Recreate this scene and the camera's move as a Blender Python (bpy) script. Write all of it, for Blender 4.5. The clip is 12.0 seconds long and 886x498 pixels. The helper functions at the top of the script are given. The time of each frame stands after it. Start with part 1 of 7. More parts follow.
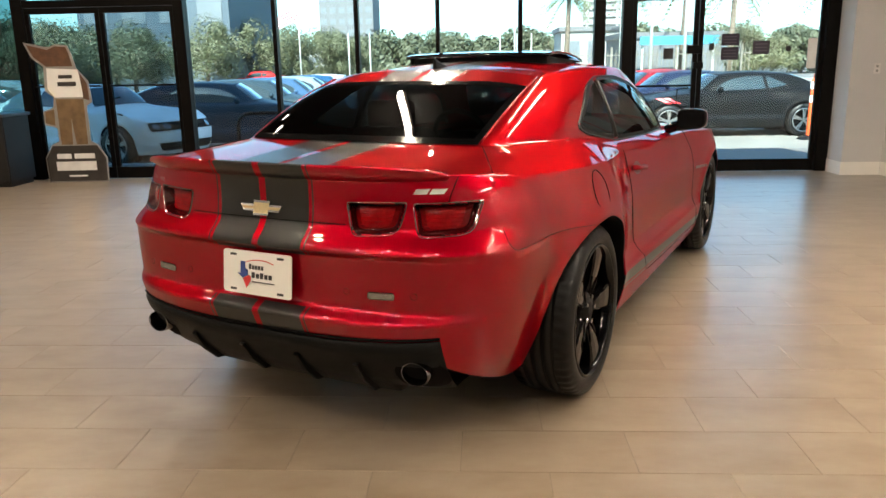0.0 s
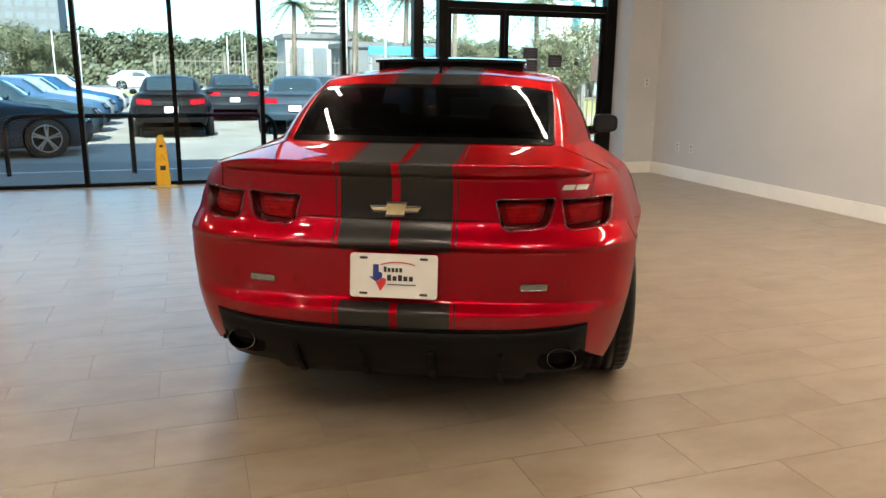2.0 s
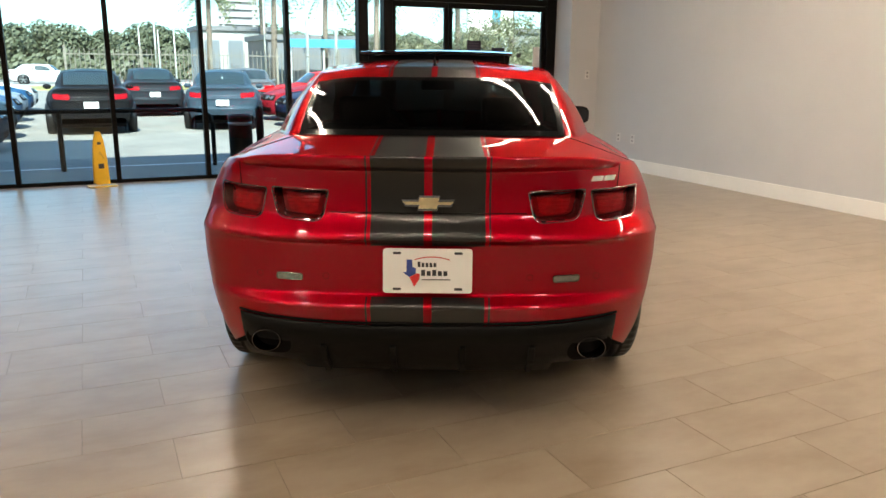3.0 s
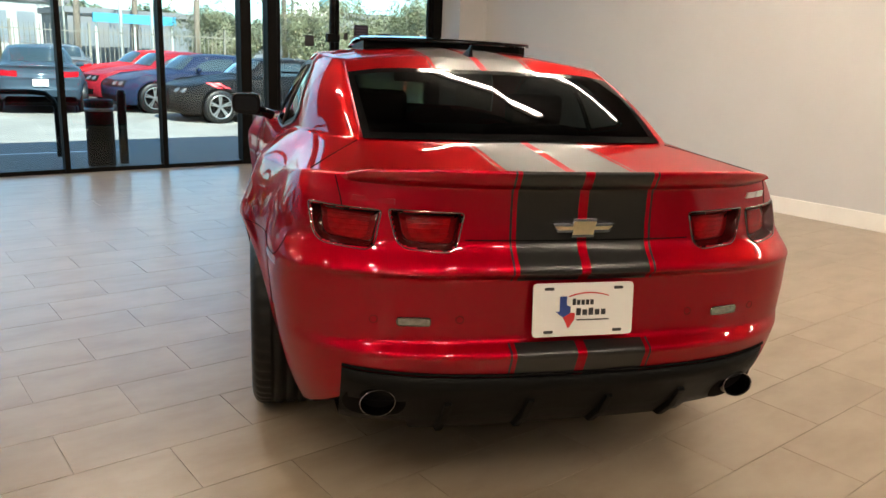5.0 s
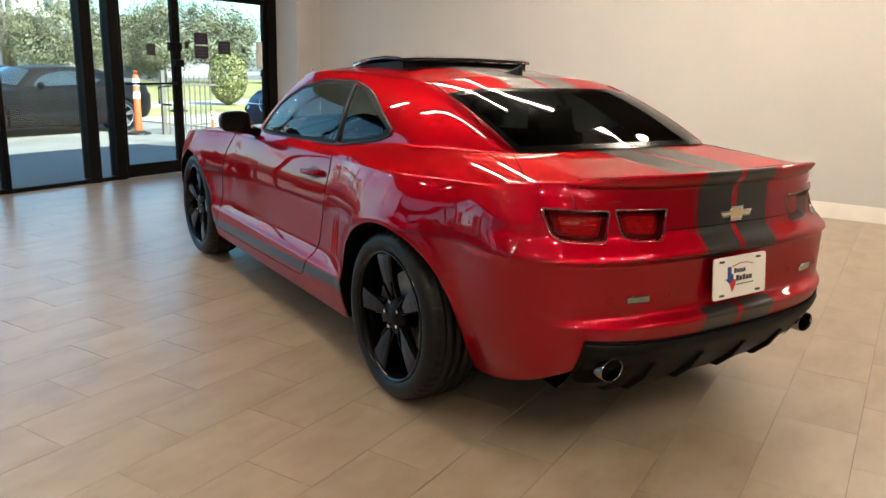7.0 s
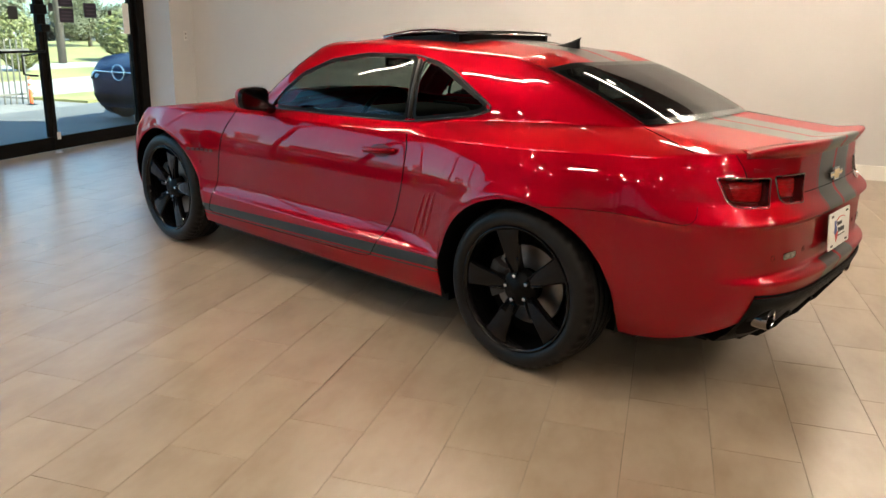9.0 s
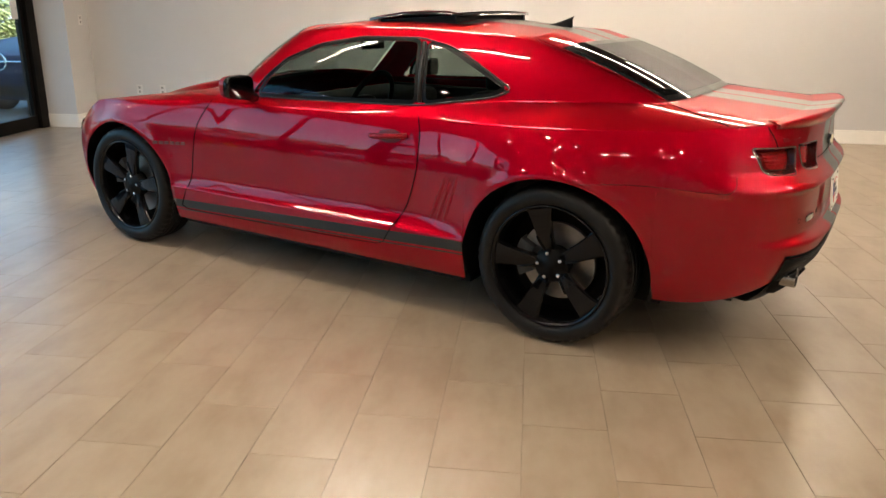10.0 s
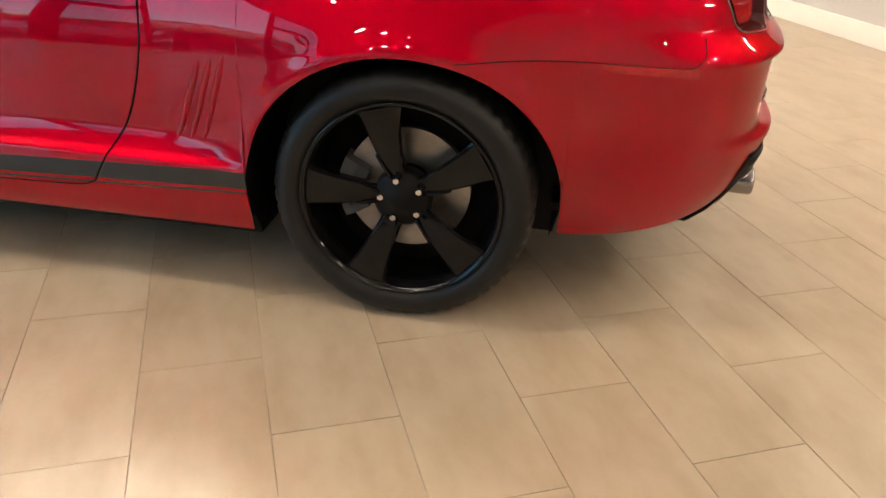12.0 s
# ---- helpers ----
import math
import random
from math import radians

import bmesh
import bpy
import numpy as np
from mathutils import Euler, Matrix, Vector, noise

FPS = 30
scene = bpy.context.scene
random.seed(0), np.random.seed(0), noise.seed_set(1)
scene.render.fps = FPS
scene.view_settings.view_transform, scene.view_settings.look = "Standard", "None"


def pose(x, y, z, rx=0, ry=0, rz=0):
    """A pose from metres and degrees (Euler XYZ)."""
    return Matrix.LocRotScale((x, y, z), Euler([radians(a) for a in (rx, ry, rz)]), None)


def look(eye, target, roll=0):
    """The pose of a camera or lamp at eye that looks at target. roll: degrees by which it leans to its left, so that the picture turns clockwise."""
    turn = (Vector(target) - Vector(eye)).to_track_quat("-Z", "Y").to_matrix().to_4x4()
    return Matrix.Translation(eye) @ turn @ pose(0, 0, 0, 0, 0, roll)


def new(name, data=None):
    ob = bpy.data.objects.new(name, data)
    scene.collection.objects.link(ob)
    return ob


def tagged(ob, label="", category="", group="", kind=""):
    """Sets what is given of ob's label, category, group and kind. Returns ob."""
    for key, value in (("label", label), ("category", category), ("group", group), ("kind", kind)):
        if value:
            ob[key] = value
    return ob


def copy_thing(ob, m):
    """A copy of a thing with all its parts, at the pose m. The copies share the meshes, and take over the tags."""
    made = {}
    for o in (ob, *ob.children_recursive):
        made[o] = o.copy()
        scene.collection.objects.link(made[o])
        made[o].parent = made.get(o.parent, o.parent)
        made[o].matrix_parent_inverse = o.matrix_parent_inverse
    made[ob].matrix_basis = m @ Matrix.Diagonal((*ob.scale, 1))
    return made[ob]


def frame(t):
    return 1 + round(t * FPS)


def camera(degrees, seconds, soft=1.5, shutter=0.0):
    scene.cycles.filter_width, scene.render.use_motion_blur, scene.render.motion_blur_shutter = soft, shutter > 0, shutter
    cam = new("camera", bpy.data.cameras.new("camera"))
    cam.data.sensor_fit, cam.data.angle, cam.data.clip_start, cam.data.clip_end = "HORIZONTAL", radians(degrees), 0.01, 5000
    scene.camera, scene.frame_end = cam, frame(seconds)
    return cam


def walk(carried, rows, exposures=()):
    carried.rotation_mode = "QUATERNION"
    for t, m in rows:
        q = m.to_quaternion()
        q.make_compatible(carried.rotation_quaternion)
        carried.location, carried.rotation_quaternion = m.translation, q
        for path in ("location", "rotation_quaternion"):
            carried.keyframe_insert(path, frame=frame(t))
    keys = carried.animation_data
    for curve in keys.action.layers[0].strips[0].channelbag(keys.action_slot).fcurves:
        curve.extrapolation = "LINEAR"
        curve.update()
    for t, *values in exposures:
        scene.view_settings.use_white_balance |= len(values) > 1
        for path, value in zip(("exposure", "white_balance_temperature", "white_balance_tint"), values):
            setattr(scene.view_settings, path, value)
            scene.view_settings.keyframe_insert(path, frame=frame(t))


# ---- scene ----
cam = camera(60.40, 12.0)
# seconds, eye, target, roll
PATH = [
    (0, (0.355, -3.450, 1.371), (0.256, -1.508, 0.903), -1.06),
    (0.5, (-0.042, -3.431, 1.368), (0.034, -1.492, 0.883), -0.90),
    (1, (-0.442, -3.461, 1.358), (-0.250, -1.526, 0.891), -0.51),
    (1.5, (-0.778, -3.429, 1.364), (-0.359, -1.524, 0.920), -0.22),
    (2, (-1.077, -3.371, 1.364), (-0.454, -1.525, 0.910), 0.63),
    (2.5, (-1.352, -3.360, 1.375), (-0.598, -1.566, 0.911), 0.46),
    (3, (-1.432, -3.216, 1.359), (-0.617, -1.451, 0.890), 0.50),
    (5, (-2.038, -2.262, 1.357), (-0.819, -0.755, 0.865), 2.52),
    (5.5, (-2.382, -2.094, 1.360), (-1.025, -0.711, 0.866), 1.76),
    (6, (-2.648, -1.946, 1.363), (-1.187, -0.674, 0.864), 1.72),
    (6.5, (-2.990, -1.690, 1.380), (-1.422, -0.542, 0.906), 1.53),
    (8.5, (-3.830, -0.500, 1.449), (-2.022, 0.153, 0.898), 2.50),
    (9, (-3.898, -0.166, 1.436), (-2.051, 0.360, 0.880), 1.71),
    (9.5, (-4.030, 0.227, 1.444), (-2.140, 0.554, 0.877), 0.81),
    (10, (-4.036, 0.501, 1.453), (-2.141, 0.708, 0.846), 0.70),
    (10.5, (-3.829, 0.776, 1.360), (-1.928, 0.830, 0.741), 2.90),
    (11, (-3.520, 0.931, 1.374), (-1.687, 0.586, 0.653), 3.34),
    (11.5, (-3.098, 0.833, 1.320), (-1.359, 0.331, 0.468), 1.26),
    (12, (-2.652, 0.805, 1.225), (-0.961, 0.297, 0.285), 2.76),
]
walk(cam, [(t, look(eye, target, roll)) for t, eye, target, roll in PATH], [(0, 2.17), (1, 2.1), (2.5, 1.99), (5, 2.01), (6.5, 2.04), (8.5, 2.11), (10, 2.21), (10.5, 2.31), (11, 2.48), (11.5, 2.47), (12, 2.79)])

# ---------------------------------------------------------------- light
LOT_Z = -0.25
world = bpy.data.worlds.new("world")
scene.world = world
world.use_nodes = True
wn = world.node_tree.nodes
sky = wn.new("ShaderNodeTexSky")
sky.sky_type = "NISHITA"
sky.sun_disc = False
sky.sun_elevation = radians(48)
sky.sun_rotation = radians(188)
sky.air_density, sky.dust_density, sky.ozone_density = 1.0, 0.9, 4.0
wn["Background"].inputs["Strength"].default_value = 0.135
sky_tint = wn.new("ShaderNodeMix")
sky_tint.data_type, sky_tint.blend_type = "RGBA", "MULTIPLY"
sky_tint.inputs[0].default_value = 1.0
sky_tint.inputs[7].default_value = (0.78, 1.0, 0.98, 1)
world.node_tree.links.new(sky.outputs[0], sky_tint.inputs[6])
world.node_tree.links.new(sky_tint.outputs[2], wn["Background"].inputs["Color"])

sun = new("sun", bpy.data.lights.new("sun", "SUN"))
sun.data.energy, sun.data.angle, sun.data.color = 5.0, radians(0.6), (1.0, 0.95, 0.87)
sun.matrix_world = look((-2.0, -10.0, 13.0), (0, 4.0, 0))

LAMP_POWER = 19.0
STRIP_POWER = 37.5


# ---------------------------------------------------------------- small tools
def material(name):
    m = bpy.data.materials.new(name)
    m.use_nodes = True
    nt = m.node_tree
    return m, nt, nt.nodes["Principled BSDF"]


def setin(node, **kw):
    for k, v in kw.items():
        node.inputs[k.replace("_", " ")].default_value = v


def link(nt, a, b):
    nt.links.new(a, b)


def noise_node(nt, scale, detail=4.0, rough=0.55, coord="Object", stretch=None):
    tc = nt.nodes.new("ShaderNodeTexCoord")
    n = nt.nodes.new("ShaderNodeTexNoise")
    setin(n, Scale=scale, Detail=detail, Roughness=rough)
    if stretch:
        mp = nt.nodes.new("ShaderNodeMapping")
        mp.inputs["Scale"].default_value = stretch
        link(nt, tc.outputs[coord], mp.inputs[0])
        link(nt, mp.outputs[0], n.inputs["Vector"])
    else:
        link(nt, tc.outputs[coord], n.inputs["Vector"])
    return n


def ramp_node(nt, src, stops):
    r = nt.nodes.new("ShaderNodeValToRGB")
    els = r.color_ramp.elements
    while len(els) < len(stops):
        els.new(0.5)
    for e, (p, c) in zip(els, stops):
        e.position, e.color = p, (*c, 1.0) if len(c) == 3 else c
    link(nt, src, r.inputs[0])
    return r


def bump_node(nt, src, bsdf, strength=0.2, dist=0.01):
    b = nt.nodes.new("ShaderNodeBump")
    setin(b, Strength=strength, Distance=dist)
    link(nt, src, b.inputs["Height"])
    link(nt, b.outputs[0], bsdf.inputs["Normal"])
    return b


def plain(name, col, rough=0.5, metal=0.0, coat=0.0, vary=0.12, scale=6.0, bump=0.0, spec=0.5):
    """A paint, plastic, rubber or metal with slight uneven colour and gloss."""
    m, nt, b = material(name)
    setin(b, Roughness=rough, Metallic=metal, Coat_Weight=coat, Coat_Roughness=0.04, Specular_IOR_Level=spec)
    n = noise_node(nt, scale)
    lo = tuple(c * (1 - vary) for c in col)
    hi = tuple(min(1, c * (1 + vary)) for c in col)
    r = ramp_node(nt, n.outputs["Fac"], [(0.3, lo), (0.7, hi)])
    link(nt, r.outputs[0], b.inputs["Base Color"])
    rr = nt.nodes.new("ShaderNodeMapRange")
    setin(rr, To_Min=max(0.02, rough * 0.8), To_Max=min(1, rough * 1.2))
    link(nt, n.outputs["Fac"], rr.inputs[0])
    link(nt, rr.outputs[0], b.inputs["Roughness"])
    if bump:
        n2 = noise_node(nt, scale * 25, 3)
        bump_node(nt, n2.outputs["Fac"], b, bump, 0.003)
    return m


def glow(name, col, strength):
    m, nt, b = material(name)
    setin(b, Base_Color=(0.8, 0.8, 0.8, 1), Emission_Color=(*col, 1), Emission_Strength=strength)
    return m


def glass(name, tint, gloss=0.9, rough=0.0, base=0.045):
    """A thin pane: tinted clear, with a mirror gloss that grows at grazing angles."""
    m = bpy.data.materials.new(name)
    m.use_nodes = True
    nt = m.node_tree
    nt.nodes.remove(nt.nodes["Principled BSDF"])
    out = nt.nodes["Material Output"]
    tr = nt.nodes.new("ShaderNodeBsdfTransparent")
    tr.inputs[0].default_value = (*tint, 1)
    gl = nt.nodes.new("ShaderNodeBsdfGlossy")
    setin(gl, Roughness=rough, Color=(gloss, gloss, gloss, 1))
    lw = nt.nodes.new("ShaderNodeLayerWeight")
    lw.inputs["Blend"].default_value = 0.5
    p5 = math_node(nt, "POWER", lw.outputs["Facing"], 5.0)
    mx = nt.nodes.new("ShaderNodeMixShader")
    link(nt, math_node(nt, "MULTIPLY_ADD", p5, 0.90, base), mx.inputs[0])
    link(nt, tr.outputs[0], mx.inputs[1])
    link(nt, gl.outputs[0], mx.inputs[2])
    link(nt, mx.outputs[0], out.inputs[0])
    return m


def math_node(nt, op, a, b=None, c=None):
    n = nt.nodes.new("ShaderNodeMath")
    n.operation = op
    for i, v in enumerate((a, b, c)):
        if v is None:
            continue
        if isinstance(v, (int, float)):
            n.inputs[i].default_value = v
        else:
            link(nt, v, n.inputs[i])
    return n.outputs[0]


def band(nt, v, lo, hi):
    """1 where lo < v < hi."""
    return math_node(nt, "MULTIPLY", math_node(nt, "GREATER_THAN", v, lo), math_node(nt, "LESS_THAN", v, hi))


def mix_rgb(nt, fac, a, b):
    n = nt.nodes.new("ShaderNodeMix")
    n.data_type = "RGBA"
    for sock, v in ((n.inputs[0], fac), (n.inputs[6], a), (n.inputs[7], b)):
        if isinstance(v, tuple):
            sock.default_value = (*v, 1)
        elif isinstance(v, (int, float)):
            sock.default_value = v
        else:
            link(nt, v, sock)
    return n.outputs[2]


# ---------------------------------------------------------------- materials
def car_paint_striped():
    """Candy red metallic under clear coat, with two vinyl stripes over the length and one along the sill."""
    m, nt, b = material("candy_red_paint")
    tc = nt.nodes.new("ShaderNodeTexCoord")
    sep = nt.nodes.new("ShaderNodeSeparateXYZ")
    link(nt, tc.outputs["Object"], sep.inputs[0])
    ax = math_node(nt, "ABSOLUTE", sep.outputs[0])
    z, y = sep.outputs[2], sep.outputs[1]
    wide = band(nt, ax, 0.014, 0.196)
    pin = band(nt, ax, 0.209, 0.215)
    st = math_node(nt, "ADD", wide, pin)
    upper = math_node(nt, "GREATER_THAN", z, 0.757)
    lower = band(nt, z, 0.30, 0.578)
    st = math_node(nt, "MULTIPLY", st, math_node(nt, "ADD", upper, lower))
    zs = math_node(nt, "MULTIPLY_ADD", y, 0.0345, math_node(nt, "SUBTRACT", z, 0.0145))
    sill = math_node(nt, "ADD", band(nt, zs, 0.362, 0.412), band(nt, zs, 0.345, 0.352))
    sill = math_node(nt, "MULTIPLY", sill, band(nt, y, 0.30, 2.60))
    sill = math_node(nt, "MULTIPLY", sill, math_node(nt, "GREATER_THAN", ax, 0.7))
    st = math_node(nt, "MINIMUM", math_node(nt, "ADD", st, sill), 1.0)
    fl = noise_node(nt, 900, 1)
    red = ramp_node(nt, fl.outputs["Fac"], [(0.3, (0.325, 0.0002, 0.0092)), (0.7, (0.410, 0.0004, 0.0132))])
    big = noise_node(nt, 1.5, 2)
    vin = ramp_node(nt, big.outputs["Fac"], [(0.3, (0.011, 0.0115, 0.011)), (0.7, (0.016, 0.016, 0.015))])
    link(nt, mix_rgb(nt, st, red.outputs[0], vin.outputs[0]), b.inputs["Base Color"])
    inv = math_node(nt, "SUBTRACT", 1.0, st)
    link(nt, math_node(nt, "MULTIPLY_ADD", inv, 0.76, 0.10), b.inputs["Metallic"])
    link(nt, math_node(nt, "MULTIPLY_ADD", st, -0.13, 0.47), b.inputs["Roughness"])
    link(nt, math_node(nt, "MULTIPLY_ADD", st, -0.30, 0.62), b.inputs["Coat Weight"])
    link(nt, math_node(nt, "MULTIPLY_ADD", st, 0.20, 0.010), b.inputs["Coat Roughness"])
    setin(b, Coat_IOR=1.62)
    link(nt, math_node(nt, "MULTIPLY_ADD", st, 0.20, 0.10), b.inputs["Specular IOR Level"])
    link(nt, mix_rgb(nt, st, (0.50, 0.008, 0.014), (1.0, 1.0, 1.0)), b.inputs["Specular Tint"])
    pe = noise_node(nt, 300, 2)
    bump_node(nt, pe.outputs["Fac"], b, 0.008, 0.001)
    return m


def paint_by_object():
    """Glossy car paint in each object's own colour."""
    m, nt, b = material("parked_car_paint")
    oi = nt.nodes.new("ShaderNodeObjectInfo")
    n = noise_node(nt, 3)
    r = ramp_node(nt, n.outputs["Fac"], [(0.3, (0.85, 0.85, 0.85)), (0.7, (1, 1, 1))])
    mx = nt.nodes.new("ShaderNodeMix")
    mx.data_type, mx.blend_type = "RGBA", "MULTIPLY"
    mx.inputs[0].default_value = 1.0
    link(nt, oi.outputs["Color"], mx.inputs[6])
    link(nt, r.outputs[0], mx.inputs[7])
    link(nt, mx.outputs[2], b.inputs["Base Color"])
    setin(b, Roughness=0.4, Metallic=0.0, Coat_Weight=0.06, Coat_Roughness=0.05, Specular_IOR_Level=0.03)
    return m


def tile_material():
    """Wood-look porcelain: sandy grey-brown with streaks along the plank, satin."""
    m, nt, b = material("wood_look_porcelain")
    geo = nt.nodes.new("ShaderNodeNewGeometry")
    oi = nt.nodes.new("ShaderNodeObjectInfo")
    rnd = math_node(nt, "FRACT", math_node(nt, "ADD", oi.outputs["Random"], geo.outputs["Random Per Island"]))
    comb = nt.nodes.new("ShaderNodeCombineXYZ")
    link(nt, math_node(nt, "MULTIPLY", rnd, 37.0), comb.inputs[0])
    link(nt, math_node(nt, "MULTIPLY", rnd, 91.0), comb.inputs[1])
    add = nt.nodes.new("ShaderNodeVectorMath")
    link(nt, geo.outputs["Position"], add.inputs[0])
    link(nt, comb.outputs[0], add.inputs[1])
    mp = nt.nodes.new("ShaderNodeMapping")
    mp.inputs["Scale"].default_value = (1.3, 2.6, 1.0)
    link(nt, add.outputs[0], mp.inputs[0])
    n = nt.nodes.new("ShaderNodeTexNoise")
    setin(n, Scale=2.0, Detail=3.0, Roughness=0.5)
    link(nt, mp.outputs[0], n.inputs["Vector"])
    fine = nt.nodes.new("ShaderNodeTexNoise")
    setin(fine, Scale=9.0, Detail=4.0, Roughness=0.6)
    link(nt, mp.outputs[0], fine.inputs["Vector"])
    grain = math_node(nt, "MULTIPLY_ADD", fine.outputs["Fac"], 0.22, math_node(nt, "MULTIPLY", n.outputs["Fac"], 0.78))
    base = ramp_node(nt, grain, [(0.30, (0.262, 0.198, 0.134)), (0.52, (0.325, 0.258, 0.187)), (0.72, (0.366, 0.299, 0.226))])
    tone = nt.nodes.new("ShaderNodeMapRange")
    setin(tone, To_Min=0.965, To_Max=1.035)
    link(nt, rnd, tone.inputs[0])
    hsv = nt.nodes.new("ShaderNodeHueSaturation")
    link(nt, tone.outputs[0], hsv.inputs["Value"])
    link(nt, base.outputs[0], hsv.inputs["Color"])
    link(nt, hsv.outputs[0], b.inputs["Base Color"])
    big = nt.nodes.new("ShaderNodeTexNoise")
    setin(big, Scale=0.8, Detail=2.0)
    link(nt, geo.outputs["Position"], big.inputs["Vector"])
    link(nt, math_node(nt, "MULTIPLY_ADD", big.outputs["Fac"], 0.04, 0.290), b.inputs["Roughness"])
    setin(b, Specular_IOR_Level=0.72)
    return m


def wall_material():
    m, nt, b = material("warm_grey_wall_paint")
    n = noise_node(nt, 0.7, 3)
    r = ramp_node(nt, n.outputs["Fac"], [(0.3, (0.500, 0.484, 0.476)), (0.7, (0.540, 0.524, 0.515))])
    link(nt, r.outputs[0], b.inputs["Base Color"])
    setin(b, Roughness=0.62, Specular_IOR_Level=0.3)
    n2 = noise_node(nt, 160, 3)
    bump_node(nt, n2.outputs["Fac"], b, 0.10, 0.002)
    return m


def ground_material():
    """Worn asphalt and concrete near the building, dry grass far off."""
    m, nt, b = material("worn_parking_asphalt")
    n = noise_node(nt, 0.35, 6)
    f = noise_node(nt, 40, 4)
    r = ramp_node(nt, n.outputs["Fac"], [(0.3, (0.118, 0.115, 0.108)), (0.7, (0.165, 0.16, 0.15))])
    r2 = ramp_node(nt, f.outputs["Fac"], [(0.3, (0.75, 0.75, 0.75)), (0.7, (1, 1, 1))])
    mx = nt.nodes.new("ShaderNodeMix")
    mx.data_type, mx.blend_type = "RGBA", "MULTIPLY"
    mx.inputs[0].default_value = 1.0
    link(nt, r.outputs[0], mx.inputs[6])
    link(nt, r2.outputs[0], mx.inputs[7])
    link(nt, mx.outputs[2], b.inputs["Base Color"])
    setin(b, Roughness=0.9)
    bump_node(nt, f.outputs["Fac"], b, 0.3, 0.01)
    return m


def leaf_material(name, lo, hi):
    m, nt, b = material(name)
    geo = nt.nodes.new("ShaderNodeNewGeometry")
    r = ramp_node(nt, geo.outputs["Random Per Island"], [(0.0, lo), (1.0, hi)])
    link(nt, r.outputs[0], b.inputs["Base Color"])
    setin(b, Roughness=0.6)
    return m


M_RED = car_paint_striped()
M_REDPLAIN = plain("candy_red_trim_paint", (0.32, 0.0005, 0.0100), 0.34, 0.80, 0.4, 0.08, 300)
M_BLACK = plain("gloss_black_paint", (0.005, 0.005, 0.006), 0.10, 0.0, 0.0, 0.2, 5, 0.0, 0.35)
M_RIM = plain("gloss_black_wheel_paint", (0.003, 0.003, 0.0035), 0.07, 0.0, 0.0, 0.2, 12, 0.0, 0.25)
M_SATIN = plain("satin_black_plastic", (0.003, 0.003, 0.0033), 0.42, 0.0, 0.0, 0.25, 30, 0.15, 0.12)
M_TEXT = plain("dark_grey_textured_plastic", (0.004, 0.0043, 0.0043), 0.48, 0.0, 0.0, 0.2, 40, 0.3, 0.12)
M_TRIM = plain("satin_grey_window_trim", (0.040, 0.040, 0.040), 0.34, 0.6, 0.0, 0.15, 20)
# body red darkened to paint the shade in the handle dish
M_REDDARK = plain("shaded_red_recess_paint", (0.12, 0.0008, 0.003), 0.4, 0.2, 0.1, 0.1, 40)
M_RUBBER = plain("tyre_rubber", (0.005, 0.0053, 0.0056), 0.44, 0.0, 0.0, 0.3, 18, 0.12, 0.28)
M_CHROME = plain("chrome", (0.72, 0.72, 0.73), 0.10, 1.0, 0.0, 0.05, 20)
M_BEZEL = plain("dark_chrome_bezel", (0.30, 0.29, 0.29), 0.12, 1.0, 0.0, 0.05, 20)
# opaque pale panes, distance haze painted into the colour
M_FARGLASS = plain("hazy_far_window", (0.13, 0.145, 0.16), 0.4, 0.0, 0.0, 0.1, 1.0)
M_DISC = plain("brushed_brake_steel", (0.30, 0.28, 0.26), 0.38, 1.0, 0.0, 0.3, 9)
M_CALIPER = plain("dull_cast_grey", (0.05, 0.05, 0.05), 0.6, 0.0, 0.0, 0.2, 20)
# near-black for dark trim, and for shade painted in gaps and openings
M_GAP = plain("gap_shade_and_trim_black", (0.004, 0.003, 0.003), 0.9, spec=0.1)
M_LENS = plain("red_tail_lens", (0.15, 0.001, 0.0025), 0.12, 0.0, 0.10, 0.12, 6, 0.0, 0.25)
M_LENSCORE = plain("inner_red_lens", (0.25, 0.0018, 0.004), 0.25, 0.0, 0.1, 0.2, 40, 0.0, 0.2)
M_BUCKET = plain("dark_red_lamp_bucket", (0.05, 0.001, 0.002), 0.25, 0.3, 0.5, 0.1, 30)
M_MARKER = plain("bright_red_marker_lens", (0.34, 0.005, 0.010), 0.15, 0.0, 0.5, 0.2, 60)
M_DARKMIRROR = plain("dark_mirror_glass", (0.045, 0.045, 0.05), 0.04, 1.0, 0.0, 0.05)
M_DULLWALL = plain("dark_grey_wall_paint", (0.20, 0.195, 0.19), 0.7, 0.0, 0.0, 0.1, 1.0, 0.1)
M_BADGE = plain("satin_bright_badge_metal", (0.80, 0.79, 0.78), 0.38, 0.9, 0.0, 0.06, 40)
M_DARKBADGE = plain("smoked_badge_plastic", (0.14, 0.045, 0.045), 0.3, 0.4)
M_GOLD = plain("gold_emblem_metal", (0.90, 0.76, 0.46), 0.40, 1.0, 0.3, 0.1, 30)
M_PLATE = plain("white_plate_plastic", (0.80, 0.79, 0.77), 0.32, 0.0, 0.2, 0.03, 10)
M_REFL = plain("pale_reflector_plastic", (0.26, 0.24, 0.23), 0.18, 0.5, 0.6, 0.3, 90)
M_INK = plain("dark_print_ink", (0.03, 0.03, 0.035), 0.5)
M_INKRED = plain("red_print_ink", (0.55, 0.03, 0.03), 0.5)
M_HASH = plain("bright_red_vinyl", (0.62, 0.02, 0.03), 0.4)
M_INKBLUE = plain("blue_print_ink", (0.03, 0.06, 0.25), 0.5)
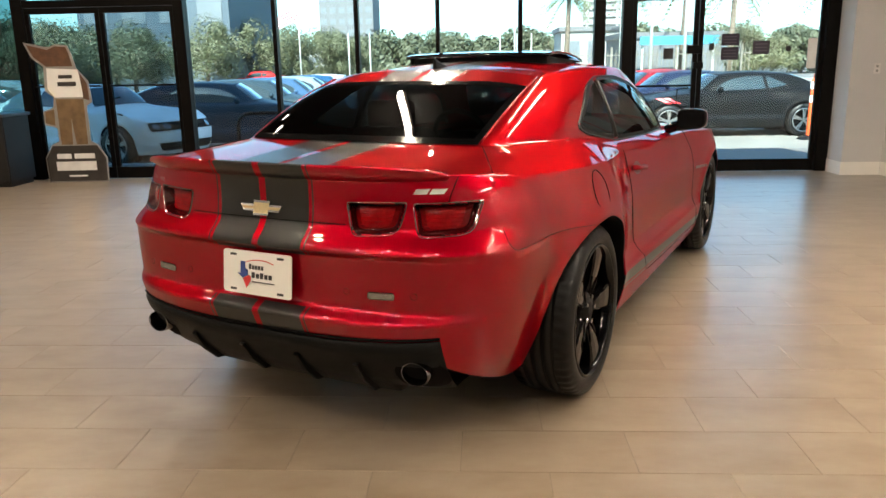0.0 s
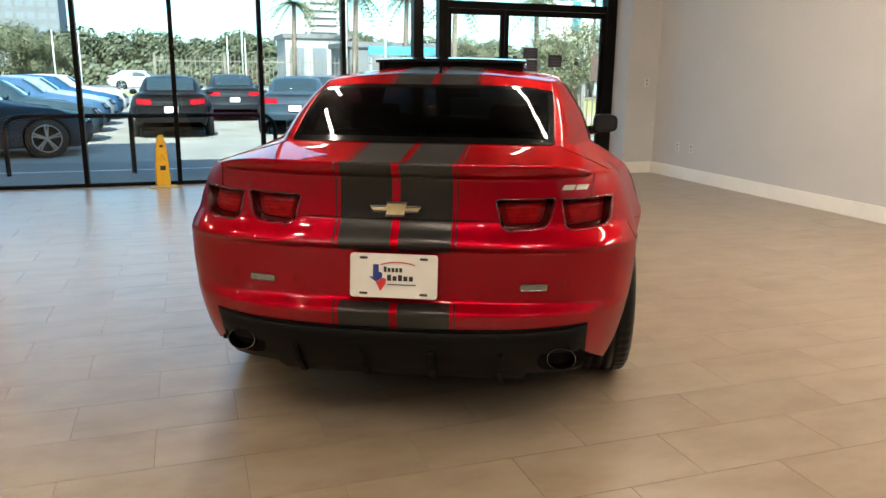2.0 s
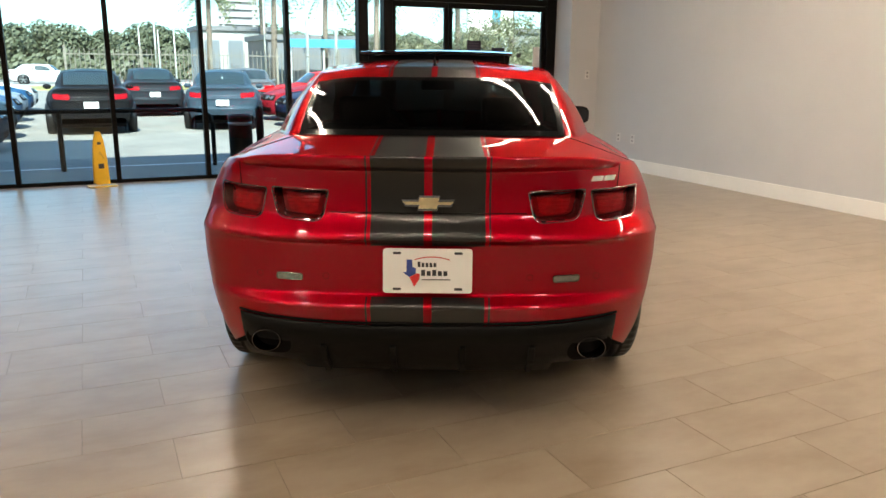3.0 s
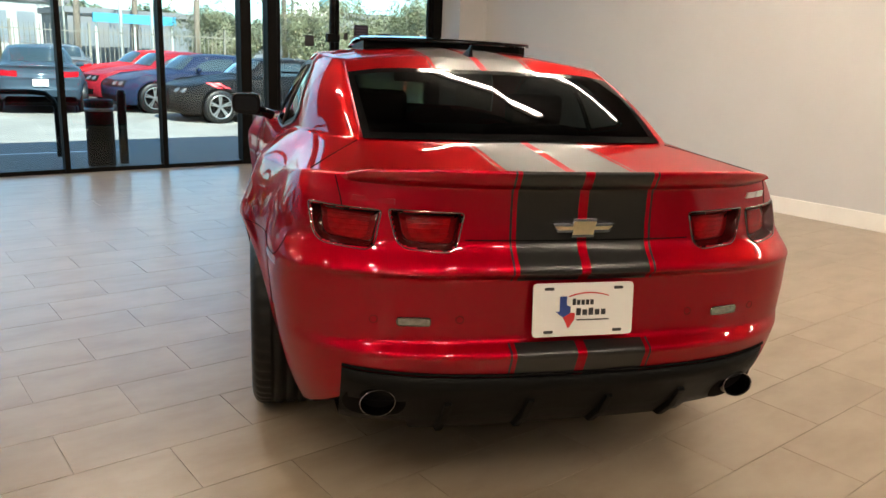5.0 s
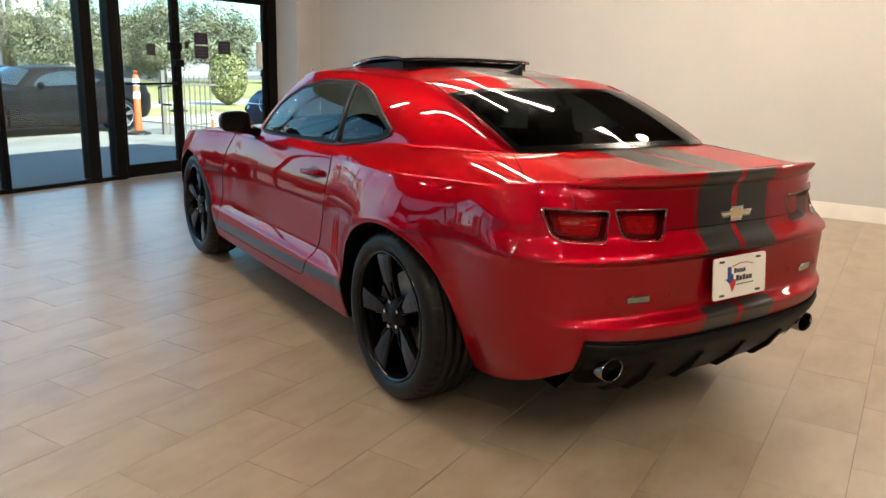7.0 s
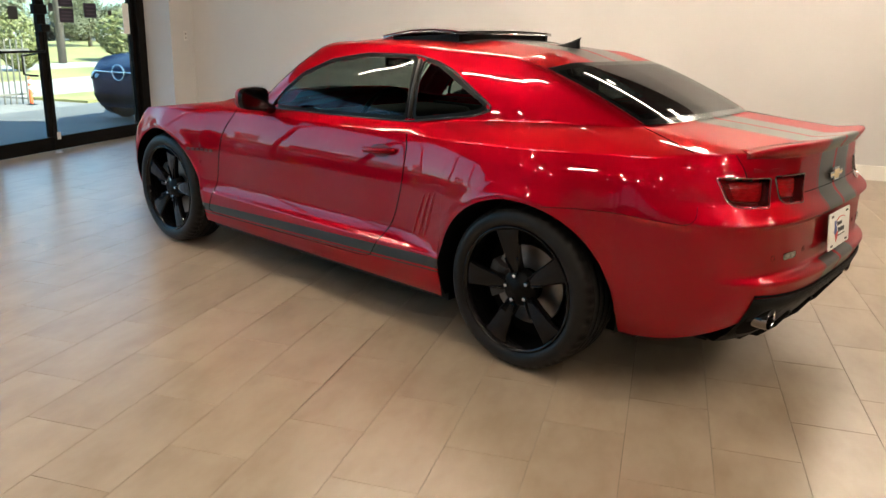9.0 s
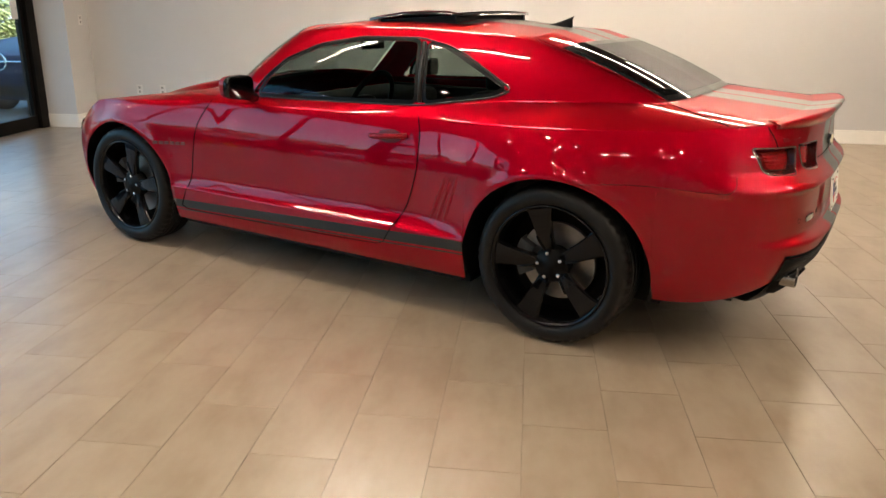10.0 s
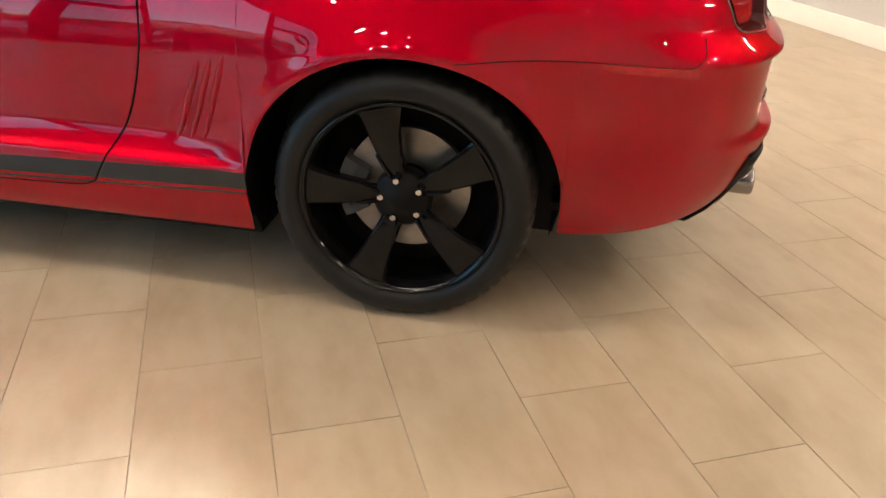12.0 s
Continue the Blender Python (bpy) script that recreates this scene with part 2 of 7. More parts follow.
M_CARGLASS = glass("dark_tinted_car_glass", (0.42, 0.48, 0.45), 0.62, 0.0, 0.035)
M_BACKGLASS = glass("very_dark_rear_glass", (0.06, 0.07, 0.072), 0.60, 0.0, 0.035)
M_FRIT = plain("black_glass_border", (0.004, 0.004, 0.0045), 0.10, 0.0, 0.0, 0.05, 6, 0.0, 0.2)
M_ROOFGLASS = plain("black_sunroof_glass", (0.008, 0.009, 0.010), 0.06, 0.0, 1.0)
M_PANE = glass("clear_showroom_glass", (0.845, 0.93, 0.93), 0.9)
M_PANEBLACK = glass("very_dark_film_glass", (0.24, 0.38, 0.40), 0.9)
M_PANEDARK = glass("film_tinted_showroom_glass", (0.52, 0.64, 0.67), 0.9)
M_FRAME = plain("dark_bronze_aluminium", (0.0045, 0.0036, 0.0030), 0.40, 0.0, 0.0, 0.25, 8, 0.05, 0.09)
M_WALL = wall_material()
M_WHITE = plain("white_trim_paint", (0.78, 0.75, 0.70), 0.42, 0.0, 0.0, 0.04, 3)
M_CEIL = plain("charcoal_ceiling_paint", (0.035, 0.034, 0.033), 0.85, 0.0, 0.0, 0.04, 2, 0.2)
M_TILE = tile_material()
M_GROUT = plain("brown_grey_grout", (0.22, 0.18, 0.135), 0.9, 0.0, 0.0, 0.75, 1.1)
M_CABIN = plain("black_cabin_cloth", (0.012, 0.012, 0.013), 0.85, 0.0, 0.0, 0.3, 40, 0.3, 0.2)
M_LAMP = glow("led_strip_light", (1.0, 0.85, 0.67), STRIP_POWER)
M_SPOT = glow("downlight_glow", (1.0, 0.82, 0.62), LAMP_POWER * 3.8)
M_YELLOW = plain("yellow_sign_plastic", (0.72, 0.42, 0.012), 0.4, 0.0, 0.2, 0.08, 8)
M_CARD = plain("printed_card_white", (0.27, 0.26, 0.245), 0.5, 0.0, 0.0, 0.06, 9)
M_CARDBROWN = plain("printed_card_brown", (0.11, 0.05, 0.024), 0.5, 0.0, 0.0, 0.35, 9)
M_CARDTAN = plain("printed_card_tan", (0.17, 0.105, 0.05), 0.5, 0.0, 0.0, 0.25, 9)
M_CARDDARK = plain("printed_card_dark", (0.03, 0.025, 0.022), 0.5, 0.0, 0.0, 0.3, 9)
M_DARKWOOD = plain("black_cabinet_laminate", (0.014, 0.013, 0.013), 0.4, 0.0, 0.0, 0.3, 7)
M_OUTPAINT = paint_by_object()
M_OUTGLASS = plain("dark_parked_car_glass", (0.020, 0.030, 0.032), 0.05, 0.0, 0.6)
M_OUTLAMP = plain("smoked_head_lamp_lens", (0.10, 0.10, 0.10), 0.15, 0.3, 0.5, 0.3, 30)
M_ALLOY = plain("silver_alloy_wheel", (0.42, 0.42, 0.42), 0.3, 0.9, 0.0, 0.2, 10)
M_GROUND = ground_material()
M_WALK = plain("pale_concrete_walk", (0.33, 0.315, 0.28), 0.85, 0.0, 0.0, 0.15, 1.2, 0.3)
# lot concrete, with the brightness of sunlight put into its colour
M_LOT = plain("sunlit_pale_lot_concrete", (0.205, 0.192, 0.168), 0.9, 0.0, 0.0, 0.22, 0.9, 0.3)
M_LINE = plain("worn_white_line_paint", (0.60, 0.60, 0.58), 0.8, 0.0, 0.0, 0.3, 4)
M_GRASS = plain("dry_green_lawn", (0.245, 0.225, 0.075), 0.95, 0.0, 0.0, 0.35, 0.8, 0.5)
M_LEAF = leaf_material("tree_leaves", (0.058, 0.066, 0.030), (0.105, 0.110, 0.054))
M_PALM = leaf_material("palm_leaves", (0.07, 0.09, 0.035), (0.15, 0.165, 0.07))
M_FARLEAF = leaf_material("distant_tree_leaves", (0.046, 0.054, 0.026), (0.085, 0.090, 0.046))
# lighter copy of the leaves, with sun and haze put into the colour
M_PALELEAF = leaf_material("sunlit_pale_leaves", (0.080, 0.084, 0.040), (0.140, 0.140, 0.074))
M_HEDGE = leaf_material("hedge_leaves", (0.115, 0.120, 0.030), (0.210, 0.205, 0.070))
M_BARK = plain("grey_brown_bark", (0.13, 0.10, 0.075), 0.9, 0.0, 0.0, 0.3, 6, 0.5)
M_ORANGE = plain("orange_post_plastic", (0.75, 0.10, 0.02), 0.5, 0.0, 0.0, 0.1, 6)
M_POLE = plain("pale_galvanised_pole", (0.55, 0.55, 0.53), 0.5, 0.5, 0.0, 0.1, 3)
M_STEEL = plain("brushed_steel_bin", (0.16, 0.17, 0.18), 0.35, 0.9, 0.0, 0.2, 12)
M_FENCE = plain("weathered_fence_metal", (0.17, 0.15, 0.12), 0.6, 0.3, 0.0, 0.3, 3)
M_CONC = plain("pale_building_concrete", (0.24, 0.24, 0.235), 0.8, 0.0, 0.0, 0.12, 0.4)
M_PALEBLD = plain("white_building_plaster", (0.29, 0.285, 0.27), 0.8, 0.0, 0.0, 0.1, 0.4)
M_BLUEBLD = plain("blue_grey_cladding", (0.060, 0.083, 0.105), 0.7, 0.0, 0.0, 0.12, 0.3)
M_SIGNBLUE = plain("sign_blue_panel", (0.035, 0.22, 0.33), 0.5)
M_FARROOF = plain("grey_roof_sheet", (0.13, 0.13, 0.135), 0.8, 0.0, 0.0, 0.15, 0.5)
M_STICKER = plain("dark_violet_sticker", (0.030, 0.024, 0.045), 0.5, 0.0, 0.0, 0.2, 20)
M_STICKPRINT = plain("dull_violet_print", (0.075, 0.062, 0.10), 0.5)
M_COVER = plain("pale_wall_plate_plastic", (0.60, 0.57, 0.545), 0.4)
M_WHITESTICK = plain("white_sticker", (0.75, 0.75, 0.74), 0.5)
M_FLAG = plain("faded_flag_cloth", (0.70, 0.66, 0.64), 0.8, 0.0, 0.0, 0.1, 2)
M_FLAGRED = plain("faded_red_flag_stripe", (0.52, 0.08, 0.10), 0.8, 0.0, 0.0, 0.1, 2)


# ---------------------------------------------------------------- mesh tools
def mesh_ob(name, verts, faces, mat, smooth=True, parent=None, label=""):
    me = bpy.data.meshes.new(name)
    me.from_pydata([tuple(v) for v in verts], [], [tuple(f) for f in faces])
    me.validate()
    if smooth:
        me.shade_smooth()
    me.materials.append(mat)
    ob = new(name, me)
    if parent is not None:
        ob.parent = parent
    if label:
        ob["label"] = label
    return ob


def part(name, bm, mat, parent, label="", smooth=False, bevel=0.0, seg=2):
    """Links a bmesh as one mesh object under a thing or a part."""
    if bevel:
        bmesh.ops.bevel(bm, geom=[e for e in bm.edges if e.is_manifold and e.calc_face_angle(0) > 0.5], offset=bevel, segments=seg, affect="EDGES", profile=0.6)
    me = bpy.data.meshes.new(name)
    bmesh.ops.recalc_face_normals(bm, faces=bm.faces)
    bm.to_mesh(me)
    bm.free()
    if smooth:
        me.shade_smooth()
    me.materials.append(mat)
    ob = new(name, me)
    if parent is not None:
        ob.parent = parent
    if label:
        ob["label"] = label
    return ob


def box_bm(lo, hi, bm=None):
    bm = bm or bmesh.new()
    lo, hi = Vector(lo), Vector(hi)
    r = bmesh.ops.create_cube(bm, size=1.0)
    for v in r["verts"]:
        v.co = Vector(((v.co.x + 0.5) * (hi.x - lo.x) + lo.x, (v.co.y + 0.5) * (hi.y - lo.y) + lo.y, (v.co.z + 0.5) * (hi.z - lo.z) + lo.z))
    return bm


def cyl_bm(p0, p1, r0, r1=None, n=16, bm=None, caps=True):
    bm = bm or bmesh.new()
    p0, p1 = Vector(p0), Vector(p1)
    r1 = r0 if r1 is None else r1
    d = p1 - p0
    m = Matrix.Translation((p0 + p1) / 2) @ d.to_track_quat("Z", "Y").to_matrix().to_4x4()
    bmesh.ops.create_cone(bm, cap_ends=caps, segments=n, radius1=r0, radius2=r1, depth=d.length, matrix=m)
    return bm


def tube(points, r, n=6, closed=False, flat=1.0):
    """Verts and faces of a tube along points."""
    P = [Vector(p) for p in points]
    k = len(P)
    verts, faces = [], []
    up = Vector((0.13, 0.21, 0.97))
    for i, p in enumerate(P):
        a = P[(i - 1) % k] if (closed or i > 0) else P[i]
        c = P[(i + 1) % k] if (closed or i < k - 1) else P[i]
        t = (c - a).normalized() if (c - a).length > 1e-9 else Vector((0, 0, 1))
        s = t.cross(up)
        s = s.normalized() if s.length > 1e-3 else t.cross(Vector((1, 0, 0))).normalized()
        w = s.cross(t)
        for j in range(n):
            an = 2 * math.pi * j / n
            verts.append(p + s * (r * math.cos(an)) + w * (r * flat * math.sin(an)))
    for i in range(k if closed else k - 1):
        for j in range(n):
            a, b = i * n + j, i * n + (j + 1) % n
            c, d = ((i + 1) % k) * n + (j + 1) % n, ((i + 1) % k) * n + j
            faces.append((a, b, c, d))
    if not closed:
        faces.append(tuple(range(n))[::-1])
        faces.append(tuple(range((k - 1) * n, k * n)))
    return verts, faces


def tube_ob(name, points, r, mat, parent, n=6, closed=False, label=""):
    v, f = tube(points, r, n, closed)
    return mesh_ob(name, v, f, mat, True, parent, label)


def lathe(profile, n, axis_x=True):
    """Verts and faces of a ring of (radius, along) about the x axis."""
    verts, faces = [], []
    k = len(profile)
    for i in range(n):
        a = 2 * math.pi * i / n
        for r, x in profile:
            verts.append((x, r * math.cos(a), r * math.sin(a)))
    for i in range(n):
        for j in range(k - 1):
            a, b = i * k + j, i * k + j + 1
            c, d = ((i + 1) % n) * k + j + 1, ((i + 1) % n) * k + j
            faces.append((a, b, c, d))
    return verts, faces


def grid_faces(nr, nc, close=False):
    out = []
    for r in range(nr - 1):
        for c in range(nc if close else nc - 1):
            c2 = (c + 1) % nc
            out.append((r * nc + c, r * nc + c2, (r + 1) * nc + c2, (r + 1) * nc + c))
    return out


def pchip(xk, yk):
    """A smooth curve through knots that does not overshoot."""
    xk, yk = np.array(xk, float), np.array(yk, float)
    h, d = np.diff(xk), np.diff(yk) / np.diff(xk)
    m = np.zeros_like(yk)
    for i in range(1, len(xk) - 1):
        if d[i - 1] * d[i] > 0:
            w1, w2 = 2 * h[i] + h[i - 1], h[i] + 2 * h[i - 1]
            m[i] = (w1 + w2) / (w1 / d[i - 1] + w2 / d[i])
    m[0], m[-1] = d[0], d[-1]

    def f(x):
        x = np.clip(np.asarray(x, float), xk[0], xk[-1])
        i = np.clip(np.searchsorted(xk, x) - 1, 0, len(h) - 1)
        t = (x - xk[i]) / h[i]
        return (yk[i] * (1 + 2 * t) * (1 - t) ** 2 + m[i] * h[i] * t * (1 - t) ** 2 + yk[i + 1] * t * t * (3 - 2 * t) + m[i + 1] * h[i] * t * t * (t - 1))

    return f


def thing(name, label, category, group="", m=None, kind=""):
    e = new(name)
    e.empty_display_size = 0.1
    tagged(e, label, category, group, kind)
    if m is not None:
        e.matrix_basis = m
    return e

# ---------------------------------------------------------------- the room
XL, XR, YW, YB, YREAR, ZC = -9.0, 5.17, 6.31, -3.93, -9.0, 3.5
TH_W = 0.2


def structure(name, bm, mat, label, category, bevel=0.0, smooth=False):
    ob = part(name, bm, mat, None, "", smooth, bevel)
    return tagged(ob, label, category, "", "structure")


floor = structure("floor", box_bm((XL - TH_W, YREAR - TH_W, -0.2), (XR + TH_W, YW + 0.16, -0.0028)), M_GROUT, "wood-look porcelain tile floor with dark grout", "floor")
structure("ceiling", box_bm((XL - TH_W, YREAR - TH_W, ZC), (XR + TH_W, YW + 0.16, ZC + 0.2)), M_CEIL, "dark charcoal painted showroom ceiling", "ceiling")
structure("roof_parapet", box_bm((XL - TH_W, YREAR - TH_W, ZC + 0.2), (XR + TH_W, YW + 0.22, ZC + 0.55)), M_CONC, "flat roof edge above the shop front", "roof")
# unseen block, added to lengthen the building's shadow over the parked cars
structure("shadow_block", box_bm((XL - TH_W, YREAR - TH_W, ZC + 0.55), (-2.4, YW + 0.12, 7.4)), M_CONC, "plain unseen block added over the roof to shade the car park", "wall")
structure("wall_east", box_bm((XR, YREAR - TH_W, -0.0028), (XR + TH_W, YW + 0.16, ZC)), M_WALL, "warm grey painted plain side wall", "wall")
structure("wall_south", box_bm((1.25, YB - 0.18, -0.006), (XR, YB, ZC)), M_WALL, "light grey painted short back wall", "wall")
structure("wall_rear", box_bm((XL, YREAR - TH_W, -0.006), (XR, YREAR, ZC)), M_DULLWALL, "dark grey painted wall at the rear of the showroom", "wall")
# closing wall out of view, kept pale to throw light on the flank
structure("wall_west", box_bm((XL - TH_W, YREAR - TH_W, -0.006), (XL, YW + 0.16, ZC)), M_WALL, "unseen far side wall, light grey to brighten the car's flank", "wall")
structure("wall_north", box_bm((4.70, 5.93, -0.006), (XR, YW + 0.16, ZC)), M_WALL, "grey painted wall pier beside the glass door", "wall")


def baseboard(lo, hi):
    bm = box_bm(lo, hi)
    return structure("baseboard", bm, M_WHITE, "cream white painted tall baseboard", "baseboard", 0.006)


BH = 0.158
baseboard((XR - 0.016, YB + 0.016, 0.0), (XR, 5.914, BH))
baseboard((1.25, YB, 0.0), (XR, YB + 0.016, BH))
baseboard((4.684, 5.914, 0.0), (XR - 0.016, 5.93, BH))
baseboard((4.684, 5.93, 0.0), (4.70, 6.30, BH))

# shop front: posts, sills, headers and panes, a door at each end
MULL = [-2.20, -1.17, -0.16, 0.86]
front = thing("window_1", "dark bronze aluminium shop front with full-height glass panes", "window", kind="structure")
Z_HEAD, Z_TOP = 2.17, 3.0
structure("bulkhead", box_bm((XL, YW + 0.005, Z_TOP), (4.70, YW + 0.15, ZC)), M_CEIL, "dark painted bulkhead over the shop front", "wall")


def bar(name, lo, hi, parent=None, bevel=0.004, mat=None):
    return part(name, box_bm(lo, hi), mat or M_FRAME, parent or front, "", False, bevel, 1)


def post(x, w, d0=0.0, d1=0.13):
    return bar("post", (x - w / 2, YW + d0, -0.004), (x + w / 2, YW + d1, Z_TOP))


for x in MULL:
    post(x, 0.052)
post(1.83, 0.13, -0.01, 0.14)
post(2.165, 0.12, -0.008, 0.14)
post(4.62, 0.15, -0.012, 0.15)
post(-3.40, 0.13, -0.012, 0.15)
post(-5.47, 0.14, -0.012, 0.15)
for x in (-6.55, -7.6, -8.65):
    post(x, 0.052)

EDGES = [(-8.995, 0.0)] + [(-8.65, 0.026), (-7.6, 0.026), (-6.55, 0.026), (-5.47, 0.07)]
EDGES2 = [(-3.40, 0.065)] + [(x, 0.026) for x in MULL] + [(1.83, 0.065), (2.165, 0.06)]
for row in (EDGES, EDGES2):
    for (x0, h0), (x1, h1) in zip(row[:-1], row[1:]):
        bar("sill", (x0 + h0, YW + 0.01, -0.004), (x1 - h1, YW + 0.11, 0.045))
        bar("header", (x0 + h0, YW + 0.01, Z_TOP - 0.08), (x1 - h1, YW + 0.11, Z_TOP))
        p = part("pane", box_bm((x0 + h0, YW + 0.05, 0.045), (x1 - h1, YW + 0.058, Z_TOP - 0.08)), M_PANEBLACK if row is EDGES else M_PANE, front)
        p.visible_shadow = False


def glass_door(name, x0, xm, x1, label, pane=None):
    """A pair of framed glass leaves under a glazed transom."""
    d = thing(name, label, "door", kind="structure")
    bar("door_header", (x0, YW + 0.0, Z_HEAD), (x1, YW + 0.13, Z_HEAD + 0.09), d)
    p = part("transom_pane", box_bm((x0, YW + 0.05, Z_HEAD + 0.09), (x1, YW + 0.058, Z_TOP - 0.08)), pane or M_PANE, d)
    p.visible_shadow = False
    bar("top_frame", (x0, YW + 0.0, Z_TOP - 0.08), (x1, YW + 0.13, Z_TOP), d)
    for a, b in ((x0, xm), (xm, x1)):
        w = 0.055
        leaf = bar("bottom_rail", (a + 0.004, YW + 0.03, 0.006), (b - 0.004, YW + 0.08, 0.155), d)
        bar("top_rail", (a + 0.004, YW + 0.03, Z_HEAD - 0.075), (b - 0.004, YW + 0.08, Z_HEAD - 0.004), d)
        bar("stile", (a + 0.004, YW + 0.03, 0.155), (a + 0.004 + w, YW + 0.08, Z_HEAD - 0.075), d)
        bar("stile", (b - 0.004 - w, YW + 0.03, 0.155), (b - 0.004, YW + 0.08, Z_HEAD - 0.075), d)
        p = part("pane", box_bm((a + w + 0.004, YW + 0.051, 0.155), (b - w - 0.004, YW + 0.059, Z_HEAD - 0.075)), pane or M_PANE, d)
        p.visible_shadow = False
    return d


door_r = glass_door("door_1", 2.225, 3.035, 4.545, "pair of dark framed glass entrance doors, closed")
door_l = glass_door("door_2", -5.40, -4.43, -3.465, "pair of dark framed film-tinted glass side doors, closed", M_PANEDARK)
for d, xs, z in ((door_r, (2.30, 2.97), 1.08), (door_l, (-4.36, -3.54), 1.20), (door_l, (-5.33, -4.50), 1.20)):
    pts = [(xs[0], YW + 0.03, z), (xs[0], YW - 0.03, z), (xs[1], YW - 0.03, z), (xs[1], YW + 0.03, z)]
    tube_ob("push_bar", pts, 0.012, M_FRAME, d, 8)
for d, x in ((door_r, 2.955), (door_l, -4.30)):
    tube_ob("pull_handle", [(x, YW + 0.08, 0.82), (x - 0.03, YW + 0.15, 0.82), (x - 0.12, YW + 0.15, 0.84), (x - 0.12, YW + 0.15, 1.03), (x, YW + 0.08, 1.05)], 0.012, M_FRAME, d, 8)
    if d is door_l:
        continue
    part("lock_box", box_bm((x + 0.02, YW - 0.02, 1.28), (x + 0.14, YW + 0.03, 1.36)), M_SATIN, d, "", False, 0.006)
    part("lock_box", box_bm((x - 0.06, YW - 0.02, 1.46), (x + 0.12, YW + 0.03, 1.56)), M_SATIN, d, "", False, 0.006)
for x0, x1, z0, z1, mt, nm in ((3.32, 3.53, 1.55, 1.69, M_STICKER, "sticker"), (3.32, 3.53, 1.38, 1.53, M_STICKER, "sticker"), (3.70, 3.90, 1.44, 1.60, M_STICKER, "sticker"),
                               (4.36, 4.47, 1.26, 1.62, M_WHITESTICK, "notice"), (4.10, 4.16, 1.47, 1.53, M_INK, "sticker"), (2.62, 2.74, 1.40, 1.53, M_INK, "sticker"), (3.17, 3.23, 1.50, 1.58, M_INK, "sticker")):
    st = part(nm, box_bm((x0, YW + 0.0455, z0), (x1, YW + 0.0505, z1)), mt, door_r)
    if mt is M_STICKER:
        for k in range(3):
            zz = z0 + (z1 - z0) * (0.25 + 0.25 * k)
            part("print_bar", box_bm((x0 + 0.03, YW + 0.0430, zz - 0.006), (x1 - 0.03, YW + 0.0452, zz + 0.006)), M_STICKPRINT, door_r)


def outlet(name, m, label, cat, w=0.075, h=0.118):
    t = thing(name, label, cat, "wall plates", m)
    part("cover_plate", box_bm((-w / 2, -0.006, -h / 2), (w / 2, 0.0, h / 2)), M_COVER, t, "", False, 0.003)
    for s in (-1, 1):
        part("socket", box_bm((-0.014, -0.009, s * 0.026 - 0.014), (0.014, -0.0055, s * 0.026 + 0.014)), M_CARD, t, "", False, 0.002)
    return t


outlet("wall_outlet", pose(XR, 5.35, 0.42, 0, 0, -90), "white plastic wall outlet on the grey wall", "outlet")
outlet("wall_outlet", pose(XR, 5.05, 0.42, 0, 0, -90), "white plastic wall outlet on the grey wall", "outlet")
outlet("wall_outlet", pose(1.95, YB, 0.42, 0, 0, 180), "white plastic wall outlet on the grey wall", "outlet")
outlet("light_switch", pose(5.0, 5.93, 1.25, 0, 0, 0), "white plastic light switch on the wall pier", "switch")

part("door_stop", cyl_bm((2.94, YW - 0.10, -0.0005), (2.94, YW - 0.10, 0.022), 0.045, 0.030, 16), M_BADGE, door_r, "small bright metal door stop", True)
part("notice", box_bm((3.075, YW + 0.026, 0.12), (3.125, YW + 0.0295, 0.20)), M_WHITESTICK, door_r)

# ceiling lamps
def strip_lamp(m):
    t = thing("ceiling_light", "white linear ceiling light with a glowing diffuser", "lamp", "ceiling lights", m)
    part("housing", box_bm((-0.035, -0.91, 0.03), (0.035, 0.91, 0.10)), M_WHITE, t, "", False, 0.004)
    part("diffuser", box_bm((-0.025, -0.89, 0.0), (0.025, 0.89, 0.03)), M_LAMP, t, "glowing diffuser", False, 0.006)
    return t


first = strip_lamp(pose(-0.70, 2.00, ZC - 0.10))
for x, y in ((-0.30, 4.10), (1.68, 1.65), (2.80, 1.50), (2.75, -0.90), (4.30, -2.30), (-0.30, -4.60), (-5.80, -5.60)):
    copy_thing(first, pose(x, y, ZC - 0.10))


def downlight(m):
    t = thing("downlight", "small round recessed ceiling downlight, lit, some added as fill", "lamp", "downlights", m)
    v, f = lathe([(0.078, 0.0), (0.090, 0.004), (0.090, 0.016), (0.078, 0.018), (0.073, 0.012)], 24)
    ring = mesh_ob("trim_ring", [(b, c, a) for a, b, c in v], f, M_WHITE, True, t)
    part("lens", cyl_bm((0, 0, 0.008), (0, 0, 0.014), 0.072, n=24), M_SPOT, t, "glowing lens")
    return t


first = downlight(pose(-4.2, 2.4, ZC - 0.018))
# from (-3.2, -2.0) on: unseen, added to brighten the floor and tail
for x, y in ((-3.0, 4.9), (-4.5, 4.4), (-2.6, 3.3), (-4.0, 3.5), (-5.9, 4.0), (-3.4, 0.3), (-4.4, -1.4), (-4.6, -3.2), (-2.1, -0.9), (-2.5, -2.9), (-7.0, 2.2), (-7.0, -0.6), (-7.0, -3.4), (3.4, -0.4), (-3.2, -2.0), (-3.6, -4.7), (-1.2, -2.3), (-2.0, -3.6), (0.3, -3.3), (-1.0, -3.5)):
    copy_thing(first, pose(x, y, ZC - 0.018))

